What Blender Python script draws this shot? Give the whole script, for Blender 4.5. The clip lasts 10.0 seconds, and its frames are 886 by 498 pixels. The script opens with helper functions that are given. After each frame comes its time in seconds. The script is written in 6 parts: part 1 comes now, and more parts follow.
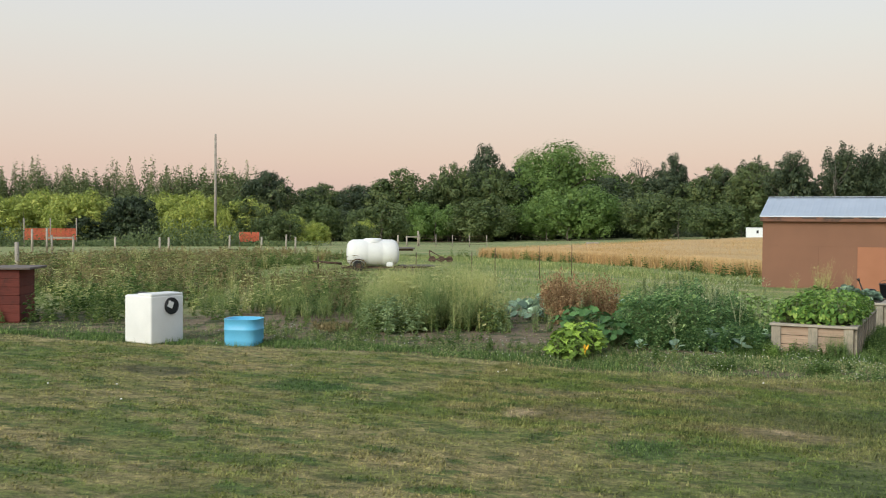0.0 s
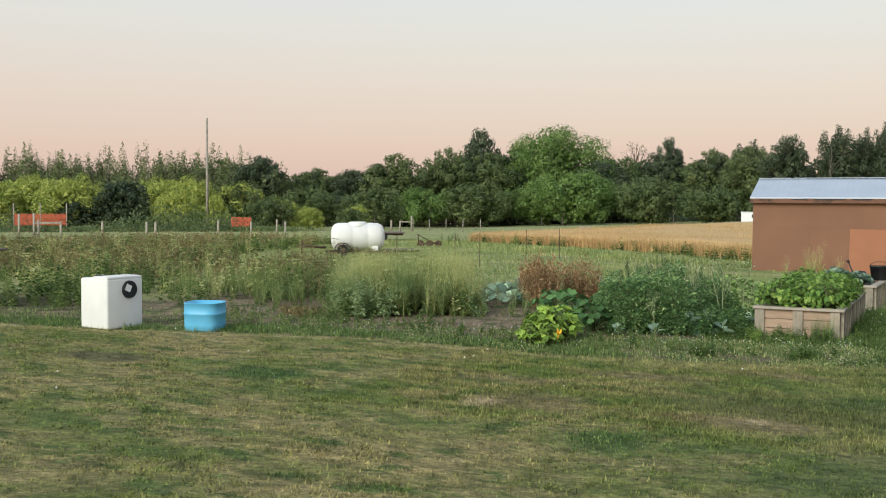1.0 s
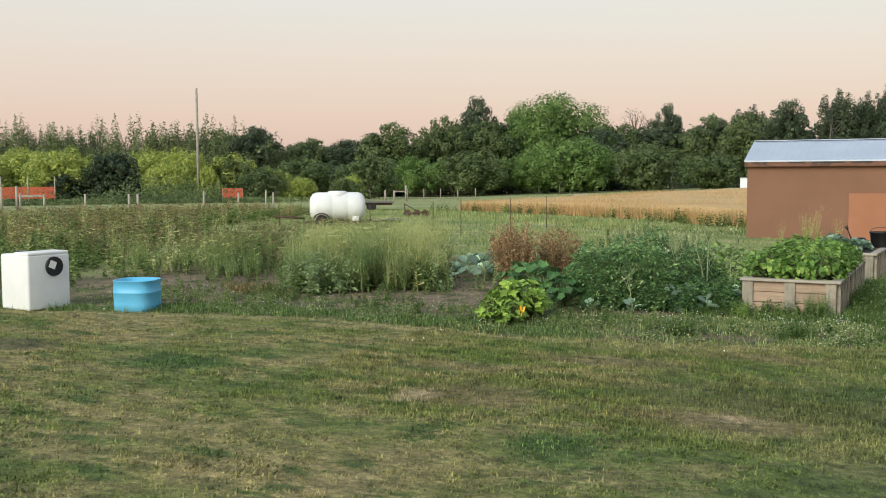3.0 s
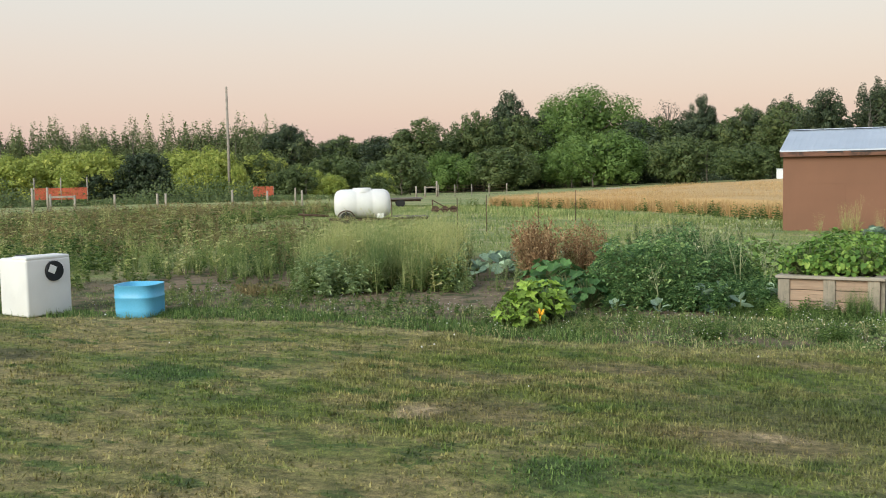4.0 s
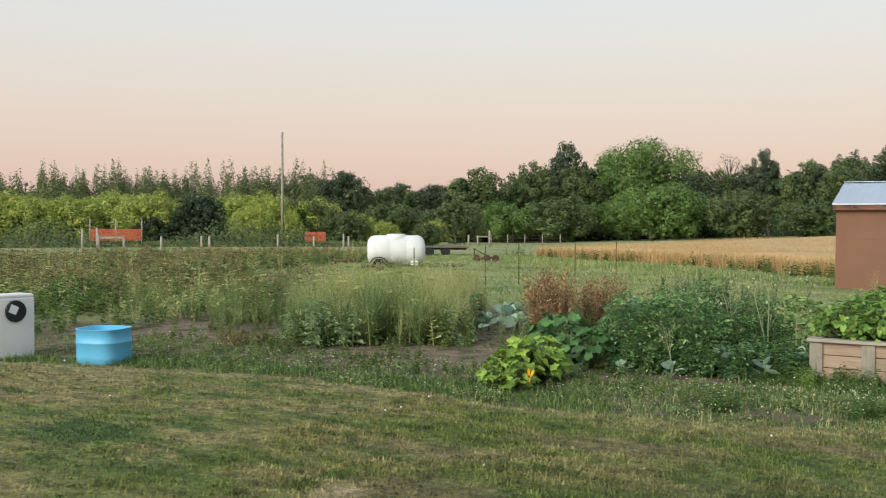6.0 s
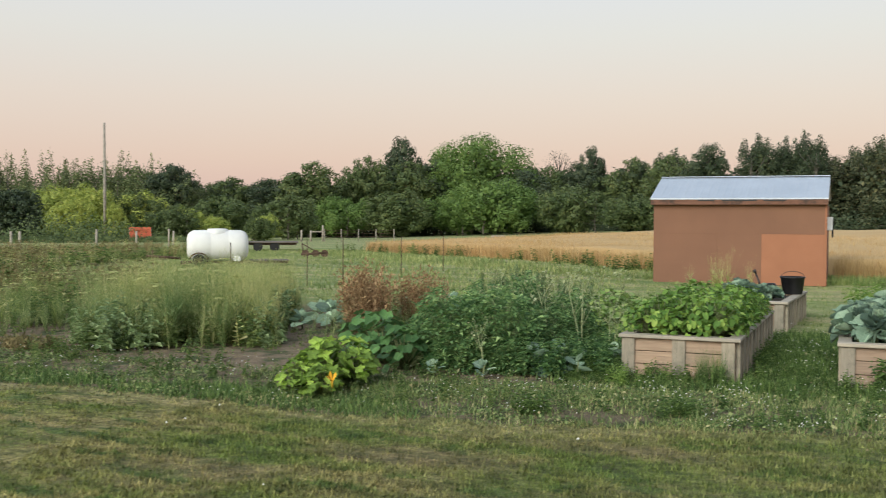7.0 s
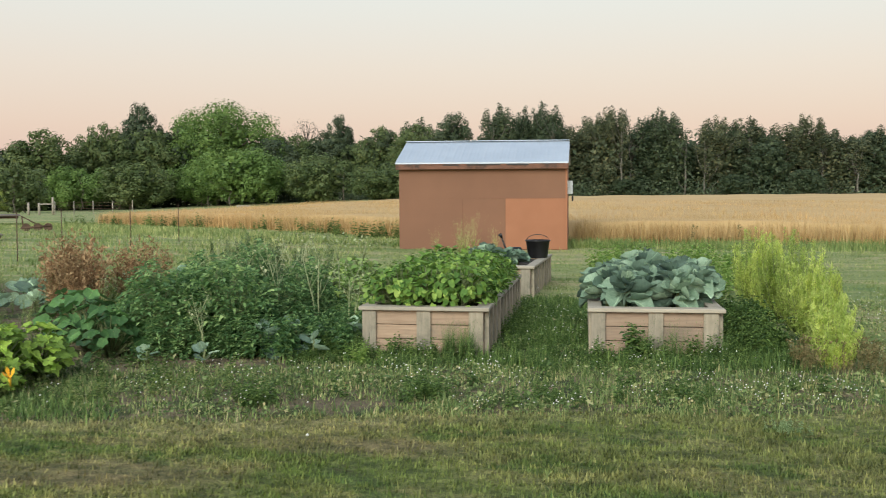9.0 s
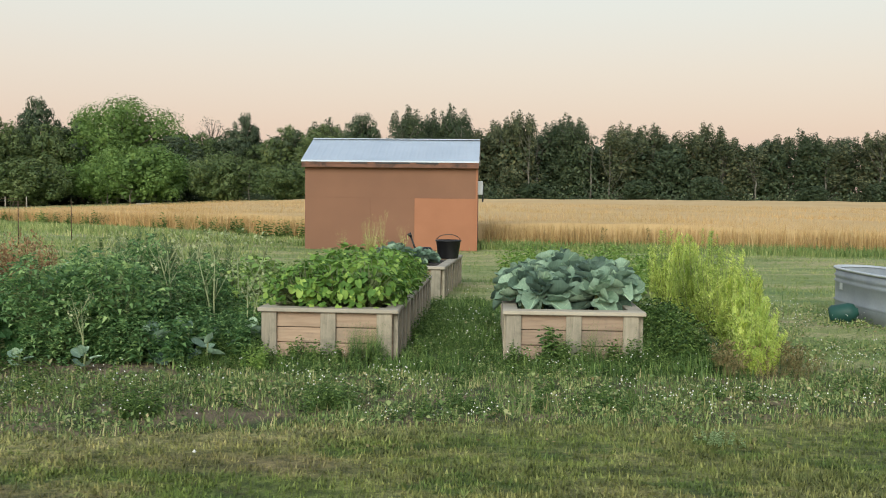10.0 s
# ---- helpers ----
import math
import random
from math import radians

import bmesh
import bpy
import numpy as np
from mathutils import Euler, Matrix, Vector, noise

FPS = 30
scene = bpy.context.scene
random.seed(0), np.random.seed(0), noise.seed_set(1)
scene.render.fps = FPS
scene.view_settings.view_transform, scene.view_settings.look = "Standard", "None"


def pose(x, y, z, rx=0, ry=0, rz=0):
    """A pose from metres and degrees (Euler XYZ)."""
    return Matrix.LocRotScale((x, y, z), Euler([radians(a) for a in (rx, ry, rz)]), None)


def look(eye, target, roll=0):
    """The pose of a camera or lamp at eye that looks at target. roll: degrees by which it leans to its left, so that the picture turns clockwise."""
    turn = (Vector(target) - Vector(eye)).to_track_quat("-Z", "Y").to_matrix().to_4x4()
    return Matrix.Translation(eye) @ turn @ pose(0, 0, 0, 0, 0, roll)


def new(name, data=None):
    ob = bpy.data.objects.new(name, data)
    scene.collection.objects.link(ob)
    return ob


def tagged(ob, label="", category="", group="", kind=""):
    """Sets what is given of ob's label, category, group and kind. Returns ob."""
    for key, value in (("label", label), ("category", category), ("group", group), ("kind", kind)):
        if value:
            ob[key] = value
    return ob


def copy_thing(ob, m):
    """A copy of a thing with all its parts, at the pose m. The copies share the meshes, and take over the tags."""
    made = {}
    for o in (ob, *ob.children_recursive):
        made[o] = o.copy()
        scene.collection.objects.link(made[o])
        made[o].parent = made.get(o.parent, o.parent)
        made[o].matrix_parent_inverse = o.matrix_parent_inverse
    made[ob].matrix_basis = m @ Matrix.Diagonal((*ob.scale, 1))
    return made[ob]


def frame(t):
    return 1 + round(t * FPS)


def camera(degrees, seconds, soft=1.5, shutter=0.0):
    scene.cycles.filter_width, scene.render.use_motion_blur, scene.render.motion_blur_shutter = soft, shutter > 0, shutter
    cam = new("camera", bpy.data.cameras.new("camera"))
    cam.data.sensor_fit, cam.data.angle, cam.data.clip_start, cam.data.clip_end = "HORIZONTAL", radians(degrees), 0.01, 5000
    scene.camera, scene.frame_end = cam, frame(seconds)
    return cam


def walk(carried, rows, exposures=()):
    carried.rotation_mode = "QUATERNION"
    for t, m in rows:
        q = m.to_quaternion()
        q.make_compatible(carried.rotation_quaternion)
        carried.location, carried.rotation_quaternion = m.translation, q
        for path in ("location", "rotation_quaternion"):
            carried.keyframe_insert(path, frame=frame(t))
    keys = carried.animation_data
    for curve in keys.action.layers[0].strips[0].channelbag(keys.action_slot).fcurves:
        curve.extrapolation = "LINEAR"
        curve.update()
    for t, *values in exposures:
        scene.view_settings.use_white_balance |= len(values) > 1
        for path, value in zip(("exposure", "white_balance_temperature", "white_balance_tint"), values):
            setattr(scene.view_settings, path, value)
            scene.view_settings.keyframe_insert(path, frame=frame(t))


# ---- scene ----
cam = camera(46.7, 10.0, 1.0, 0.3)
PATH = [
    (0, (2.265, -16.529, 2.047), (1.401, -14.727, 1.987), 0.4),
    (0.5, (2.345, -16.151, 1.993), (1.502, -14.338, 1.952), 0.6),
    (1, (2.347, -15.715, 1.949), (1.488, -13.911, 1.861), 0.3),
    (1.5, (2.372, -15.31, 1.952), (1.52, -13.505, 1.827), 0.3),
    (2, (2.387, -14.903, 1.926), (1.535, -13.099, 1.786), -0.1),
    (3.5, (2.209, -13.72, 1.867), (1.337, -11.927, 1.716), -0.5),
    (4, (2.177, -13.326, 1.866), (1.259, -11.556, 1.711), -1.1),
    (4.5, (2.258, -12.953, 1.847), (1.273, -11.216, 1.733), -0.2),
    (5, (2.225, -12.539, 1.842), (1.144, -10.858, 1.797), 0.4),
    (5.2, (2.241, -12.348, 1.818), (1.174, -10.656, 1.797), 0.4),
    (6.3, (2.291, -11.542, 1.757), (1.324, -9.793, 1.682), 0.1),
    (6.5, (2.26, -11.361, 1.773), (1.363, -9.575, 1.702), -0.1),
    (7, (2.276, -10.995, 1.731), (1.54, -9.137, 1.665), 0.2),
    (7.5, (2.27, -10.647, 1.727), (1.647, -8.747, 1.675), 0.5),
    (8, (2.187, -10.295, 1.667), (1.771, -8.341, 1.583), -0.0),
    (8.5, (2.138, -10.034, 1.635), (1.822, -8.064, 1.506), -0.3),
    (9, (2.128, -9.74, 1.634), (1.859, -7.762, 1.509), -0.3),
    (9.5, (2.084, -9.439, 1.604), (1.933, -7.448, 1.492), -0.1),
    (10, (2.047, -9.126, 1.555), (1.958, -7.131, 1.435), 0.6),
]
walk(cam, [(t, look(eye, target, roll)) for t, eye, target, roll in PATH], [(0, -0.02, 6500, 9), (2.0, 0.05, 6500, 8), (3.5, 0.06, 6500, 8), (5.0, 0.05, 6500, 10), (7.0, 0.0, 6500, 9), (8.0, 0.0, 6500, 9), (9.0, 0.08, 6500, 7), (10, 0.06, 6500, 6)])

# ---- light: clear sky just after sunset, the sun's glow low behind the viewer ----
world = bpy.data.worlds.new("dusk")
scene.world = world
world.use_nodes = True
wn, wl = world.node_tree.nodes, world.node_tree.links
wn.clear()
SKY_GAIN, GLOW_GAIN = 0.80, 0.05
w_out = wn.new("ShaderNodeOutputWorld")
w_bg = wn.new("ShaderNodeBackground")
w_sky = wn.new("ShaderNodeTexSky")
w_sky.sky_type, w_sky.sun_disc = "NISHITA", False
w_sky.sun_elevation, w_sky.sun_rotation = radians(3.0), radians(195)
w_sky.air_density, w_sky.dust_density, w_sky.ozone_density = 1.0, 1.5, 1.5
w_co = wn.new("ShaderNodeTexCoord")
w_sep = wn.new("ShaderNodeSeparateXYZ")
w_ramp = wn.new("ShaderNodeValToRGB")
w_mul = wn.new("ShaderNodeMixRGB")
w_add = wn.new("ShaderNodeMixRGB")
wl.new(w_co.outputs["Generated"], w_sep.inputs[0])
wl.new(w_sep.outputs["Z"], w_ramp.inputs[0])
r = w_ramp.color_ramp
r.elements[0].position, r.elements[0].color = 0.0, (0.82, 0.57, 0.52, 1)
r.elements[1].position, r.elements[1].color = 1.0, (0.42, 0.50, 0.66, 1)
for p, c in ((0.055, (0.885, 0.675, 0.59, 1)), (0.11, (0.905, 0.765, 0.685, 1)), (0.17, (0.89, 0.85, 0.80, 1)),
             (0.24, (0.86, 0.88, 0.94, 1)), (0.45, (0.70, 0.77, 0.90, 1))):
    e = r.elements.new(p)
    e.color = c
w_mul.blend_type = "MULTIPLY"
w_mul.inputs[0].default_value = 1.0
w_mul.inputs[2].default_value = (SKY_GAIN, SKY_GAIN, SKY_GAIN, 1)
wl.new(w_ramp.outputs[0], w_mul.inputs[1])
w_add.blend_type = "ADD"
w_add.inputs[0].default_value = GLOW_GAIN
wl.new(w_mul.outputs[0], w_add.inputs[1])
wl.new(w_sky.outputs[0], w_add.inputs[2])
wl.new(w_add.outputs[0], w_bg.inputs[0])
wl.new(w_bg.outputs[0], w_out.inputs[0])

sun = new("evening_glow", bpy.data.lights.new("evening_glow", "SUN"))
sun.data.energy, sun.data.angle, sun.data.color = 3.2, radians(40), (0.96, 0.97, 0.88)
sun.matrix_basis = look((-8, -40, 22), (0, 0, 0))

# ---- materials ----


def mat(name, rough=0.7, metal=0.0):
    m = bpy.data.materials.new(name)
    m.use_nodes = True
    b = m.node_tree.nodes["Principled BSDF"]
    b.inputs["Roughness"].default_value = rough
    b.inputs["Metallic"].default_value = metal
    b.inputs["Specular IOR Level"].default_value = 0.35
    return m


class Net:
    """Short names for the nodes of a material."""

    def __init__(self, m):
        self.t = m.node_tree
        self.b = self.t.nodes["Principled BSDF"]
        self.co = self.t.nodes.new("ShaderNodeTexCoord")

    def node(self, kind, **links):
        n = self.t.nodes.new(kind)
        for k, v in links.items():
            self.put(n.inputs[int(k[1:])], v)
        return n

    def put(self, socket, v):
        if isinstance(v, bpy.types.NodeSocket):
            self.t.links.new(v, socket)
        else:
            socket.default_value = v

    def noise(self, scale, detail=3.0, rough=0.55, coord=None, stretch=None):
        c = coord or self.co.outputs["Object"]
        if stretch:
            mp = self.node("ShaderNodeMapping", i0=c)
            mp.inputs["Scale"].default_value = stretch
            c = mp.outputs[0]
        n = self.node("ShaderNodeTexNoise", i0=c)
        n.inputs["Scale"].default_value, n.inputs["Detail"].default_value, n.inputs["Roughness"].default_value = scale, detail, rough
        return n.outputs["Fac"]

    def ramp(self, fac, *stops):
        n = self.node("ShaderNodeValToRGB", i0=fac)
        e = n.color_ramp.elements
        e[0].position, e[0].color = stops[0][0], (*stops[0][1], 1)
        e[1].position, e[1].color = stops[-1][0], (*stops[-1][1], 1)
        for p, c in stops[1:-1]:
            k = e.new(p)
            k.color = (*c, 1)
        return n.outputs[0]

    def mix(self, fac, a, b, kind="MIX"):
        n = self.node("ShaderNodeMixRGB", i0=fac)
        n.blend_type = kind
        for s, v in ((n.inputs[1], a), (n.inputs[2], b)):
            self.put(s, (*v, 1) if isinstance(v, tuple) and len(v) == 3 else v)
        return n.outputs[0]

    def math(self, op, a, b=0.0):
        n = self.node("ShaderNodeMath", i0=a, i1=b)
        n.operation = op
        return n.outputs[0]

    def step(self, v, lo, hi):
        n = self.node("ShaderNodeMapRange", i0=v, i1=lo, i2=hi)
        n.interpolation_type = "SMOOTHSTEP"
        return n.outputs[0]

    def bump(self, height, strength, dist=0.01):
        n = self.node("ShaderNodeBump")
        n.inputs["Strength"].default_value, n.inputs["Distance"].default_value = strength, dist
        self.t.links.new(height, n.inputs["Height"])
        self.t.links.new(n.outputs[0], self.b.inputs["Normal"])

    def color(self, c):
        self.put(self.b.inputs["Base Color"], c)

    def island(self):
        return self.node("ShaderNodeNewGeometry").outputs["Random Per Island"]

    def object_random(self):
        return self.node("ShaderNodeObjectInfo").outputs["Random"]


def leafy(name, stops, glow=0.25, rough=0.55, patch=0.6, gain=0.5, on_turf=False, rib=0.0):
    """Foliage: a ramp over the single leaves, patchy at a larger scale, with some light passing through."""
    m = mat(name, rough)
    n = Net(m)
    c = n.ramp(n.island(), *stops)
    if on_turf:
        c = n.mix(1.0, c, turf(n), "MULTIPLY")
    else:
        big = n.noise(patch, 4.0, 0.7)
        c = n.mix(gain, c, n.ramp(big, (0.36, (0.5, 0.62, 0.45)), (0.64, (1.6, 1.45, 1.35))), "MULTIPLY")
    if rib:
        c = n.mix(0.8, c, n.ramp(n.object_random(), (0.0, (0.28, 0.34, 0.36)), (0.5, (0.9, 0.95, 0.9)), (1.0, (2.1, 1.95, 1.8))), "MULTIPLY")
        sep = n.node("ShaderNodeSeparateXYZ", i0=n.co.outputs["Object"])
        ax = n.math("ABSOLUTE", sep.outputs[0])
        side = n.math("ABSOLUTE", n.math("SINE", n.math("MULTIPLY", n.math("SUBTRACT", sep.outputs[1], n.math("MULTIPLY", ax, 0.8)), 24.0)))
        vein = n.math("MAXIMUM", n.math("SUBTRACT", 1.0, n.step(ax, 0.006, 0.03)), n.math("MULTIPLY", n.math("SUBTRACT", 1.0, n.step(side, 0.02, 0.25)), 0.55))
        c = n.mix(n.math("MULTIPLY", vein, rib), c, n.mix(1.0, c, (1.9, 1.8, 1.7), "MULTIPLY"))
        n.bump(n.math("ADD", n.noise(14.0, 3.0), n.math("MULTIPLY", vein, -0.6)), 0.35, 0.03)
    else:
        c = n.mix(0.25, c, n.ramp(n.object_random(), (0.0, (0.75, 0.85, 0.75)), (1.0, (1.4, 1.3, 1.1))), "MULTIPLY")
    n.color(c)
    tr = n.node("ShaderNodeBsdfTranslucent", i0=c)
    mx = n.node("ShaderNodeMixShader", i0=glow)
    n.t.links.new(n.b.outputs[0], mx.inputs[1])
    n.t.links.new(tr.outputs[0], mx.inputs[2])
    n.t.links.new(mx.outputs[0], n.t.nodes["Material Output"].inputs[0])
    return m


def plain(name, a, b, rough=0.6, metal=0.0, scale=6.0, grain=80.0, relief=0.15):
    m = mat(name, rough, metal)
    n = Net(m)
    c = n.ramp(n.noise(scale, 4.0), (0.3, a), (0.7, b))
    fine = n.noise(grain, 3.0)
    n.color(n.mix(0.25, c, n.ramp(fine, (0.3, (0.75, 0.75, 0.75)), (0.7, (1.2, 1.2, 1.2))), "MULTIPLY"))
    n.put(n.b.inputs["Roughness"], n.math("ADD", n.math("MULTIPLY", fine, 0.2), rough - 0.1))
    n.bump(fine, relief, 0.004)
    return m


def wood(name, a, b, dark, along=(1.2, 14, 14), rough=0.8):
    """Weathered timber: grain along x, grey stains, a few dark streaks, each board its own tone."""
    m = mat(name, rough)
    n = Net(m)
    g = n.noise(3.0, 6.0, 0.65, stretch=along)
    c = n.ramp(g, (0.25, a), (0.75, b))
    c = n.mix(n.step(n.noise(2.6, 5.0, 0.7), 0.48, 0.72), c, dark)
    c = n.mix(n.math("MULTIPLY", n.step(n.noise(1.6, 6.0, 0.7, stretch=along), 0.56, 0.70), 0.6), c, n.mix(1.0, dark, (0.6, 0.6, 0.62), "MULTIPLY"))
    c = n.mix(0.55, c, n.ramp(n.object_random(), (0.0, (0.72, 0.72, 0.74)), (1.0, (1.22, 1.18, 1.12))), "MULTIPLY")
    n.color(c)
    n.bump(g, 0.35, 0.004)
    return m


VERGE = ((-18, -4.3), (-10, -3.95), (-6.6, -3.1), (-4.9, -2.88), (-3.1, -2.97), (-1.7, -3.1), (-0.3, -3.0), (1.0, -2.62), (2.2, -2.42), (3.3, -2.45), (4.9, -1.9), (9, -1.2))
# worn and weedy places in the lawn, and broad darker areas on its right: x, y, half width, half depth, colour, strength
MARKS = ((-1.58, -6.5, 0.22, 0.26, (0.36, 0.29, 0.20), 0.95), (-1.2, -6.3, 0.6, 0.45, (0.15, 0.12, 0.065), 0.6), (0.9, -6.35, 0.75, 0.3, (0.19, 0.145, 0.085), 0.7), (1.0, -6.2, 0.25, 0.14, (0.34, 0.27, 0.19), 0.7),
         (-7.05, -5.9, 0.75, 0.35, (0.085, 0.08, 0.045), 0.75), (-4.6, -6.05, 0.6, 0.45, (0.045, 0.10, 0.026), 0.8), (0.0, -7.5, 0.36, 0.35, (0.045, 0.09, 0.025), 0.8), (-1.8, -5.15, 0.7, 0.3, (0.17, 0.135, 0.075), 0.45),
         (-0.6, -4.3, 0.9, 0.3, (0.16, 0.12, 0.075), 0.55), (0.6, -3.5, 0.8, 0.22, (0.17, 0.13, 0.08), 0.5), (2.4, -4.8, 0.9, 0.5, (0.055, 0.10, 0.028), 0.55), (1.6, -5.4, 2.0, 0.8, (0.07, 0.085, 0.034), 0.6), (2.6, -8.2, 1.3, 1.2, (0.07, 0.095, 0.035), 0.6), (3.1, -6.4, 1.1, 0.7, (0.07, 0.10, 0.035), 0.5))


def verge_at(n, x, y):
    """How far a place lies behind the lawn's mown edge, in metres."""
    line = VERGE[0][1]
    for (x0, y0), (x1, y1) in zip(VERGE, VERGE[1:]):
        seg = n.node("ShaderNodeMapRange", i0=x, i1=float(x0), i2=float(x1), i3=0.0, i4=y1 - y0)
        line = n.math("ADD", seg.outputs[0], line)
    return n.math("SUBTRACT", y, line)


def turf(n):
    """The lawn's colour by place: green, dry and bare patches at several scales, straw along the mown edge."""
    sep = n.node("ShaderNodeSeparateXYZ", i0=n.co.outputs["Object"])
    x, y = sep.outputs[0], sep.outputs[1]
    a = n.noise(0.5, 5.0, 0.62, stretch=(0.75, 1.3, 1.0))
    c = n.ramp(a, (0.36, (0.095, 0.135, 0.036)), (0.47, (0.145, 0.165, 0.053)), (0.55, (0.20, 0.187, 0.082)), (0.66, (0.27, 0.222, 0.118)))
    c = n.mix(n.math("MULTIPLY", n.step(n.noise(1.1, 5.0, 0.7, stretch=(0.7, 1.5, 1.0)), 0.50, 0.60), 0.7), c, (0.255, 0.215, 0.115))
    c = n.mix(n.math("MULTIPLY", n.step(n.noise(1.7, 5.0, 0.65, stretch=(0.8, 1.6, 1.0)), 0.54, 0.62), 0.85), c, (0.065, 0.11, 0.03))
    c = n.mix(n.math("MULTIPLY", n.step(n.noise(3.1, 5.0, 0.7, stretch=(0.8, 1.5, 1.0)), 0.57, 0.65), 0.7), c, (0.12, 0.098, 0.05))
    # the turf turns darker and greener towards the right
    c = n.mix(n.math("MULTIPLY", n.step(x, -1.5, 3.0), 0.5), c, (0.10, 0.13, 0.043))
    ragged = n.math("MULTIPLY", n.math("SUBTRACT", n.noise(2.6, 5.0, 0.7), 0.5), 1.5)
    for mx, my, mw, md, tone, strength in MARKS:
        dx = n.math("DIVIDE", n.math("SUBTRACT", x, mx), mw)
        dy = n.math("DIVIDE", n.math("SUBTRACT", y, my), md)
        d = n.math("ADD", n.math("SQRT", n.math("ADD", n.math("MULTIPLY", dx, dx), n.math("MULTIPLY", dy, dy))), ragged)
        c = n.mix(n.math("MULTIPLY", n.math("SUBTRACT", 1.0, n.step(d, 0.55, 1.25)), strength), c, tone)
    behind = n.math("ADD", verge_at(n, x, y), n.math("MULTIPLY", n.math("SUBTRACT", n.noise(2.2, 4.0), 0.5), 0.5))
    edge = n.math("MULTIPLY", n.step(behind, -0.5, -0.08), n.math("SUBTRACT", 1.0, n.step(behind, 0.0, 0.1)))
    c = n.mix(n.math("MULTIPLY", edge, n.math("SUBTRACT", 0.72, n.math("MULTIPLY", n.step(x, -0.5, 3.0), 0.35))), c, (0.28, 0.25, 0.14))
    c = n.mix(0.75, c, n.ramp(n.noise(4.2, 5.0, 0.72, stretch=(0.8, 1.3, 1.0)), (0.38, (0.42, 0.48, 0.4)), (0.62, (1.5, 1.45, 1.4))), "MULTIPLY")
    return n.mix(0.45, c, n.ramp(n.noise(17.0, 3.0, 0.6), (0.34, (0.42, 0.47, 0.4)), (0.66, (1.6, 1.55, 1.5))), "MULTIPLY")


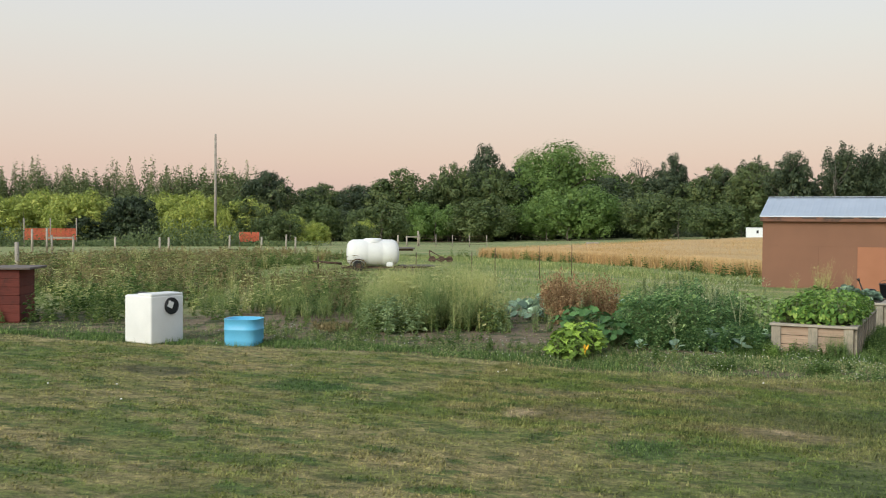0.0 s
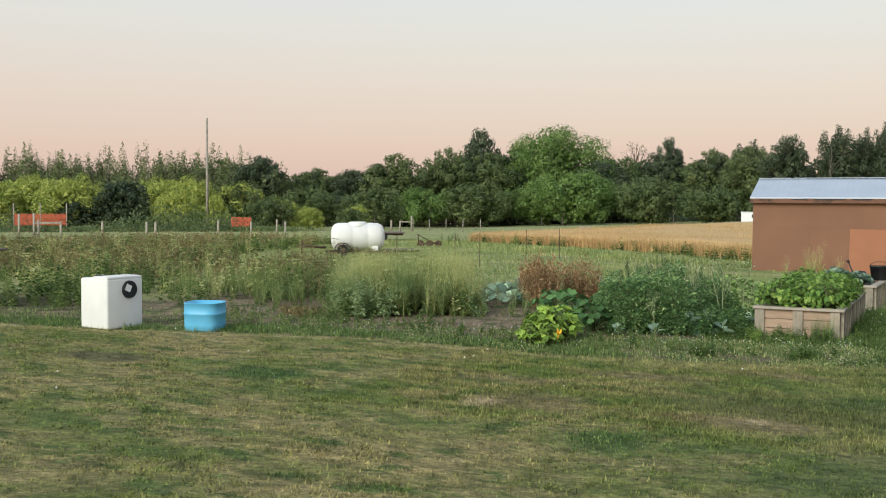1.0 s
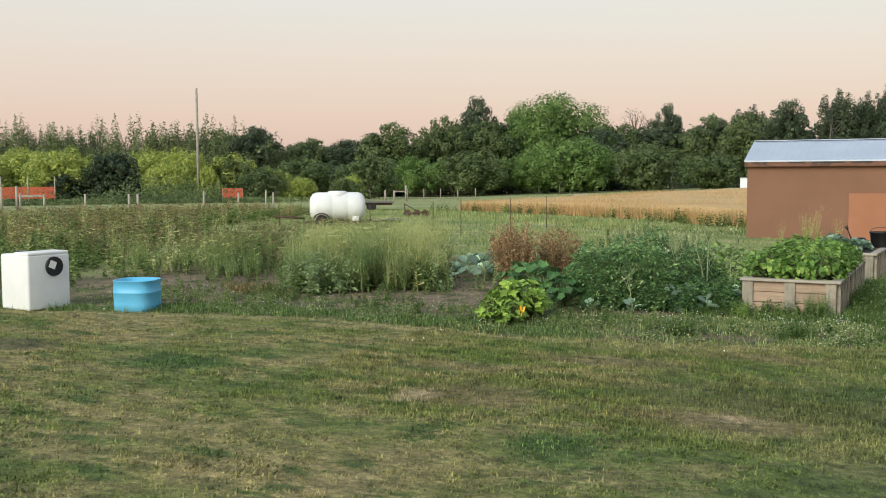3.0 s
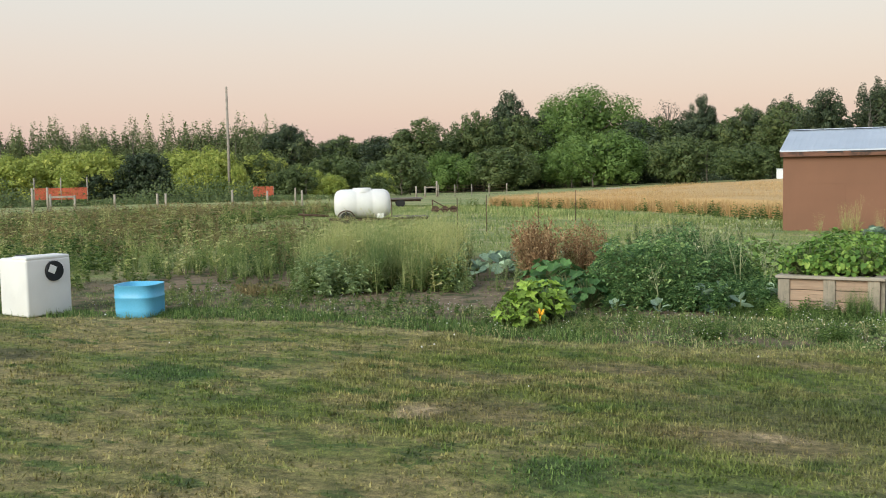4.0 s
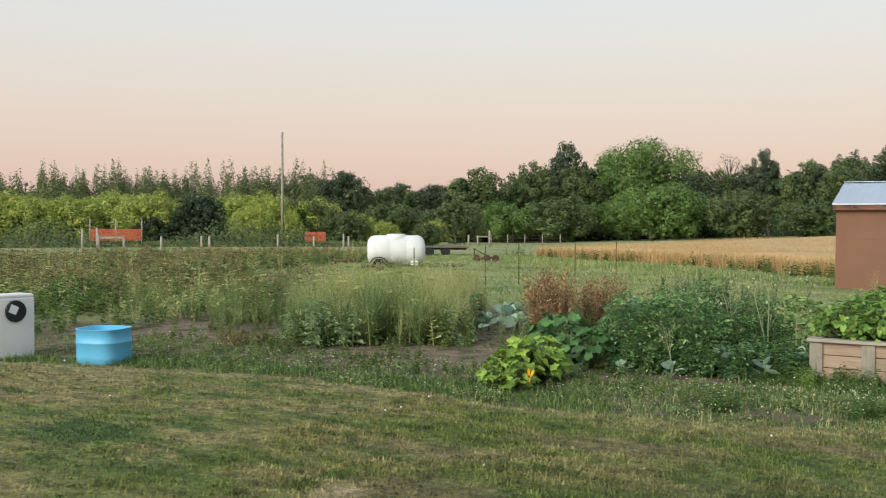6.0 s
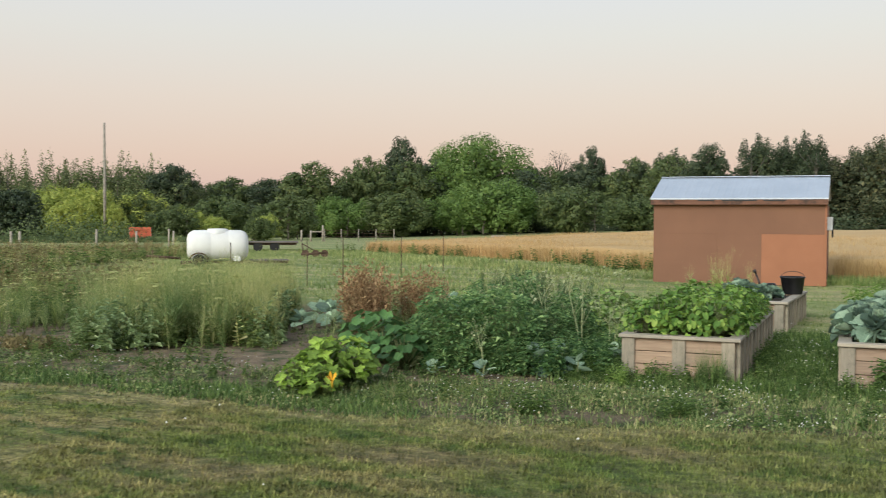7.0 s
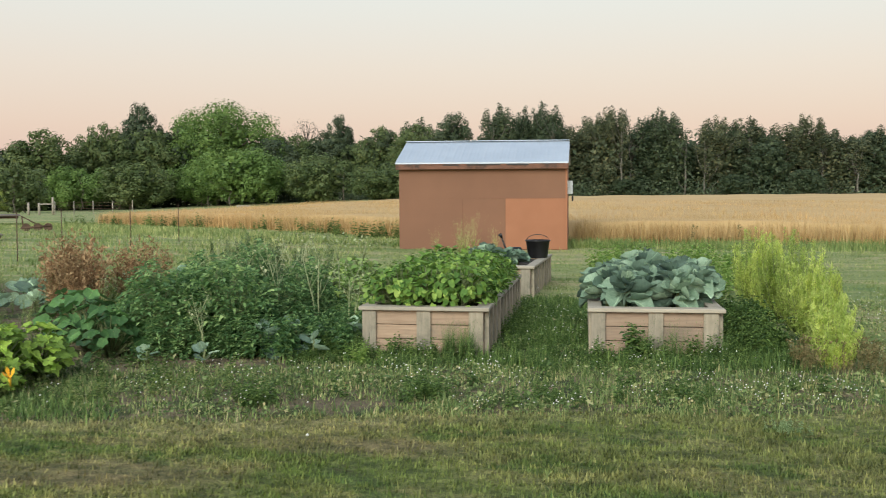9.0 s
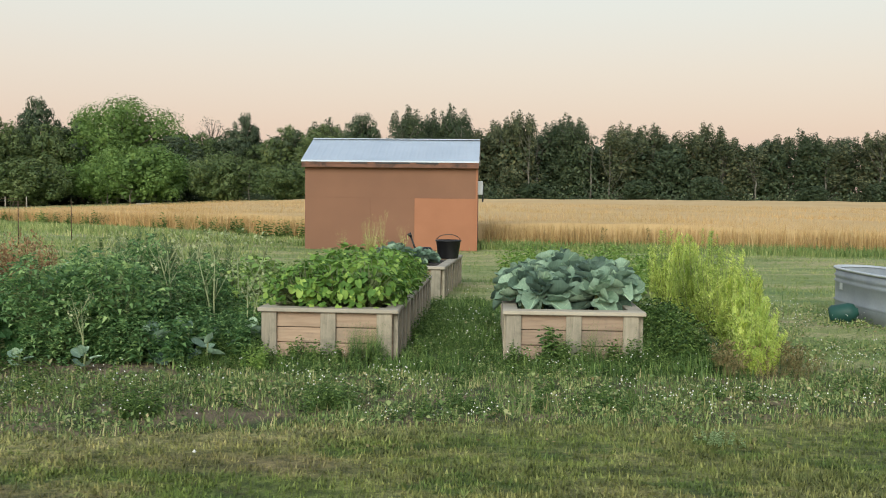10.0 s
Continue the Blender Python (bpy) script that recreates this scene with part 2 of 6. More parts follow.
def ground_material():
    m = mat("turf_and_soil", 0.95)
    n = Net(m)
    sep = n.node("ShaderNodeSeparateXYZ", i0=n.co.outputs["Object"])
    x, y = sep.outputs[0], sep.outputs[1]
    wob = n.math("MULTIPLY", n.math("SUBTRACT", n.noise(0.9, 4.0), 0.5), 2.4)
    yy, xx = n.math("ADD", y, wob), n.math("ADD", x, wob)
    fine = n.mix(0.5, n.noise(16.0, 5.0, 0.75), n.noise(70.0, 4.0, 0.7))
    lawn = n.mix(1.0, turf(n), (1.05, 1.03, 0.98), "MULTIPLY")
    lawn = n.mix(0.6, lawn, n.ramp(fine, (0.38, (0.3, 0.34, 0.26)), (0.62, (1.7, 1.65, 1.55))), "MULTIPLY")
    soil = n.ramp(n.noise(5.0, 6.0, 0.7), (0.3, (0.13, 0.098, 0.066)), (0.7, (0.29, 0.225, 0.15)))
    soil = n.mix(n.step(n.noise(1.7, 4.0), 0.50, 0.62), soil, (0.065, 0.085, 0.033))
    meadow = n.ramp(n.noise(0.5, 5.0, 0.7, stretch=(0.5, 2.2, 1.0)), (0.36, (0.14, 0.205, 0.07)), (0.5, (0.25, 0.28, 0.115)), (0.62, (0.38, 0.33, 0.19)))
    meadow = n.mix(0.8, meadow, n.ramp(fine, (0.38, (0.35, 0.4, 0.3)), (0.62, (1.6, 1.6, 1.5))), "MULTIPLY")
    verge = n.ramp(n.noise(2.3, 5.0, 0.65), (0.36, (0.038, 0.06, 0.02)), (0.48, (0.085, 0.09, 0.04)), (0.55, (0.16, 0.128, 0.078)), (0.64, (0.24, 0.19, 0.125)))
    verge = n.mix(0.85, verge, n.ramp(fine, (0.38, (0.35, 0.38, 0.3)), (0.62, (1.6, 1.55, 1.5))), "MULTIPLY")
    soil = n.mix(0.6, soil, n.ramp(fine, (0.38, (0.5, 0.5, 0.5)), (0.62, (1.45, 1.4, 1.35))), "MULTIPLY")
    garden = n.math("MULTIPLY", n.math("MULTIPLY", n.step(yy, -1.9, -1.2), n.math("SUBTRACT", 1.0, n.step(yy, 5.0, 7.5))),
                    n.math("MULTIPLY", n.step(xx, -12.5, -10.5), n.math("SUBTRACT", 1.0, n.step(xx, -1.0, 0.0))))
    behind = n.math("ADD", verge_at(n, x, y), n.math("MULTIPLY", n.math("SUBTRACT", n.noise(4.0, 4.0), 0.5), 0.35))
    c = n.mix(n.step(behind, -0.06, 0.08), lawn, verge)
    c = n.mix(n.step(yy, -0.8, 0.6), c, meadow)
    c = n.mix(garden, c, soil)
    # lush green round the beds, with the shade between them painted into its colour
    lush = n.math("MULTIPLY", n.math("MULTIPLY", n.step(xx, -0.9, -0.3), n.math("SUBTRACT", 1.0, n.step(xx, 3.9, 4.6))),
                  n.math("MULTIPLY", n.step(yy, -1.0, -0.4), n.math("SUBTRACT", 1.0, n.step(yy, 4.2, 5.6))))
    c = n.mix(n.math("MULTIPLY", lush, 0.85), c, n.ramp(fine, (0.36, (0.022, 0.042, 0.013)), (0.64, (0.085, 0.125, 0.04))))
    for at, size in (((0.4, -2.35, 0.0), 0.26), ((0.05, -2.3, 0.0), 0.18), ((1.5, -2.3, 0.0), 0.14), ((-1.2, -2.2, 0.0), 0.3), ((-0.6, -1.6, 0.0), 0.3)):
        bare = n.node("ShaderNodeVectorMath", i0=n.co.outputs["Object"], i1=at)
        bare.operation = "DISTANCE"
        ring = n.math("ADD", bare.outputs["Value"], n.math("MULTIPLY", n.math("SUBTRACT", n.noise(4.0, 4.0), 0.5), 0.9))
        c = n.mix(n.math("SUBTRACT", 1.0, n.step(ring, size * 0.5, size * 1.2)), c, n.ramp(fine, (0.36, (0.085, 0.066, 0.042)), (0.64, (0.22, 0.17, 0.105))))
    n.color(c)
    n.bump(fine, 0.8, 0.04)
    return m


M_GROUND = ground_material()
M_LAWN = leafy("lawn_blades", [(0.0, (0.72, 0.82, 0.7)), (0.6, (1.15, 1.25, 1.1)), (1.0, (1.6, 1.6, 1.48))], 0.2, 0.7, 0.5, 0.9, True)
M_MEADOW = leafy("meadow_blades", [(0.0, (0.13, 0.20, 0.065)), (0.6, (0.215, 0.29, 0.105)), (1.0, (0.35, 0.375, 0.17))], 0.25, 0.65, 0.4, 0.8)
M_PASTURE = leafy("pasture_blades", [(0.0, (0.15, 0.215, 0.075)), (0.6, (0.265, 0.325, 0.13)), (1.0, (0.41, 0.41, 0.21))], 0.25, 0.65, 0.4, 0.8)
M_TALL = leafy("tall_grass", [(0.0, (0.12, 0.19, 0.075)), (0.5, (0.215, 0.295, 0.12)), (1.0, (0.46, 0.48, 0.27))], 0.3, 0.65, 1.1, 1.0)
M_PALE = leafy("pale_seed_heads", [(0.0, (0.27, 0.33, 0.11)), (0.5, (0.42, 0.45, 0.19)), (1.0, (0.60, 0.56, 0.32))], 0.3, 0.7, 0.7, 0.5)
M_LUSH = leafy("lush_grass", [(0.0, (0.045, 0.09, 0.028)), (0.5, (0.085, 0.155, 0.045)), (1.0, (0.22, 0.32, 0.10))], 0.25, 0.6, 1.2, 0.5)
M_WEED = leafy("weeds", [(0.0, (0.075, 0.13, 0.045)), (0.6, (0.155, 0.23, 0.075)), (1.0, (0.31, 0.36, 0.14))], 0.25, 0.6, 0.3, 0.8)
M_RUST = leafy("rusty_weeds", [(0.0, (0.13, 0.125, 0.055)), (0.5, (0.20, 0.17, 0.085)), (1.0, (0.30, 0.24, 0.13))], 0.2, 0.8, 0.5, 0.6)
M_RED = leafy("dried_red_leaves", [(0.0, (0.17, 0.10, 0.055)), (0.5, (0.31, 0.19, 0.105)), (1.0, (0.47, 0.34, 0.21))], 0.2, 0.8, 1.2, 0.5)
M_WHEAT = leafy("ripe_grain", [(0.0, (0.36, 0.235, 0.11)), (0.6, (0.50, 0.345, 0.165)), (1.0, (0.60, 0.435, 0.235))], 0.25, 0.7, 0.12, 0.35)
M_TOMATO = leafy("tomato_foliage", [(0.0, (0.06, 0.135, 0.06)), (0.6, (0.13, 0.24, 0.10)), (1.0, (0.28, 0.41, 0.18))], 0.25, 0.6, 4.0, 1.0)
M_FERN = leafy("asparagus_fern", [(0.0, (0.07, 0.13, 0.06)), (0.6, (0.125, 0.20, 0.09)), (1.0, (0.20, 0.28, 0.13))], 0.3, 0.65, 2.0, 0.5)
M_SQUASH = leafy("squash_leaf", [(0.0, (0.17, 0.29, 0.055)), (1.0, (0.32, 0.45, 0.095))], 0.35, 0.65, 1.5, 0.3, rib=0.6)
M_VINE = leafy("vine_leaf", [(0.0, (0.12, 0.22, 0.055)), (0.6, (0.23, 0.36, 0.095)), (1.0, (0.40, 0.50, 0.17))], 0.3, 0.5, 1.5, 0.5)
M_SQUASH_D = leafy("dark_squash_leaf", [(0.0, (0.05, 0.12, 0.045)), (1.0, (0.10, 0.21, 0.065))], 0.25, 0.5, 1.5, 0.3, rib=0.6)
M_BEAN = leafy("bean_leaf", [(0.0, (0.075, 0.165, 0.038)), (0.6, (0.18, 0.315, 0.068)), (1.0, (0.36, 0.49, 0.13))], 0.3, 0.65, 4.0, 0.9)
M_CABBAGE = leafy("cabbage_leaf", [(0.0, (0.15, 0.235, 0.185)), (1.0, (0.21, 0.30, 0.235))], 0.15, 0.62, 3.0, 0.3, rib=0.8)
M_KALE = leafy("kale_leaf", [(0.0, (0.24, 0.36, 0.27)), (1.0, (0.36, 0.48, 0.37))], 0.2, 0.5, 3.0, 0.3, rib=0.7)
M_GREYWEED = leafy("grey_green_weed", [(0.0, (0.17, 0.25, 0.125)), (0.6, (0.27, 0.37, 0.19)), (1.0, (0.42, 0.51, 0.29))], 0.2, 0.6, 1.0, 0.5)
M_DILL = leafy("bolted_stems", [(0.0, (0.22, 0.28, 0.13)), (1.0, (0.46, 0.48, 0.30))], 0.2, 0.6, 1.0, 0.4)
M_KOCHIA = leafy("burning_bush_foliage", [(0.0, (0.32, 0.43, 0.095)), (0.6, (0.52, 0.62, 0.165)), (1.0, (0.72, 0.76, 0.29))], 0.45, 0.6, 2.5, 0.5)
M_CLOVER = leafy("clover", [(0.0, (0.07, 0.12, 0.04)), (0.55, (0.16, 0.235, 0.08)), (0.85, (0.32, 0.365, 0.16)), (1.0, (0.44, 0.38, 0.22))], 0.2, 0.6, 1.0, 0.5)
M_STEM = plain("green_stem", (0.12, 0.16, 0.06), (0.22, 0.24, 0.11), 0.6)
M_PETAL = plain("white_petal", (0.70, 0.68, 0.64), (0.85, 0.84, 0.80), 0.7)
M_YELLOW = plain("yellow_petal", (0.80, 0.40, 0.03), (0.90, 0.55, 0.06), 0.5)

T_MID = leafy("broadleaf_crown", [(0.0, (0.07, 0.105, 0.043)), (0.6, (0.10, 0.14, 0.054)), (1.0, (0.14, 0.175, 0.066))], 0.2, 0.6, 0.5, 0.6)
T_DARK = leafy("dark_crown", [(0.0, (0.040, 0.062, 0.037)), (0.6, (0.056, 0.082, 0.046)), (1.0, (0.085, 0.108, 0.054))], 0.15, 0.6, 0.5, 0.6)
T_LIGHT = leafy("light_crown", [(0.0, (0.11, 0.185, 0.05)), (0.6, (0.14, 0.225, 0.062)), (1.0, (0.18, 0.27, 0.08))], 0.25, 0.6, 0.5, 0.6)
T_YELLOW = leafy("willow_leaf", [(0.0, (0.25, 0.31, 0.075)), (0.6, (0.36, 0.42, 0.105)), (1.0, (0.50, 0.52, 0.15))], 0.3, 0.6, 0.4, 0.6)
T_ASPEN = leafy("aspen_crown", [(0.0, (0.050, 0.068, 0.040)), (0.6, (0.072, 0.09, 0.052)), (1.0, (0.15, 0.15, 0.08))], 0.15, 0.6, 0.5, 0.7)
T_OLIVE = leafy("young_poplar_crown", [(0.0, (0.11, 0.145, 0.062)), (0.6, (0.16, 0.20, 0.085)), (1.0, (0.23, 0.26, 0.12))], 0.25, 0.6, 0.5, 0.6)
T_GREY = leafy("thin_twigs", [(0.0, (0.06, 0.055, 0.045)), (1.0, (0.12, 0.105, 0.08))], 0.1, 0.8, 0.6, 0.4)
M_PALEBARK = plain("pale_aspen_bark", (0.12, 0.11, 0.09), (0.21, 0.195, 0.165), 0.9, 0, 3.0, 30.0, 0.5)
M_BARK = plain("bark", (0.075, 0.062, 0.05), (0.16, 0.135, 0.11), 0.9, 0, 3.0, 30.0, 0.5)

M_BEDBOARD = wood("cedar_board", (0.30, 0.205, 0.145), (0.44, 0.325, 0.235), (0.25, 0.20, 0.15))
M_BEDPOST = wood("weathered_post", (0.28, 0.24, 0.18), (0.44, 0.385, 0.30), (0.20, 0.185, 0.14), along=(14, 14, 1.2))
M_BEDCAP = wood("grey_cap_board", (0.32, 0.28, 0.22), (0.48, 0.43, 0.355), (0.28, 0.25, 0.20))
M_POTSOIL = plain("potting_soil", (0.03, 0.024, 0.018), (0.07, 0.055, 0.04), 0.95, 0, 10, 60, 0.6)
M_SHED = plain("brown_hardboard", (0.20, 0.098, 0.060), (0.235, 0.116, 0.07), 0.75, 0, 0.9, 40, 0.15)
M_SHED_L = plain("orange_brown_hardboard", (0.31, 0.132, 0.07), (0.36, 0.155, 0.085), 0.75, 0, 1.2, 40, 0.15)
M_FASCIA = wood("painted_fascia", (0.15, 0.07, 0.045), (0.22, 0.11, 0.075), (0.05, 0.035, 0.03))
M_ROOF = plain("galvanised_roofing", (0.44, 0.50, 0.58), (0.52, 0.58, 0.66), 0.42, 0.35, 0.8, 25, 0.08)
M_POLY = plain("white_polyethylene", (0.70, 0.70, 0.68), (0.82, 0.82, 0.80), 0.6, 0, 1.6, 160, 0.01)
M_BLACK = plain("black_plastic", (0.010, 0.010, 0.011), (0.022, 0.022, 0.024), 0.4)
M_BLUE = plain("blue_plastic", (0.11, 0.43, 0.68), (0.15, 0.50, 0.75), 0.4, 0, 3.0, 50, 0.1)
M_REDWOOD = wood("dark_red_paint", (0.10, 0.022, 0.016), (0.17, 0.042, 0.03), (0.06, 0.02, 0.015))
M_GREYWOOD = wood("grey_timber", (0.26, 0.23, 0.19), (0.46, 0.42, 0.36), (0.18, 0.16, 0.13), along=(10, 10, 1.0))
M_DECK = wood("dark_deck", (0.10, 0.085, 0.075), (0.20, 0.17, 0.15), (0.06, 0.05, 0.045))
M_STEEL = plain("rusty_steel", (0.06, 0.038, 0.026), (0.13, 0.08, 0.055), 0.75, 0.2)
M_GALV = plain("galvanised_steel", (0.27, 0.30, 0.33), (0.38, 0.41, 0.44), 0.58, 0.35, 2.0, 30, 0.15)
M_RIM = plain("bright_rim", (0.50, 0.53, 0.56), (0.60, 0.63, 0.66), 0.45, 0.4)
M_ORANGE = plain("orange_netting", (0.52, 0.10, 0.055), (0.62, 0.15, 0.08), 0.6)
M_PUMP = plain("dark_green_plastic", (0.012, 0.055, 0.045), (0.02, 0.075, 0.06), 0.55)
M_TYRE = plain("tyre_rubber", (0.016, 0.016, 0.016), (0.03, 0.03, 0.03), 0.85)
M_WHITE = plain("white_painted_metal", (0.66, 0.68, 0.70), (0.76, 0.78, 0.80), 0.5)
M_GLASS = plain("dark_window", (0.02, 0.022, 0.025), (0.03, 0.032, 0.036), 0.1)
M_STRAW = plain("straw_canopy", (0.47, 0.315, 0.145), (0.57, 0.395, 0.19), 0.95, 0, 0.15, 6.0, 0.9)

# ---- mesh helpers ----
rng = np.random.default_rng(7)


def arrays_mesh(name, V, groups, material, smooth=False):
    """A mesh from vertex rows and face arrays (each of one face size)."""
    me = bpy.data.meshes.new(name)
    V = np.asarray(V, np.float32)
    me.vertices.add(len(V))
    me.vertices.foreach_set("co", V.ravel())
    loops = np.concatenate([g.ravel() for g in groups]).astype(np.int32)
    sizes = np.concatenate([np.full(len(g), g.shape[1]) for g in groups]).astype(np.int32)
    me.loops.add(len(loops))
    me.loops.foreach_set("vertex_index", loops)
    me.polygons.add(len(sizes))
    me.polygons.foreach_set("loop_start", np.r_[0, np.cumsum(sizes)[:-1]].astype(np.int32))
    if smooth:
        me.polygons.foreach_set("use_smooth", np.ones(len(sizes), bool))
    me.update(calc_edges=True)
    me.materials.append(material)
    return me


def spread(tv, tf, A, T):
    """Copies of a small template (vertices tv, faces tf) by 3x3 matrices A and places T."""
    tv = np.asarray(tv, float)
    k, n = len(T), len(tv)
    V = (np.einsum("kij,nj->kni", A, tv) + T[:, None]).reshape(-1, 3)
    out = []
    for size in sorted({len(f) for f in tf}):
        f = np.array([q for q in tf if len(q) == size])
        out.append((f[None] + (np.arange(k) * n)[:, None, None]).reshape(-1, size))
    return V, out


def joined(pieces):
    V, groups, base = [], [], 0
    for v, fs in pieces:
        V.append(v)
        groups += [f + base for f in fs]
        base += len(v)
    return np.concatenate(V), groups


def turns(yaw, tilt, size, spin=None, aspect=None):
    """3x3 matrices: scaled by size, tipped by tilt from the upright, turned by yaw."""
    yaw, tilt, size = np.broadcast_arrays(np.asarray(yaw, float), np.asarray(tilt, float), np.asarray(size, float))
    c, s, ct, st = np.cos(yaw), np.sin(yaw), np.cos(tilt), np.sin(tilt)
    z, o = np.zeros_like(c), np.ones_like(c)
    X = np.stack([np.stack([o, z, z], -1), np.stack([z, ct, -st], -1), np.stack([z, st, ct], -1)], -2)
    Z = np.stack([np.stack([c, -s, z], -1), np.stack([s, c, z], -1), np.stack([z, z, o], -1)], -2)
    M = Z @ X
    if spin is not None:
        c, s = np.cos(spin), np.sin(spin)
        M = M @ np.stack([np.stack([c, -s, z], -1), np.stack([s, c, z], -1), np.stack([z, z, o], -1)], -2)
    M = M * size[:, None, None]
    if aspect is not None:
        M = M * np.asarray(aspect)[:, None, :]
    return M


def part(name, data, material, parent, label="", kind=""):
    """One mesh object under a thing or part. data: a bmesh or a mesh."""
    if isinstance(data, bmesh.types.BMesh):
        me = bpy.data.meshes.new(name)
        data.to_mesh(me)
        data.free()
        me.materials.append(material)
    else:
        me = data
    ob = new(name, me)
    ob.parent = parent
    if label:
        ob["label"] = label
    if kind:
        ob["kind"] = kind
    return ob


def thing(name, label, category, m=None, group=""):
    e = new(name)
    e.empty_display_size = 0.2
    if m is not None:
        e.matrix_basis = m
    return tagged(e, label, category, group)


def solid(name, data, material, label, category, m=None, group="", kind=""):
    ob = part(name, data, material, None)
    if m is not None:
        ob.matrix_basis = m
    return tagged(ob, label, category, group, kind)


def box(bm, x0, x1, y0, y1, z0, z1, bevel=0.0, m=None):
    vs = bmesh.ops.create_cube(bm, size=1.0)["verts"]
    for v in vs:
        v.co = Vector(((x0 + x1) / 2 + v.co.x * (x1 - x0), (y0 + y1) / 2 + v.co.y * (y1 - y0), (z0 + z1) / 2 + v.co.z * (z1 - z0)))
    if bevel:
        es = list({e for v in vs for e in v.link_edges})
        vs = bmesh.ops.bevel(bm, geom=es, offset=bevel, segments=1, affect="EDGES")["verts"]
    if m is not None:
        bmesh.ops.transform(bm, matrix=m, verts=list(vs))
    return bm


def one_box(*a, **k):
    return box(bmesh.new(), *a, **k)


def lathe(profile, seg=28, squash=(1, 1)):
    """A turned body from (radius, height) pairs, open where the profile ends."""
    bm = bmesh.new()
    rings = []
    for rr, zz in profile:
        rings.append([bm.verts.new((rr * squash[0] * math.cos(a), rr * squash[1] * math.sin(a), zz))
                      for a in (2 * math.pi * k / seg for k in range(seg))])
    for p, q in zip(rings, rings[1:]):
        for k in range(seg):
            f = bm.faces.new((p[k], p[(k + 1) % seg], q[(k + 1) % seg], q[k]))
            f.smooth = True
    return bm


def tube(points, radii, sides=6, bm=None):
    """A tapered tube along points."""
    bm = bm or bmesh.new()
    pts = [Vector(p) for p in points]
    rings = []
    for i, p in enumerate(pts):
        d = (pts[min(i + 1, len(pts) - 1)] - pts[max(i - 1, 0)]).normalized()
        u = d.orthogonal().normalized()
        v = d.cross(u)
        rr_i = float(radii[i])
        rings.append([bm.verts.new(p + (math.cos(a) * u + math.sin(a) * v) * rr_i)
                      for a in (2 * math.pi * k / sides for k in range(sides))])
    for p, q in zip(rings, rings[1:]):
        for k in range(sides):
            bm.faces.new((p[k], p[(k + 1) % sides], q[(k + 1) % sides], q[k])).smooth = True
    bm.faces.new(rings[-1])
    bm.faces.new(list(reversed(rings[0])))
    return bm


def facing(D, size, spin, aspect=1.0):
    """3x3 matrices that turn a flat leaf's face along D."""
    D = D / np.linalg.norm(D, axis=1)[:, None]
    up = np.where(np.abs(D[:, 2:]) > 0.9, [[1.0, 0, 0]], [[0, 0, 1.0]])
    u = np.cross(up, D)
    u /= np.linalg.norm(u, axis=1)[:, None]
    v = np.cross(D, u)
    cs, sn = np.cos(spin)[:, None], np.sin(spin)[:, None]
    return np.stack([(u * cs + v * sn) * aspect, v * cs - u * sn, D], -1) * size[:, None, None]


# ---- templates of leaves and blades ----
BLADE = ([(-0.5, 0, 0), (0.5, 0, 0), (0.12, 0.22, 1)], [(0, 1, 2)])
BLADE2 = ([(-0.5, 0, 0), (0.5, 0, 0), (0.4, 0.12, 0.55), (-0.4, 0.12, 0.55), (0.0, 0.42, 1)], [(0, 1, 2, 3), (3, 2, 4)])
LEAF3 = ([(-0.34, 0.05, 0), (0.30, 0.2, 0.06), (0.04, 1, -0.05)], [(0, 1, 2)])
LEAF = ([(0, 0, 0), (0.36, 0.5, 0.10), (0, 1, -0.06), (-0.36, 0.5, 0.10), ], [(0, 1, 2), (0, 2, 3)])


def broad_leaf(lobes, cup, droop, wave, seed, rings=2, n=14, length=1.0):
    """A broad leaf from its stalk at the origin along +y: lobed rim, cupped, wavy, drooping tip."""
    rr = random.Random(seed)
    ph = rr.uniform(0, 6.28)
    vs, fs = [(0, 0.42 * length, -cup * 0.2)], []
    for k in range(1, rings + 1):
        t = k / rings
        for i in range(n):
            a = 2 * math.pi * i / n
            lob = 1 + lobes * math.cos(5 * a + math.pi) * t
            notch = 0.62 if i == 3 * n // 4 else 1.0
            x = 0.46 * t * lob * math.cos(a) * notch
            y = 0.42 * length + 0.52 * length * t * lob * math.sin(a) * notch
            z = cup * t * t * (0.6 + 0.4 * abs(math.cos(a))) - cup * 0.2 - droop * max(0, y) ** 2 + wave * t ** 2 * (math.sin(3 * a + ph) + 0.6 * math.sin(7 * a + 2 * ph)) + 0.15 * wave * rr.uniform(-1, 1)
            vs.append((x, y, z))
    for i in range(n):
        fs.append((0, 1 + i, 1 + (i + 1) % n))
    for k in range(rings - 1):
        b = 1 + k * n
        for i in range(n):
            fs.append((b + i, b + n + i, b + n + (i + 1) % n, b + (i + 1) % n))
    return vs, fs


def template_mesh(name, t, material):
    V = np.array(t[0])
    groups = []
    for size in sorted({len(f) for f in t[1]}):
        groups.append(np.array([f for f in t[1] if len(f) == size]))
    return arrays_mesh(name, V, groups, material, True)


# ---- ground: one sheet to the horizon, rising gently behind the viewer ----


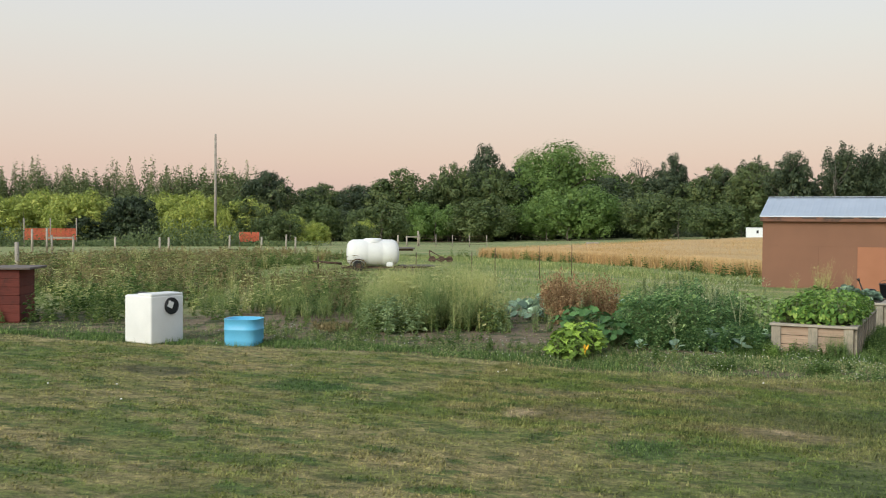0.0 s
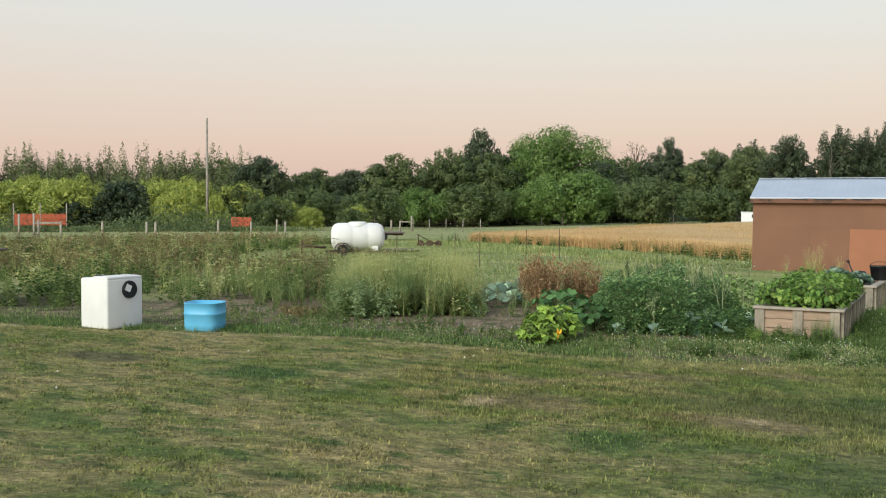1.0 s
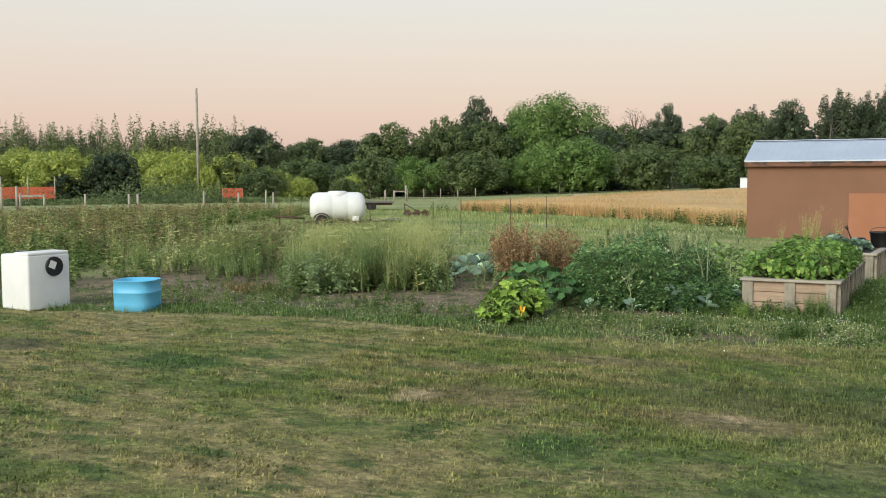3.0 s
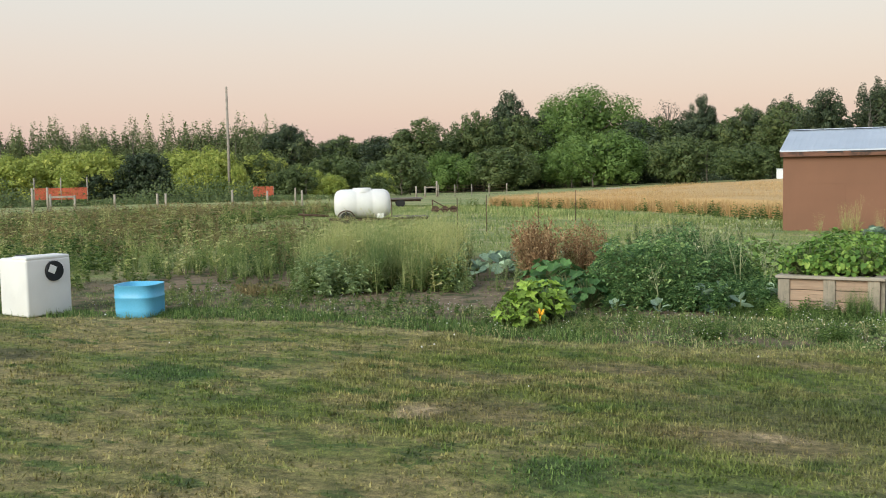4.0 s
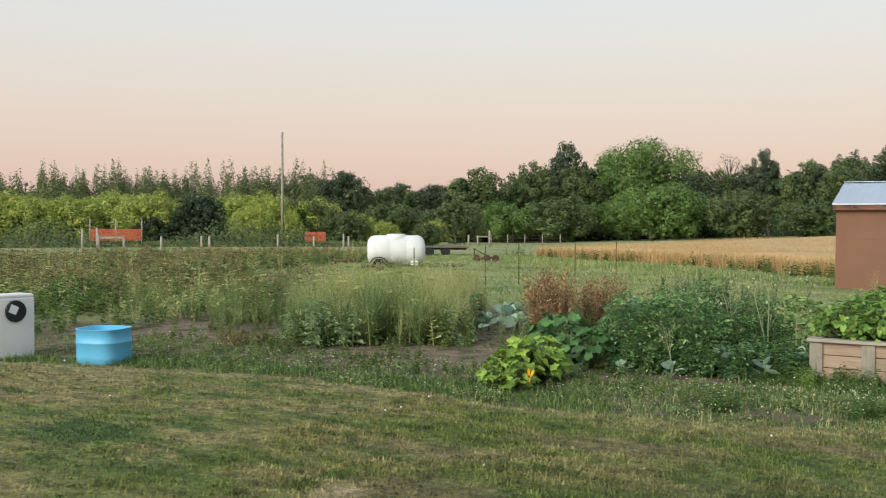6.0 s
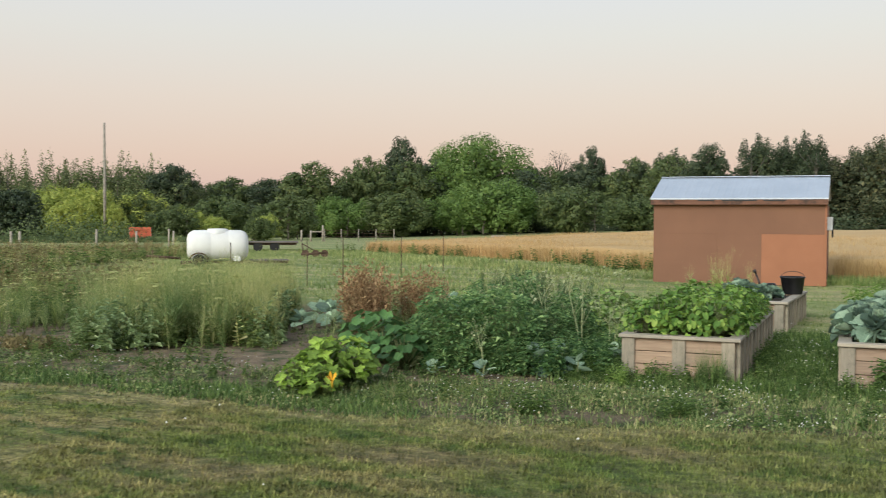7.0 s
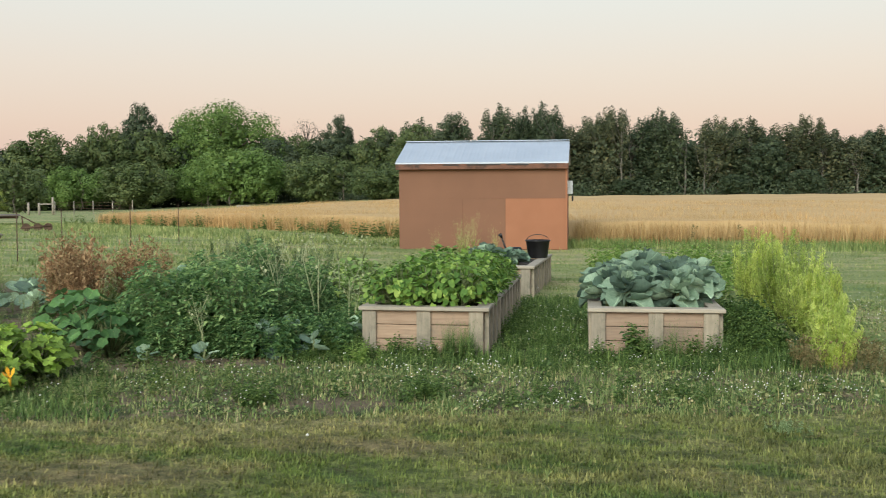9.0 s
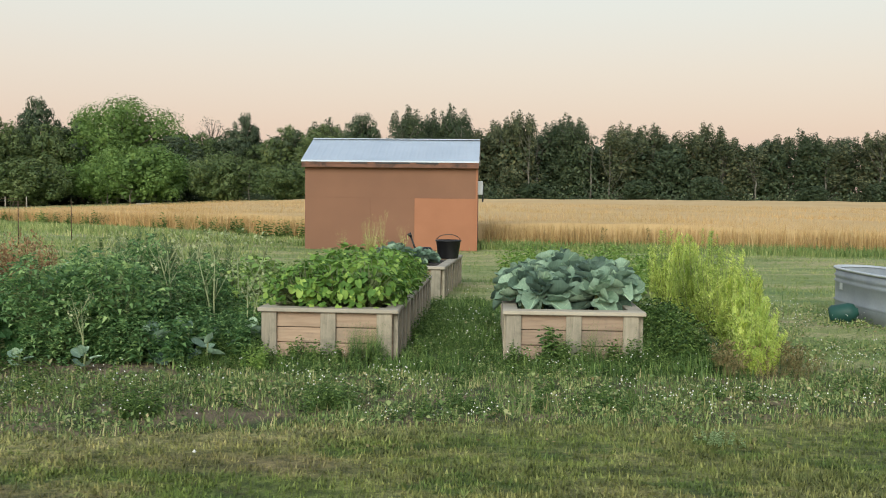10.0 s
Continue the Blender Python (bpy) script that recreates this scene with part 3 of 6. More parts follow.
def ground_height(x, y):
    rise = 0.062 * np.maximum(0, -9.3 - y) * np.clip((40 + y) / 20, 0, 1) + 0.0
    bump = 0.018 * np.sin(1.3 * x + 0.6 * y) * np.sin(0.9 * y - 0.4 * x) + 0.01 * np.sin(3.1 * x + 1.0) * np.sin(2.7 * y)
    fade = np.clip((40 - np.hypot(x + 5, y)) / 15, 0, 1)
    r = np.hypot(x - 2.2, y + 10)
    az = np.degrees(np.arctan2(x - 2.2, y + 10))
    fall = np.interp(az, [-180, -120, -90, -25, -15, -8, 40, 90], [0, 0, 0.0155, 0.0155, 0.008, 0.003, 0.003, 0])
    return rise + bump * fade - fall * np.clip(r - 35, 0, 230)


gx = np.unique(np.r_[np.geomspace(-2500, -40, 50), np.linspace(-40, 30, 120), np.geomspace(30, 2500, 50)])
gy = np.unique(np.r_[np.geomspace(-2500, -25, 16), np.linspace(-25, 40, 112), np.geomspace(40, 2500, 50)])
GX, GY = np.meshgrid(gx, gy)
V = np.stack([GX, GY, ground_height(GX, GY)], -1).reshape(-1, 3)
i, j = np.meshgrid(np.arange(len(gx) - 1), np.arange(len(gy) - 1))
q = (j * len(gx) + i).ravel()
me = arrays_mesh("ground", V, [np.stack([q, q + 1, q + 1 + len(gx), q + len(gx)], -1)], M_GROUND, True)
solid("ground", me, M_GROUND, "dry patchy lawn, garden soil and meadow turf", "ground", kind="structure")


def scattered(n, x0, x1, y0, y1, density=None):
    """n places on the ground in a rectangle, thinned by density(x, y) in 0..1 where given."""
    x, y = rng.uniform(x0, x1, n), rng.uniform(y0, y1, n)
    if density is not None:
        keep = rng.random(n) < density(x, y)
        x, y = x[keep], y[keep]
    return np.stack([x, y, ground_height(x, y) - 0.005], -1)


def patchy(x, y, f=1.0, seed=0.0):
    return 0.5 + 0.25 * np.sin(f * (1.7 * x + 0.8 * y) + seed) + 0.25 * np.sin(f * (-0.9 * x + 2.1 * y) + 2 * seed + np.sin(f * x))


def blade_field(name, P, width, height, material, label, category, template=BLADE, lean=0.5, spread_h=0.5):
    n = len(P)
    h = height * rng.uniform(1 - spread_h, 1 + spread_h, n)
    w = width * rng.uniform(0.7, 1.4, n)
    A = turns(rng.uniform(0, 6.28, n), rng.normal(0, lean * 0.5, n), np.ones(n), aspect=np.stack([w, h, h], -1))
    V, F = spread(*template, A, P)
    return solid(name, arrays_mesh(name, V, F, material), material, label, category, kind="stuff")


BEDS = ((-0.05, 1.3, -0.02, 3.7), (0.2, 1.5, 5.0, 8.0), (2.15, 3.5, 0.0, 2.5))


def off_beds(x, y):
    ok = np.ones(len(x), bool)
    for a, b, c, d in BEDS:
        ok &= ~((x > a) & (x < b) & (y > c) & (y < d))
    return ok


def wedge(x, y):
    return (x > -7.0 - 1.6 * (y + 9.6)) & (x < 3.9 + 0.5 * (y + 9.6))


def verge_line(x):
    return np.interp(x, [p[0] for p in VERGE], [p[1] for p in VERGE]) + 0.05 * np.sin(3.1 * x) + 0.03 * np.sin(7.7 * x + 1)


def worn(x, y):
    """0 on the barest places of the lawn, 1 on full turf."""
    out = np.ones(len(x))
    for mx, my, mw, md, tone, strength in MARKS:
        if tone[0] > tone[1]:
            out = np.minimum(out, np.clip(np.hypot((x - mx) / mw, (y - my) / md) * 1.1 - 0.3, 1.0 - strength, 1))
    return out


def bare_spot(x, y):
    """0 on the worn soil in the verge."""
    return np.clip(np.minimum(np.hypot((x - 0.4) * 0.6, y + 2.45), np.hypot(x - 1.5, y + 2.5) + 0.1) * 5 - 0.6, 0.14, 1)


def tufts(n, per, radius, x0, x1, y0, y1, density):
    """Places and heights of blades gathered in small tufts."""
    Q = scattered(n, x0, x1, y0, y1, density)
    k = len(Q)
    size = rng.uniform(0.4, 1.5, k) ** 1.4
    P = np.repeat(Q, per, 0)
    P[:, :2] += rng.normal(0, radius, (k * per, 2)) * np.repeat(0.6 + 0.5 * size, per)[:, None]
    P[:, 2] = ground_height(P[:, 0], P[:, 1]) - 0.004
    return P, np.repeat(size, per)


P, tall = tufts(62000, 7, 0.035, -15, 6.5, -11.4, -2.2, lambda x, y: wedge(x, y) * (y < verge_line(x) + 0.05) * worn(x, y) * np.clip(0.35 + 0.4 * patchy(x, y, 0.9) + 0.5 * patchy(x, y, 3.3, 1.3), 0, 1))
blade_field("lawn_grass", P, 0.017, 0.021 * tall, M_LAWN, "short mown lawn grass, dry and patchy", "grass", lean=2.4)
P, tall = tufts(30000, 8, 0.03, -3.2, 5.6, -7.2, -2.0, lambda x, y: (y < verge_line(x) + 0.05) * (x < 3.9 + 0.5 * (y + 9.6)) * worn(x, y) * np.clip(0.45 + 0.6 * patchy(x, y, 2.3, 0.4), 0, 1))
blade_field("lawn_grass", P, 0.012, 0.026 * tall, M_LAWN, "short mown lawn grass before the beds", "grass", lean=2.1)
for at in ((-4.6, -6.05), (0.0, -7.5), (2.4, -4.8)):
    spot = np.array([at]) + rng.normal(0, 0.27, (700, 2)) * (1.0, 0.8)
    P = np.column_stack([spot, ground_height(spot[:, 0], spot[:, 1])])
    blade_field("lawn_tuft", P, 0.014, 0.026, M_LUSH, "lusher dark green patch in the dry lawn", "grass", lean=1.8)
# a strip of uncut green along the mown edge
P, tall = tufts(9000, 9, 0.04, -13, -1.2, -4.2, -1.8, lambda x, y: (y > verge_line(x)) * (y < verge_line(x) + 0.75 + 0.3 * np.sin(1.7 * x)) * np.clip(0.35 + 0.9 * patchy(x, y, 2.1, 0.7), 0, 1))
blade_field("edge_grass", P, 0.013, 0.055 * tall, M_LUSH, "dark uncut grass along the lawn's mown edge", "grass", lean=1.4)
P, tall = tufts(15000, 10, 0.035, -16, 9, -3.6, 0.6, lambda x, y: (y > verge_line(x) - 0.12) * off_beds(x, y) * np.clip(1.5 * patchy(x, y, 2.2, 1.0) * patchy(x, y, 5.0, 0.4) + 0.1, 0, 1) * np.where(x < -0.4, 0.7 * (y < -0.9), 1.0))
ok = rng.random(len(P)) < bare_spot(P[:, 0], P[:, 1])
P, tall = P[ok], tall[ok]
blade_field("verge_grass", P, 0.010, 0.042 * tall, M_CLOVER, "unmown grass verge along the garden", "grass", lean=1.5)
P, tall = tufts(9000, 9, 0.035, -3.2, 6.5, -2.9, -0.3, lambda x, y: (y > verge_line(x) - 0.05) * off_beds(x, y) * np.clip(0.2 + 0.9 * patchy(x, y, 1.4, 2.6), 0, 1) * np.where((x < -0.4) & (y > -1.0), 0.2, 1.0))
ok = rng.random(len(P)) < bare_spot(P[:, 0], P[:, 1])
P, tall = P[ok], tall[ok]
blade_field("verge_grass", P, 0.011, 0.034 * tall, M_CLOVER, "pale green grass in the verge before the beds", "grass", lean=1.5)
P, tall = tufts(5200, 9, 0.035, -0.6, 4.2, -0.75, 4.6, lambda x, y: off_beds(x, y) * np.clip(1.3 * patchy(x, y, 3.0, 0.9), 0.25, 1))
blade_field("bed_grass", P, 0.012, 0.075 * tall, M_LUSH, "lush green grass between the raised beds", "grass", lean=1.2)
P, tall = tufts(34000, 9, 0.045, -9, 16, 0.3, 22, lambda x, y: off_beds(x, y) * (x < 3 + 0.62 * (y + 9)) * np.where((x < -0.5) & (y < 6), 0.0, 1) * np.clip(0.1 + 0.5 * patchy(x, y, 0.7, 2.0) + 0.6 * patchy(x, y, 2.9, 0.7), 0, 1) * np.clip(1.1 - y / 28, 0.3, 1))
blade_field("meadow_grass", P, 0.012, 0.045 * tall, M_PASTURE, "rough green grass round the raised beds", "grass", lean=1.5)
P = scattered(90000, -36, -3, 8, 44, lambda x, y: (y > 4 - 0.4 * (x + 4)) * np.clip(0.25 + 0.75 * patchy(x, y, 0.45, 3.0), 0, 1))
blade_field("pasture_grass", P, 0.03, 0.10, M_PASTURE, "short pasture grass behind the garden", "grass", lean=0.9)
# a band of longer green grass along the field's edge
P = scattered(60000, -24, -2, 18, 40, lambda x, y: np.exp(-((y - (17.6 - 0.98 * (x + 2.5)) + 2.2) / 1.3) ** 2))
blade_field("field_margin_grass", P, 0.022, 0.2, M_PASTURE, "long green grass along the grain field", "grass", BLADE2)
P = scattered(45000, -3, 22, 14.5, 18.4, lambda x, y: (y > 16.4 - 0.13 * (x - 2)) * np.clip(patchy(x, y, 1.1, 1.0) + 0.2, 0, 1))
blade_field("shed_margin_grass", P, 0.016, 0.17, M_MEADOW, "long green weeds at the foot of the shed and field", "grass", BLADE2)

# ---- grain field: a closed canopy with standing stalks ----
near_x = np.array([-22.5, -12.2, -7.1, -3.3, 3.2, 7.4, 14.0, 60.0])
near_y = np.array([40.0, 30.4, 25.4, 21.0, 18.6, 17.8, 17.0, 12.0])
far_x = np.array([-22.5, -18.3, -16.8, 3.4, 35.5, 70.0])
far_y = np.array([42.0, 67.0, 90.0, 110.0, 126.0, 132.0])


def field_z(x, y):
    return ground_height(x, y) + 0.56 + 0.03 * np.sin(0.7 * x + 0.2 * y) + 0.03 * np.sin(0.45 * y) * np.sin(0.31 * x)


fx = np.linspace(-22.5, 62, 110)
lo, hi = np.interp(fx, near_x, near_y), np.interp(fx, far_x, far_y)
rows = []
for k in range(41):
    s = (k / 40) ** 1.6
    yy = lo + 0.5 + (hi - lo - 0.5) * s
    rows.append(np.stack([fx, yy, field_z(fx, yy) - (0.45 if k == 0 else 0.0)], -1))
V = np.concatenate(rows)
i, j = np.meshgrid(np.arange(109), np.arange(40))
q = (j * 110 + i).ravel()
canopy = solid("grain_canopy", arrays_mesh("grain_canopy", V, [np.stack([q, q + 1, q + 111, q + 110], -1)], M_STRAW, True), M_STRAW,
               "closed canopy of ripe golden grain", "grain field", kind="stuff")


def grain(name, n, d0, d1, width, height):
    x = rng.uniform(-22.5, 38, n)
    y0, y1 = np.interp(x, near_x, near_y), np.interp(x, far_x, far_y)
    y = y0 + d0 + rng.random(n) ** 1.3 * (d1 - d0) + rng.normal(0, 0.18, n)
    ok = (y < y1) & (np.abs(x + 0.4) - 2.3 > 0) | (y > 19.8)
    x, y = x[ok], y[ok]
    P = np.stack([x, y, ground_height(x, y) - 0.01], -1)
    return blade_field(name, P, width, height, M_WHEAT, "standing ripe golden grain stalks", "grain field", lean=0.35, spread_h=0.16)


grain("grain_stalks_edge", 70000, 0.0, 5.0, 0.022, 0.64)
grain("grain_stalks", 80000, 5.0, 45.0, 0.05, 0.66)

# ---- trees ----


def crown_clumps(rr, style, height, radius):
    """Centres and radii of the leaf clumps of a crown, by its habit."""
    out = []
    if style in ("round", "bush", "sparse"):
        count = {"round": 52, "bush": 44, "sparse": 26}[style]
        low = {"round": 0.10, "bush": 0.0, "sparse": 0.35}[style]
        mid, half = height * (1 + low) / 2, height * (1 - low) / 2
        lobe = rr.normal(size=(7, 3))
        lobe /= np.linalg.norm(lobe, axis=1)[:, None]
        for k in range(count):
            z = 1 - 2 * (k + 0.5) / count
            a = k * 2.39996 + rr.uniform(-0.4, 0.4)
            d = np.array([math.sqrt(1 - z * z) * math.cos(a), math.sqrt(1 - z * z) * math.sin(a), z])
            swell = 0.72 + 0.30 * float(np.max(lobe @ d) ** 4) + rr.uniform(-0.10, 0.06)
            wide = 1.0 if z > -0.2 else 1.0 + 0.25 * (-0.2 - z)
            size = radius * (rr.uniform(0.3, 0.5) if style == "sparse" else rr.uniform(0.13, 0.29))
            out.append((np.array([d[0] * radius * swell * wide, d[1] * radius * swell * wide, mid + d[2] * (half - 0.6 * size) * min(1.0, swell + 0.05)]), size, (1.0, 1.0, 0.8)))
    elif style == "poplar":
        for k in range(54):
            t = 0.04 + 0.84 * (k + rr.random()) / 54
            a, q = rr.uniform(0, 6.28), radius * (1.0 - 0.28 * t ** 2) * rr.uniform(0.35, 0.98)
            out.append((np.array([q * math.cos(a), q * math.sin(a), height * t]), radius * rr.uniform(0.16, 0.34), (1.0, 1.0, 1.4)))
        for k in range(13):
            a, q, top = rr.uniform(0, 6.28), radius * rr.uniform(0.1, 0.95), height * rr.uniform(0.84, 1.03)
            for j in range(4):
                out.append((np.array([q * math.cos(a), q * math.sin(a), top - j * 0.05 * height]), radius * (0.13 + 0.045 * j), (1.0, 1.0, 1.1)))
    else:
        for k in range(26):
            a, q = rr.uniform(0, 6.28), radius * math.sqrt(rr.random())
            out.append((np.array([q * math.cos(a), q * math.sin(a), height * rr.uniform(0.08, 0.6)]), radius * rr.uniform(0.2, 0.32), (1.0, 1.0, 1.1)))
        for k in range(17):
            a, q, top = rr.uniform(0, 6.28), radius * math.sqrt(rr.random()), height * rr.uniform(0.68, 0.98)
            for j in range(6):
                out.append((np.array([q * math.cos(a), q * math.sin(a), top - j * 0.065 * height]), radius * (0.05 + 0.032 * j), (1.0, 1.0, 2.5)))
    return out


def tree(name, label, seed, height, radius, style, material, leaves, leaf):
    """trunk with limbs, and a crown of many small leaves in uneven clumps over a dense heart."""
    rr = np.random.default_rng(seed)
    e = thing(name, label, "bush" if style == "bush" else "tree")
    clumps = crown_clumps(rr, style, height, radius)
    stems = {"spire": 4, "bush": 3, "poplar": 2}.get(style, 1)
    for s in range(stems):
        bm = bmesh.new()
        off = rr.normal(0, radius * 0.35, 2) if stems > 1 else np.zeros(2)
        if style == "poplar":
            off = radius * 0.72 * np.array([math.cos(s * 2.1 + seed), math.sin(s * 2.1 + seed)])
        top = height * (rr.uniform(0.66, 0.82) if stems > 1 else 0.93)
        pts = [(off[0] + rr.normal(0, 0.03 * radius), off[1] + rr.normal(0, 0.03 * radius), top * t - 0.1 * (t == 0)) for t in np.linspace(0, 1, 7)]
        r0 = 0.02 * height / (1.6 if stems > 1 else 1)
        tube(pts, [r0 * (1 - 0.88 * t) for t in np.linspace(0, 1, 7)], 5, bm)
        for c, size, _ in clumps[s::1 if style == "sparse" else 3 * stems]:
            if style == "spire":
                b = (off[0], off[1], 0.3 * c[2])
            else:
                b = (off[0], off[1], max(0.06, min(0.9, c[2] / height - 0.12 - 0.1 * math.hypot(c[0], c[1]) / radius)) * top)
            tube([b, (0.75 * c[0] + 0.25 * b[0], 0.75 * c[1] + 0.25 * b[1], 0.5 * (b[2] + c[2]) - (0.1 * height if style == "spire" else -0.03 * height)), tuple(c)], [r0 * 0.4, r0 * 0.26, r0 * 0.08], 3, bm)
        part("trunk", bm, M_PALEBARK if style == "poplar" else M_BARK, e)
    tot = sum(s * s for _, s, _ in clumps)
    P, D = [], []
    for c, s, squash in clumps:
        n = max(6, int(1.7 * leaves * s * s / tot))
        d = rr.normal(size=(n, 3)) + (0, 0, 0.25)
        d /= np.linalg.norm(d, axis=1)[:, None]
        q = rr.random((n, 1))
        P.append(c + d * np.array(squash) * s * (0.62 + 0.5 * q ** 1.6) + rr.normal(0, 0.07 * s, (n, 3)))
        D.append(d)
    P, D = np.concatenate(P), np.concatenate(D)
    P[:, 2] = np.maximum(P[:, 2], 0.05 * height * rr.random(len(P)))
    n = len(P)
    D = D + rr.normal(0, 0.22, (n, 3)) + (0, 0, 0.2)
    pieces = [spread(*LEAF3, facing(D, 0.77 * leaf * rr.uniform(0.5, 1.5, n), rr.uniform(0, 6.28, n)), P)]
    if style != "sparse":
        k = int(0.3 * leaves)
        d = rr.normal(size=(k, 3))
        d *= rr.random((k, 1)) ** (1 / 3) / np.linalg.norm(d, axis=1)[:, None]
        share = {"round": 0.46, "bush": 0.46, "poplar": 0.46, "spire": 0.30}[style]
        Q = d * (0.68 * radius, 0.68 * radius, height * share * 0.86) + (0, 0, height * share)
        pieces.append(spread(*LEAF, facing(rr.normal(0, 1, (k, 3)), 1.9 * leaf * rr.uniform(0.6, 1.3, k), rr.uniform(0, 6.28, k)), Q))
    V, F = joined(pieces)
    part("crown", arrays_mesh("crown", V, F, material), material, e)
    TALL[e.name] = height
    return e


EYE = np.array([2.2, -12.0])


def farther(x, y):
    """How much further off a tree of the plan stands: the hedges lie beyond a shallow dip."""
    d = np.array([x, y]) - EYE
    r, az = np.hypot(*d), math.degrees(math.atan2(d[0], d[1]))
    return 1.72 if r < 82 and az < -25 else float(np.interp(az, [-60, -20, -12, -5, 30], [2.05, 2.05, 1.7, 1.3, 1.25]))


def stand(x, y, tall, h, w, turn):
    """The pose of a tree of native height tall, at factors h and w, moved out to its distance."""
    f = farther(x, y)
    p = EYE + (np.array([x, y]) - EYE) * f
    g = float(ground_height(p[0], p[1]))
    top = 1.8 + (h * tall - 1.8) * f
    return pose(p[0], p[1], g - 0.05, 0, 0, turn) @ Matrix.Diagonal((w * f, w * f, (top - g) / tall, 1))


TALL = {}


def replica(ob, m):
    """A copy whose whole scale is that of m."""
    return copy_thing(ob, m @ Matrix.Diagonal((1 / ob.scale[0], 1 / ob.scale[1], 1 / ob.scale[2], 1)))


def plant_at(proto, spots):
    """Copies of a tree: (x, y, height factor, width factor)."""
    for k, (x, y, h, w) in enumerate(spots):
        replica(proto, stand(x, y, TALL[proto.name], h, w, (k * 137 + 40) % 360))


def first_at(proto, x, y, h=1.0, w=1.0, turn=0):
    proto.matrix_basis = stand(x, y, TALL[proto.name], h, w, turn)

t_round = tree("broadleaf_tree", "rounded dark green broadleaf tree in the far hedgerow", 11, 7.0, 2.9, "round", T_MID, 4641, 0.266)
first_at(t_round, -39.6, 63.9, 0.9, 1.1)
t_dark = tree("dark_tree", "dark green dense tree in the far hedgerow", 12, 7.0, 2.6, "round", T_DARK, 4641, 0.248)
first_at(t_dark, -50.5, 59.6, 0.87, 0.8)
t_dome = tree("light_green_tree", "large light green domed tree above the hedgerow", 13, 9.2, 5.0, "round", T_LIGHT, 9000, 0.25)
first_at(t_dome, -28.8, 74.0, 1.0, 1.05)
t_bush = tree("leafy_bush", "broad leafy green bush at the field edge", 14, 4.5, 3.4, "bush", T_LIGHT, 5200, 0.231)
first_at(t_bush, -23.3, 64.3, 1.07, 1.1)
t_bush2 = tree("green_bush", "low dark leafy bush beneath the trees", 15, 4.0, 2.6, "bush", T_MID, 3748, 0.231)
first_at(t_bush2, -18.3, 67.8, 1.05, 1.0)
t_yel = tree("yellow_green_bush", "yellow-green willow bush beside the pasture", 16, 3.5, 2.1, "bush", T_YELLOW, 3300, 0.177)
first_at(t_yel, -54.6, 34.6, 1.0, 1.0)
t_pop = tree("poplar_tree", "tall thin poplar with a ragged open top", 17, 11.0, 2.5, "poplar", T_DARK, 5355, 0.266)
first_at(t_pop, -7.3, 107.9, 0.98, 1.05)
t_pop2 = tree("aspen_tree", "tall dark aspen with gaps in its crown", 18, 10.0, 2.8, "poplar", T_ASPEN, 5801, 0.283)
first_at(t_pop2, 5.2, 108.2, 1.0, 1.0)
t_spire = tree("young_poplar", "slender young poplars with upright shoots", 19, 7.0, 2.8, "spire", T_OLIVE, 4200, 0.212)
first_at(t_spire, -66.1, 50.2, 1.0, 1.0)
t_bare = tree("half_bare_tree", "half-bare grey tree with thin twigs", 20, 8.8, 1.9, "sparse", T_GREY, 900, 0.16)
first_at(t_bare, -25.5, 90.7, 1.0, 0.9)
t_dkb = tree("dark_bush", "dark rounded bush among yellow-green willows", 21, 3.5, 1.7, "bush", T_DARK, 3570, 0.177)
first_at(t_dkb, -46.6, 38.6, 1.04, 1.05)

plant_at(t_round, [(-36.5, 67.7, 1.0, 0.8), (-47.6, 65.1, 0.74, 1.0), (-17.8, 90.4, 1.1, 0.95), (-33.5, 70.0, 0.95, 1.0), (-14.0, 89.0, 1.0, 1.0), (-44.0, 68.0, 0.75, 0.9)])
plant_at(t_dark, [(-35.9, 74.5, 1.3, 0.75), (-22.1, 91.5, 1.28, 0.62), (-32.0, 73.0, 1.0, 1.0), (-43.0, 64.0, 0.7, 1.0), (-11.3, 95.4, 1.32, 0.95), (-25.0, 76.0, 0.85, 1.0)])
plant_at(t_bush, [(-27.0, 66.0, 0.8, 0.9), (-35.5, 62.0, 0.75, 0.8)])
plant_at(t_bush2, [(-14.5, 74.0, 0.9, 1.0), (-31.0, 62.5, 0.9, 1.1), (-38.5, 58.5, 0.85, 1.0), (-43.5, 57.0, 0.85, 1.0), (-11.0, 84.0, 0.8, 1.0), (-21.0, 75.0, 1.1, 1.0), (-42.7, 45.5, 0.85, 0.68)])
plant_at(t_yel, [(-52.7, 36.7, 1.02, 1.0), (-50.7, 38.7, 1.0, 0.9), (-56.4, 32.5, 1.03, 1.0), (-58.5, 30.5, 1.0, 1.0), (-42.0, 38.6, 0.85, 0.7), (-40.0, 40.0, 0.78, 0.36), (-44.0, 42.6, 0.9, 0.7)])
plant_at(t_pop, [(-1.8, 108.2, 1.0, 0.9), (-4.5, 110.5, 0.95, 0.9), (-12.0, 104.0, 0.74, 0.9), (12.0, 110.0, 0.92, 1.0), (-15.2, 96.0, 0.78, 0.85)])
plant_at(t_spire, [(-70.3, 45.5, 0.97, 0.95), (-62.8, 53.4, 1.0, 0.9), (-59.2, 56.6, 1.04, 1.1), (-55.7, 59.5, 1.04, 1.1), (-57.5, 58.0, 0.95, 1.0), (-64.5, 52.0, 0.9, 1.0), (-68.5, 48.0, 0.95, 1.0), (-74.0, 42.0, 0.95, 1.1)])
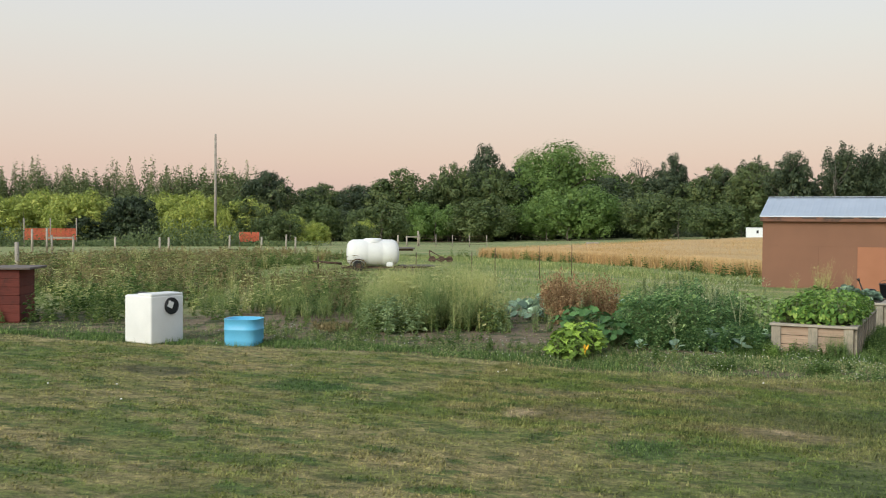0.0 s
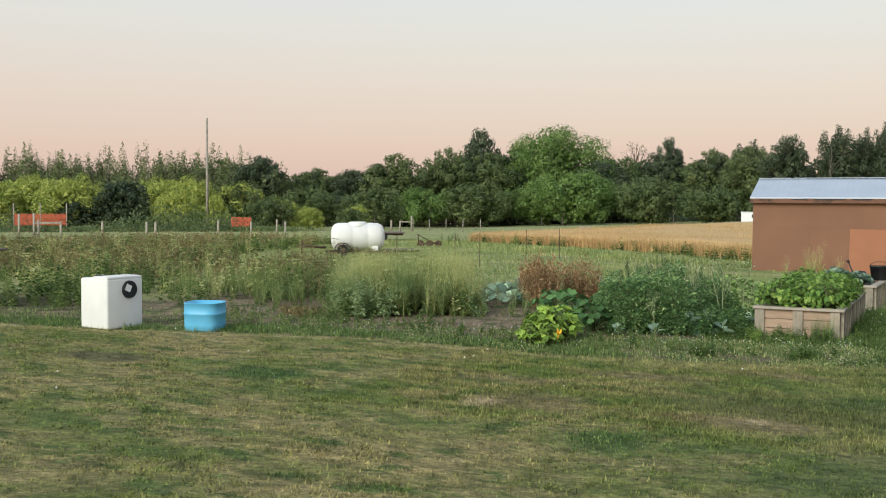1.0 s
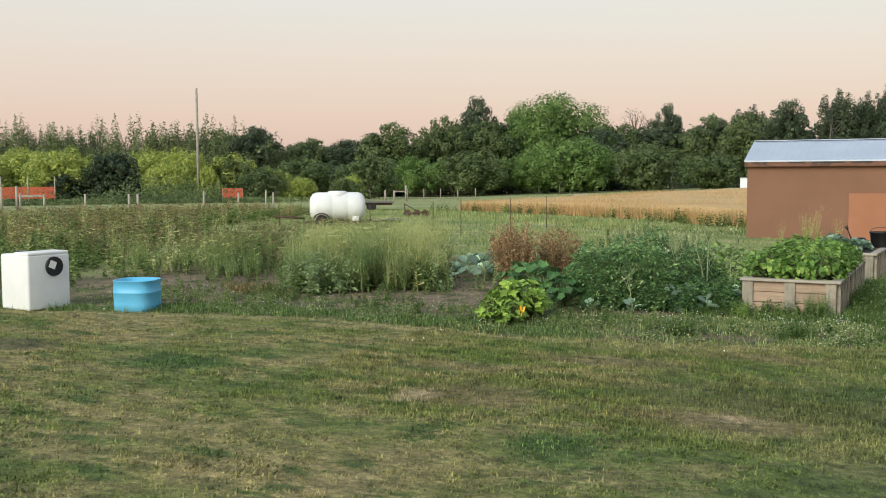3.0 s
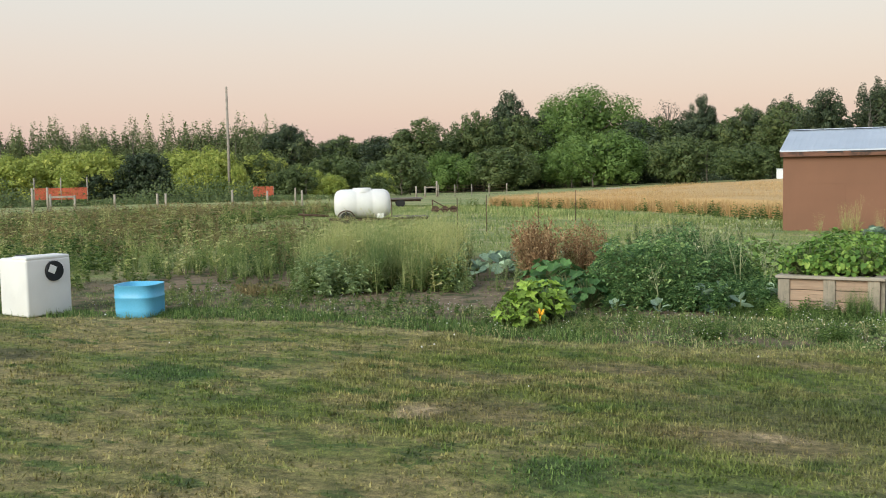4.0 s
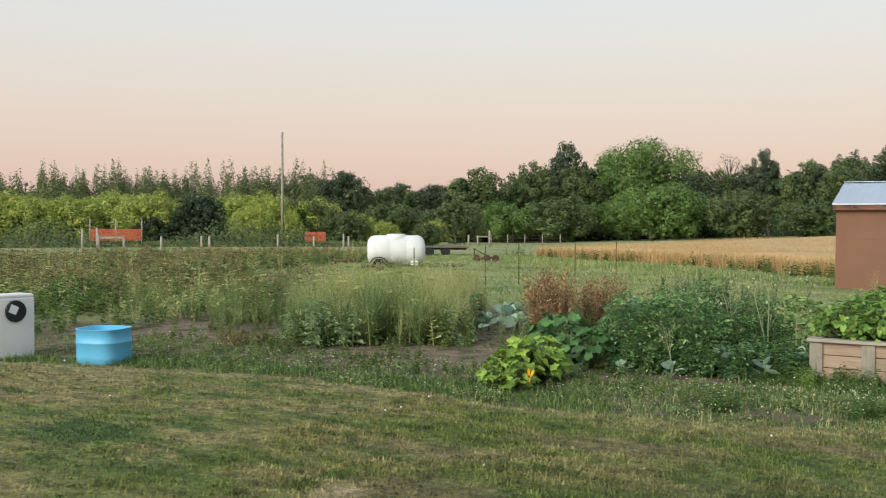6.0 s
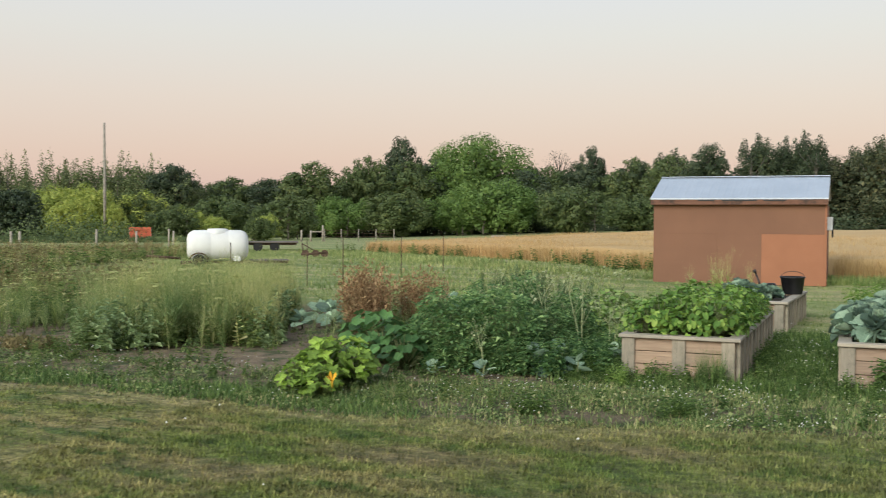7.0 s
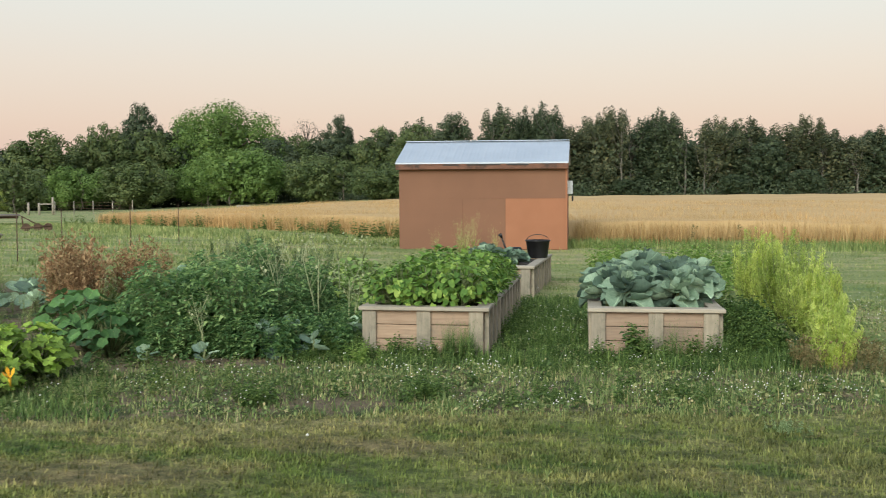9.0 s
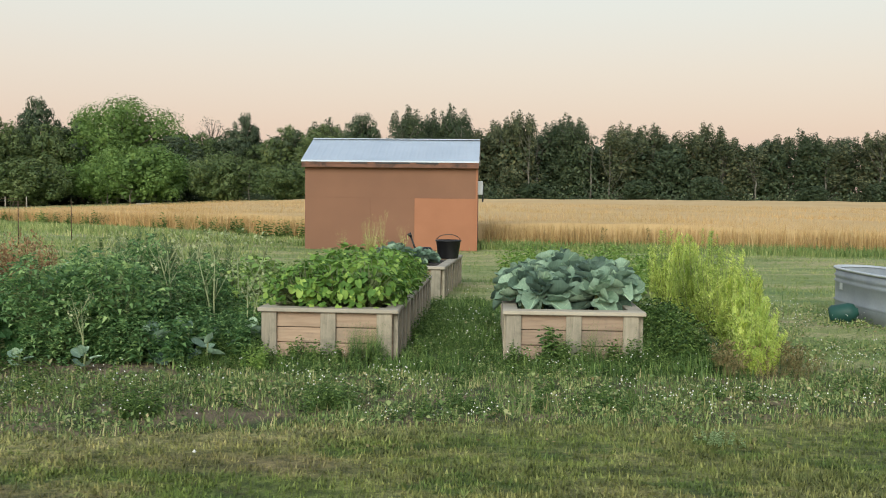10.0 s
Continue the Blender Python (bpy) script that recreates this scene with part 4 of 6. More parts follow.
plant_at(t_dkb, [(-48.6, 36.6, 0.62, 0.9), (-49.5, 42.5, 0.95, 1.1), (-53.0, 47.0, 0.85, 1.2)])
for k in range(28):
    xx = -14.0 + 2.5 * k + (k * 7 % 5) * 0.35
    hh = (0.97, 0.86, 1.0, 0.92, 0.82, 0.95, 0.88)[k % 7] * np.interp(xx, [-14, -8, -5, 4, 8, 30, 70], [0.74, 0.80, 1.04, 1.05, 1.0, 0.91, 0.89])
    p = (t_pop2, t_pop, t_pop2, t_dark)[k % 4]
    replica(p, stand(xx, 112.0 - 0.35 * max(0, -xx - 4) * 4 + (k % 3) * 1.8, TALL[p.name], hh * (0.9 if p is t_pop else 1.3 if p is t_dark else 1.0), 1.05, k * 73 % 360))
# the hedgerow's second row
for k in range(18):
    s = k / 17
    xx, yy = -56 + 44 * s, 62 + 35 * s ** 1.3
    hh = np.interp(xx, [-56, -50, -47, -42, -38, -35, -29, -24, -20, -12], [6.6, 5.6, 5.0, 5.4, 6.6, 8.0, 8.2, 7.0, 7.6, 8.6]) / 7.0 * (0.92, 1.0, 0.85)[k % 3]
    replica((t_round, t_dark)[k % 2], stand(xx, yy + (k % 3) * 1.5, 7.0, hh, 0.95, k * 59 % 360))
for k in range(11):
    xx = -72 + 2.1 * k
    replica(t_spire, stand(xx, 48 + 0.78 * 2.1 * k - 4.0, 7.0, (0.8, 0.92, 0.86)[k % 3], 1.1, k * 67))
for k in range(15):
    xx = -62 + 1.35 * k
    if k in (8, 10, 12):
        continue
    replica(t_yel, stand(xx, 29.5 + 0.86 * k + 2.2 * (k % 3), 3.5, 1.0 + 0.12 * (k % 2), 1.15, k * 67))
for k in range(6):
    xx = 7.0 + 9.7 * k + 2.3 * (k % 2)
    replica(t_dkb, stand(xx, 106.5 + (k % 2), 3.5, 0.7 + 0.15 * (k % 3), 1.1, k * 61 % 360))
for k, (xx, yy, s) in enumerate([(-38.3, 43.7, 0.6), (-36.0, 45.2, 0.52), (-33.6, 46.6, 0.42), (-35.0, 49.5, 0.55), (-46.5, 44.0, 0.7), (-39.5, 47.0, 0.7)]):
    replica(t_yel if k % 2 else t_bush2, stand(xx, yy, 3.6, s, s, k * 83))

# the depth of the woods behind the first trees
ww = np.array([[-80, 44, 4.6], [-66, 58, 4.6], [-52, 68, 4.2], [-40, 76, 5.2], [-30, 84, 6.6], [-20, 98, 6.4], [-8, 112, 7.2], [6, 116, 8.0], [30, 118, 7.4], [75, 116, 7.2]])
for row in ww:
    f = farther(row[0], row[1])
    row[:2] = EYE + (row[:2] - EYE) * f
    row[2] = 1.8 + (row[2] - 1.8) * f - ground_height(row[0], row[1])
n = 42000
s = rng.random(n) * (len(ww) - 1)
k = np.minimum(s.astype(int), len(ww) - 2)
fr = (s - k)[:, None]
base = ww[k] * (1 - fr) + ww[k + 1] * fr
hz = base[:, 2] * (0.82 + 0.18 * np.sin(s * 17.0) * np.sin(s * 41.0))
P = np.stack([base[:, 0] + rng.normal(0, 2.2, n), base[:, 1] + rng.normal(0, 2.2, n), hz * rng.random(n) ** 0.85], -1)
P[:, 2] += ground_height(P[:, 0], P[:, 1])
V, F = spread(*LEAF, facing(rng.normal(0, 0.5, (n, 3)) + (0.1, -0.6, 0.4), rng.uniform(0.5, 1.1, n), rng.uniform(0, 6.28, n)), P)
solid("far_woods", arrays_mesh("far_woods", V, F, T_DARK), T_DARK, "dense dark woods behind the hedgerow trees", "woods", kind="stuff")
n = 26000
s = rng.random(n) * (len(ww) - 1)
k = np.minimum(s.astype(int), len(ww) - 2)
fr = (s - k)[:, None]
base = ww[k] * (1 - fr) + ww[k + 1] * fr
P = np.stack([base[:, 0] + rng.normal(0, 2.5, n), base[:, 1] - 9 + rng.normal(0, 1.6, n), (2.2 + 1.6 * np.sin(s * 29.0) * np.sin(s * 53.0)) * rng.random(n) ** 1.3], -1)
P[:, 2] += ground_height(P[:, 0], P[:, 1])
V, F = spread(*LEAF, facing(rng.normal(0, 0.5, (n, 3)) + (0.1, -0.6, 0.4), rng.uniform(0.22, 0.5, n), rng.uniform(0, 6.28, n)), P)
solid("undergrowth", arrays_mesh("undergrowth", V, F, T_DARK), T_DARK, "tangled undergrowth at the foot of the woods", "undergrowth", kind="stuff")

# scrub at the foot of the willow hedge
n = 24000
s = 0.62 * rng.random(n)
P = np.stack([-100 + 62 * s + rng.normal(0, 2.0, n), 46 + 52 * s + rng.normal(0, 2.0, n), rng.random(n) ** 1.3 * (0.5 + 2.6 * np.maximum(0, np.sin(61 * s + 1) * np.sin(37 * s)))], -1)
P[:, 2] += ground_height(P[:, 0], P[:, 1])
V, F = spread(*LEAF, facing(rng.normal(0, 0.5, (n, 3)) + (0.4, -0.6, 0.4), rng.uniform(0.12, 0.3, n), rng.uniform(0, 6.28, n)), P)
solid("hedge_scrub", arrays_mesh("hedge_scrub", V, F, T_MID), T_MID, "low scrub at the foot of the willow hedge", "undergrowth", kind="stuff")

# ---- utility pole ----
bm = tube([(0, 0, -0.3), (0, 0, 6.5), (0, 0, 12.7)], [0.17, 0.15, 0.11], 10)
solid("utility_pole", bm, M_GREYWOOD, "weathered grey wooden utility pole without wires", "pole", pose(-70.9, 76.7, -1.35))

# ---- shed ----
SX0, SX1, SY, DEEP, WALL, EAVE, RIDGE = -2.5, 1.74, 16.06, 3.2, 2.03, 2.16, 2.75
shed = thing("garden_shed", "brown hardboard garden shed with a pale metal gable roof", "shed", pose(SX0, SY, 0))
W = SX1 - SX0
core = bmesh.new()
box(core, 0.02, W - 0.02, 0.02, DEEP - 0.02, -0.05, EAVE - 0.02)
gable = [core.verts.new((xx, yy, zz)) for xx in (0.02, W - 0.02) for yy, zz in ((0.02, EAVE - 0.02), (DEEP / 2, RIDGE - 0.03), (DEEP - 0.02, EAVE - 0.02))]
for f in ((0, 1, 2), (3, 5, 4), (0, 3, 4, 1), (1, 4, 5, 2)):
    core.faces.new([gable[k] for k in f])
part("wall", core, M_FASCIA, shed)
SEAM, SPLIT = 1.28, 2.71
panels = [(0, 1.62, 0.0, SEAM, M_SHED), (1.62, SPLIT, 0.0, SEAM, M_SHED), (SPLIT, W, 0.0, SEAM, M_SHED_L),
          (0, W, SEAM, EAVE - 0.03, M_SHED)]
for a, b, c, d, mm in panels:
    p = part("panel", one_box(a + 0.0008, b - 0.0008, 0.0, 0.018, c + 0.0008, d - 0.0008, 0.0008), mm, shed, "lighter orange-brown sheet" if mm is M_SHED_L else "")
for yy0, yy1 in ((0.0, DEEP / 2), (DEEP / 2, DEEP)):
    part("panel", one_box(W - 0.018, W + 0.004, yy0 + 0.02, yy1 - 0.004, 0.0, WALL, 0.003), M_SHED, shed)
    part("panel", one_box(-0.004, 0.018, yy0 + 0.02, yy1 - 0.004, 0.0, WALL, 0.003), M_SHED, shed)
part("corner_trim", one_box(W - 0.03, W + 0.02, -0.02, 0.0, 0.0, WALL, 0.004), M_SHED_L, shed)


def roof_slope(front):
    """Ribbed sheet metal over one slope, as a folded strip with thickness."""
    bm = bmesh.new()
    x0, x1 = -0.07, W + 0.05
    ribs = 22
    y_e, y_r = (-0.16, DEEP / 2) if front else (DEEP + 0.16, DEEP / 2)
    z_e = EAVE + 0.03
    top = []
    for k in range(ribs * 4 + 1):
        xx = x0 + (x1 - x0) * k / (ribs * 4)
        lift = 0.007 if k % 4 == 1 else 0.0
        top.append(((xx, y_e, z_e + lift), (xx, y_r, RIDGE + 0.03 + lift)))
    vt = [(bm.verts.new(a), bm.verts.new(b), bm.verts.new((a[0], a[1], a[2] - 0.035 - (a[2] - z_e))), bm.verts.new((b[0], b[1], b[2] - 0.04))) for a, b in top]
    for p, q in zip(vt, vt[1:]):
        for f in ((p[0], q[0], q[1], p[1]), (p[2], p[3], q[3], q[2]), (p[0], p[2], q[2], q[0])):
            bm.faces.new(f)
    for p in (vt[0], vt[-1]):
        bm.faces.new((p[0], p[1], p[3], p[2]))
    bmesh.ops.recalc_face_normals(bm, faces=bm.faces)
    return bm


roof = part("roof", roof_slope(True), M_ROOF, shed, "pale ribbed metal roof slope")
part("roof", roof_slope(False), M_ROOF, shed)
part("ridge_cap", one_box(-0.07, W + 0.05, DEEP / 2 - 0.09, DEEP / 2 + 0.09, RIDGE + 0.035, RIDGE + 0.055, 0.005), M_ROOF, shed)
part("fascia", one_box(-0.06, W + 0.04, -0.155, -0.13, WALL - 0.01, EAVE - 0.01, 0.004), M_FASCIA, shed, "worn reddish-brown fascia board")
part("fascia", one_box(-0.06, W + 0.04, -0.13, 0.0, WALL + 0.0, WALL + 0.02, 0.003), M_FASCIA, shed)
for a, b in ((1.15, 1.55), (1.75, 2.6), (2.75, 3.3)):
    part("paint_flake", one_box(a, b, -0.158, -0.1545, EAVE - 0.05, EAVE - 0.015, 0.001), M_BLACK, shed, "bare dark streak in the fascia paint")
boxp = part("side_vent", one_box(W + 0.004, W + 0.14, 0.5, 0.85, 1.38, 1.72, 0.01), M_WHITE, shed, "small white box on the end wall")
part("vent_hood", one_box(W + 0.12, W + 0.16, 0.55, 0.6, 1.2, 1.62, 0.01), M_BLACK, boxp)

# ---- raised beds ----


def raised_bed(name, label, width, length, m, uprights, group="raised beds"):
    """Three courses of boards, uprights outside them, a flat cap round the rim, and soil."""
    bed = thing(name, label, "raised bed", m, group)
    H, T, B = 0.42, 0.038, 0.14
    for k in range(3):
        z0 = 0.0 + k * B + 0.003
        for y0, y1 in ((0.03, 0.03 + T), (length - 0.03 - T, length - 0.03)):
            part("board", one_box(0.03, width - 0.03, y0, y1, z0, z0 + B - 0.007, 0.004), M_BEDBOARD, bed)
        for x0, x1 in ((0.03, 0.03 + T), (width - 0.03 - T, width - 0.03)):
            part("board", one_box(x0, x1, 0.03 + T + 0.002, length - 0.032 - T, z0, z0 + B - 0.007, 0.004), M_BEDBOARD, bed)
    for y0, y1 in ((0.0, 0.028), (length - 0.028, length)):
        for c in (0.07, width * 0.5, width - 0.10):
            wd = 0.14
            x0 = min(max(c - wd / 2, 0.0), width - wd)
            part("upright", one_box(x0, x0 + wd, y0, y1, -0.02, H, 0.005), M_BEDPOST, bed)
    for i in range(uprights):
        yc = 0.12 + (length - 0.24) * i / (uprights - 1)
        for x0, x1 in ((-0.018, 0.028), (width - 0.028, width + 0.018)):
            part("upright", one_box(x0, x1, yc - 0.045, yc + 0.045, -0.02, H, 0.004), M_BEDPOST, bed)
    C = 0.14
    part("cap_board", one_box(-0.03, width + 0.03, -0.025, C, H, H + 0.038, 0.006), M_BEDCAP, bed)
    part("cap_board", one_box(-0.025, width + 0.025, length - C, length + 0.025, H, H + 0.038, 0.006), M_BEDCAP, bed)
    for x0, x1 in ((-0.025, C - 0.03), (width - C + 0.03, width + 0.025)):
        part("cap_board", one_box(x0, x1, C + 0.002, length - C - 0.002, H, H + 0.037, 0.006), M_BEDCAP, bed)
    g = bmesh.new()
    bmesh.ops.create_grid(g, x_segments=14, y_segments=24, size=0.5)
    for v in g.verts:
        v.co = Vector((width / 2 + v.co.x * (width - 0.15), length / 2 + v.co.y * (length - 0.15), 0.36 + 0.025 * math.sin(9 * v.co.x + 5 * v.co.y) * math.sin(11 * v.co.y)))
    part("soil", g, M_POTSOIL, bed, "dark potting soil")
    return bed


raised_bed("raised_bed", "weathered cedar raised bed full of bright bean plants", 1.22, 3.66, pose(0.0, 0.015, 0, 0, 0, -1.5), 11)
raised_bed("raised_bed", "weathered cedar raised bed with cabbages and a bucket", 1.22, 2.6, pose(0.2, 5.1, 0, 0, 0, -4.0), 8)
raised_bed("raised_bed", "weathered cedar raised bed full of large blue-green cabbages", 1.22, 2.44, pose(2.21, 0.065, 0, 0, 0, 0), 8)

# ---- bean plants of the first bed ----
BEANLEAF = broad_leaf(0.0, 0.10, 0.25, 0.03, 3, 1, 7)
BEANLEAF_LONG = broad_leaf(0.06, 0.22, 0.32, 0.05, 5, 1, 8, 1.35)


def leaf_plant(name, label, category, seed, n, spread_r, height, leaf, t, material, m, group="", low=0.35):
    """A bushy plant: thin stalks from one foot, each with a leaf at its end."""
    rr = np.random.default_rng(seed)
    e = thing(name, label, category, m, group)
    bm = bmesh.new()
    a = rr.uniform(0, 6.28, n)
    rad = spread_r * np.sqrt(rr.random(n))
    z = height * (low + (1 - low) * rr.random(n) ** (0.7 if low < 0.2 else 1.0)) * (1 - 0.45 * (rad / spread_r) ** 2)
    P = np.stack([rad * np.cos(a), rad * np.sin(a), z], -1)
    for k in range(0, n, 2 if n < 600 else 7):
        tube([(0.02 * math.cos(a[k]), 0.02 * math.sin(a[k]), 0), (P[k, 0] * 0.6, P[k, 1] * 0.6, z[k] * 0.75), tuple(P[k])], [0.006, 0.005, 0.003], 3, bm)
    part("stalk", bm, M_STEM, e, kind="stuff")
    V, F = spread(*t, turns(a - math.pi / 2 + rr.normal(0, 0.5, n), rr.normal(-0.3, 0.6, n), leaf * rr.uniform(0.55, 1.35, n), rr.normal(0, 0.45, n)), P)
    part("foliage", arrays_mesh("foliage", V, F, material, True), material, e, kind="stuff")
    return e


k = 0
protos = [leaf_plant("bean_plant", "bushy bean plant with bright green leaves", "vegetable plant", 30 + v, 340, 0.34, 0.50, 0.057, BEANLEAF_LONG, M_BEAN, pose(0.32 + 0.3 * v, 0.38, 0.36), "beans in the bed") for v in range(3)]
for iy in range(9):
    for ix in range(3):
        if iy == 0:
            continue
        k += 1
        copy_thing(protos[k % 3], pose(0.30 + 0.31 * ix + 0.03 * (k % 3) + 0.05 * iy / 9, 0.38 + 0.36 * iy, 0.36, 0, 0, k * 77 % 360) @ Matrix.Diagonal((1, 1, 0.9 + 0.12 * (k * 5 % 4) / 3, 1)))

# ---- cabbages ----
CABT = [broad_leaf(0.07, 0.34, 0.10 + 0.14 * (s % 3), 0.085, s, 3, 20, 1.2) for s in (1, 2, 3, 4)]
CAB_MESHES = [template_mesh("cabbage_leaf", t, M_CABBAGE) for t in CABT]
KALE_MESHES = [template_mesh("kale_leaf", broad_leaf(0.05, 0.16, 0.15, 0.03, s, 3, 18, 1.2), M_KALE) for s in (4, 5)]
ZUC_MESHES = [template_mesh("squash_leaf", broad_leaf(0.24, 0.20, 0.2, 0.06, s, 3, 25), M_SQUASH) for s in (6, 7)]
ZUCD_MESHES = [template_mesh("squash_leaf", broad_leaf(0.14, 0.14, 0.2, 0.03, s, 3, 20), M_SQUASH_D) for s in (8, 9)]


def rosette(name, label, category, meshes, n, size, rise, seed, m, group="", stalk=0.25, inner=0.25):
    """A plant of single large leaves round a short stem: outer ones flat, inner ones upright."""
    rr = random.Random(seed)
    e = thing(name, label, category, m, group)
    part("stem", tube([(0, 0, -0.03), (0, 0, rise * 0.5), (0.01, 0, rise)], [0.09 * size, 0.08 * size, 0.05 * size], 6), M_STEM, e)
    for k in range(n):
        t = k / (n - 1)
        a = k * 2.4 + rr.uniform(-0.5, 0.5)
        tilt = (-0.25 if name == "cabbage" else 0.2) + 1.5 * t + rr.uniform(-0.6, 0.6)
        s = size * (0.65 + 0.55 * (1 - t)) * rr.uniform(0.8, 1.2) * (0.7 if t > 0.85 else 1)
        lf = new("leaf", meshes[k % len(meshes)])
        lf.parent = e
        out = stalk * size * (1.1 - t)
        lf.matrix_basis = pose(out * -math.sin(a), out * math.cos(a), rise * (0.35 + 0.65 * t), 0, 0, math.degrees(a)) @ pose(0, 0, 0, math.degrees(tilt) * 0.8, rr.uniform(-45, 45), rr.uniform(-20, 20)) @ Matrix.Diagonal((s, s, s, 1))
    return e


def mound(name, label, category, meshes, n, leaf, radius, height, seed, m, group=""):
    """A vine's mound: each large leaf on its own stalk, the blades facing up and outward."""
    rr = random.Random(seed)
    e = thing(name, label, category, m, group)
    for k in range(n):
        a = k * 2.4 + rr.uniform(-0.4, 0.4)
        q = math.sqrt((k + 0.5) / n)
        px, py = -radius * q * math.sin(a), radius * q * math.cos(a)
        pz = height * (1 - 0.55 * q * q) * (rr.uniform(0.8, 1.1) if k % 5 < 3 else rr.uniform(0.25, 0.75))
        part("stalk", tube([(px * 0.1, py * 0.1, 0), (px * 0.6, py * 0.6, pz * 0.8), (px, py, pz)], [0.009, 0.007, 0.005], 4), M_STEM, e)
        s = leaf * rr.uniform(0.7, 1.25)
        lf = new("leaf", meshes[k % len(meshes)])
        lf.parent = e
        lf.matrix_basis = pose(px, py, pz, 0, 0, math.degrees(a) + rr.uniform(-40, 40)) @ pose(0, 0, 0, rr.uniform(-55, 5) * q - 5, rr.uniform(-25, 25), 0) @ pose(0, -0.3 * s, 0) @ Matrix.Diagonal((s, s, s, 1))
    return e


cab = [rosette("cabbage", "large blue-green cabbage with broad waxy leaves", "cabbage", CAB_MESHES, 28, 0.205, 0.37, 40 + v, pose(2.55 + 0.5 * v, 0.42, 0.36, 0, 0, 50 * v), "cabbages") for v in range(2)]
for k, (xx, yy, s) in enumerate([(2.5, 0.95, 1.05), (3.05, 0.95, 1.1), (2.55, 1.5, 1.0), (3.1, 1.55, 1.0), (2.5, 2.05, 0.95), (3.1, 2.1, 0.95), (2.82, 0.75, 1.0), (2.8, 1.3, 1.22), (2.38, 0.7, 1.0), (3.28, 0.75, 1.0), (2.36, 1.25, 1.0), (3.3, 1.25, 1.05), (2.8, 1.8, 1.25), (3.32, 1.8, 1.0)]):
    copy_thing(cab[k % 2], pose(xx, yy, 0.36, 0, 0, k * 101 % 360) @ Matrix.Diagonal((s, s, s, 1)))
for k, (xx, yy, s) in enumerate([(0.55, 5.55, 0.85), (1.0, 5.5, 0.8), (0.7, 6.1, 0.9), (0.6, 6.8, 0.8), (1.15, 6.0, 0.7)]):
    copy_thing(cab[k % 2], pose(xx, yy, 0.36, 0, 0, k * 67 % 360) @ Matrix.Diagonal((s, s, s * 0.9, 1)))

# ---- squash, kohlrabi and kale in the open ground ----
z0 = mound("squash_plant", "bright green squash plant with large lobed leaves", "vegetable plant", ZUC_MESHES, 64, 0.125, 0.28, 0.48, 60, pose(-2.55, -2.05, 0), "squash")
for k, (xx, yy, s) in enumerate([(-2.7, -1.75, 0.95), (-2.42, -1.7, 0.95), (-2.64, -2.38, 0.68), (-2.36, -2.42, 0.62)]):
    copy_thing(z0, pose(xx, yy, 0, 0, 0, k * 97 + 30) @ Matrix.Diagonal((s, s, s, 1)))
z1 = mound("dark_squash_plant", "dark green squash plant behind the bright one", "vegetable plant", ZUCD_MESHES, 40, 0.18, 0.42, 0.5, 61, pose(-2.7, -0.2, 0), "squash")
for k, (xx, yy, s) in enumerate([(-2.35, -0.5, 0.85), (-3.1, 0.5, 1.05), (-2.4, 0.4, 1.0), (-3.6, 1.1, 0.9)]):
    copy_thing(z1, pose(xx, yy, 0, 0, 0, k * 97 + 10) @ Matrix.Diagonal((s, s, s, 1)))
fl = bmesh.new()
for k in range(5):
    a = 2 * math.pi * k / 5
    b = [fl.verts.new(p) for p in ((0.012 * math.cos(a - 0.6), 0.012 * math.sin(a - 0.6), 0.02), (0.012 * math.cos(a + 0.6), 0.012 * math.sin(a + 0.6), 0.02),
                                   (0.05 * math.cos(a + 0.4), 0.05 * math.sin(a + 0.4), 0.09), (0.065 * math.cos(a), 0.065 * math.sin(a), 0.13), (0.05 * math.cos(a - 0.4), 0.05 * math.sin(a - 0.4), 0.09))]
    fl.faces.new(b)
tube([(0, 0, -0.16), (0, 0, 0.03)], [0.008, 0.014], 6, fl)
solid("squash_flower", fl, M_YELLOW, "open yellow-orange squash flower", "flower", pose(-2.2, -2.5, 0.17, 35, 20, 0) @ Matrix.Diagonal((0.8, 0.8, 0.75, 1)))
kh = rosette("kohlrabi_plant", "young blue-green kohlrabi on bare soil", "vegetable plant", KALE_MESHES, 6, 0.11, 0.18, 62, pose(-1.26, -0.9, 0), "kohlrabi", 0.5)
for k, (xx, yy, s) in enumerate([(-1.82, -0.88, 0.85), (-0.75, -0.05, 1.1), (-0.45, 0.2, 1.0), (-0.95, 0.15, 1.2), (-0.25, -0.05, 0.8), (-0.9, -0.35, 1.5), (-0.62, -0.15, 1.6), (-0.38, -0.4, 1.2), (-0.15, 0.15, 1.4), (-6.6, -0.2, 1.0), (-6.3, 0.0, 0.9)]):
    copy_thing(kh, pose(xx, yy, 0, 0, 0, k * 111) @ Matrix.Diagonal((s, s, s, 1)))
kl = rosette("kale_plant", "blue-green kale plant among weeds", "vegetable plant", KALE_MESHES, 12, 0.20, 0.32, 63, pose(-5.2, 3.2, 0), "kale", 0.4)
for k, (xx, yy, s) in enumerate([(-5.6, 3.6, 0.9), (-4.9, 3.9, 1.0), (-5.4, 4.4, 1.0), (-4.4, 4.6, 1.0), (-4.0, 5.2, 1.0), (-5.45, 2.7, 0.7), (-4.95, 2.8, 0.75), (-5.0, 3.4, 0.8)]):
    copy_thing(kl, pose(xx, yy, 0, 0, 0, k * 111) @ Matrix.Diagonal((s, s, s, 1)))

# ---- tomatoes ----


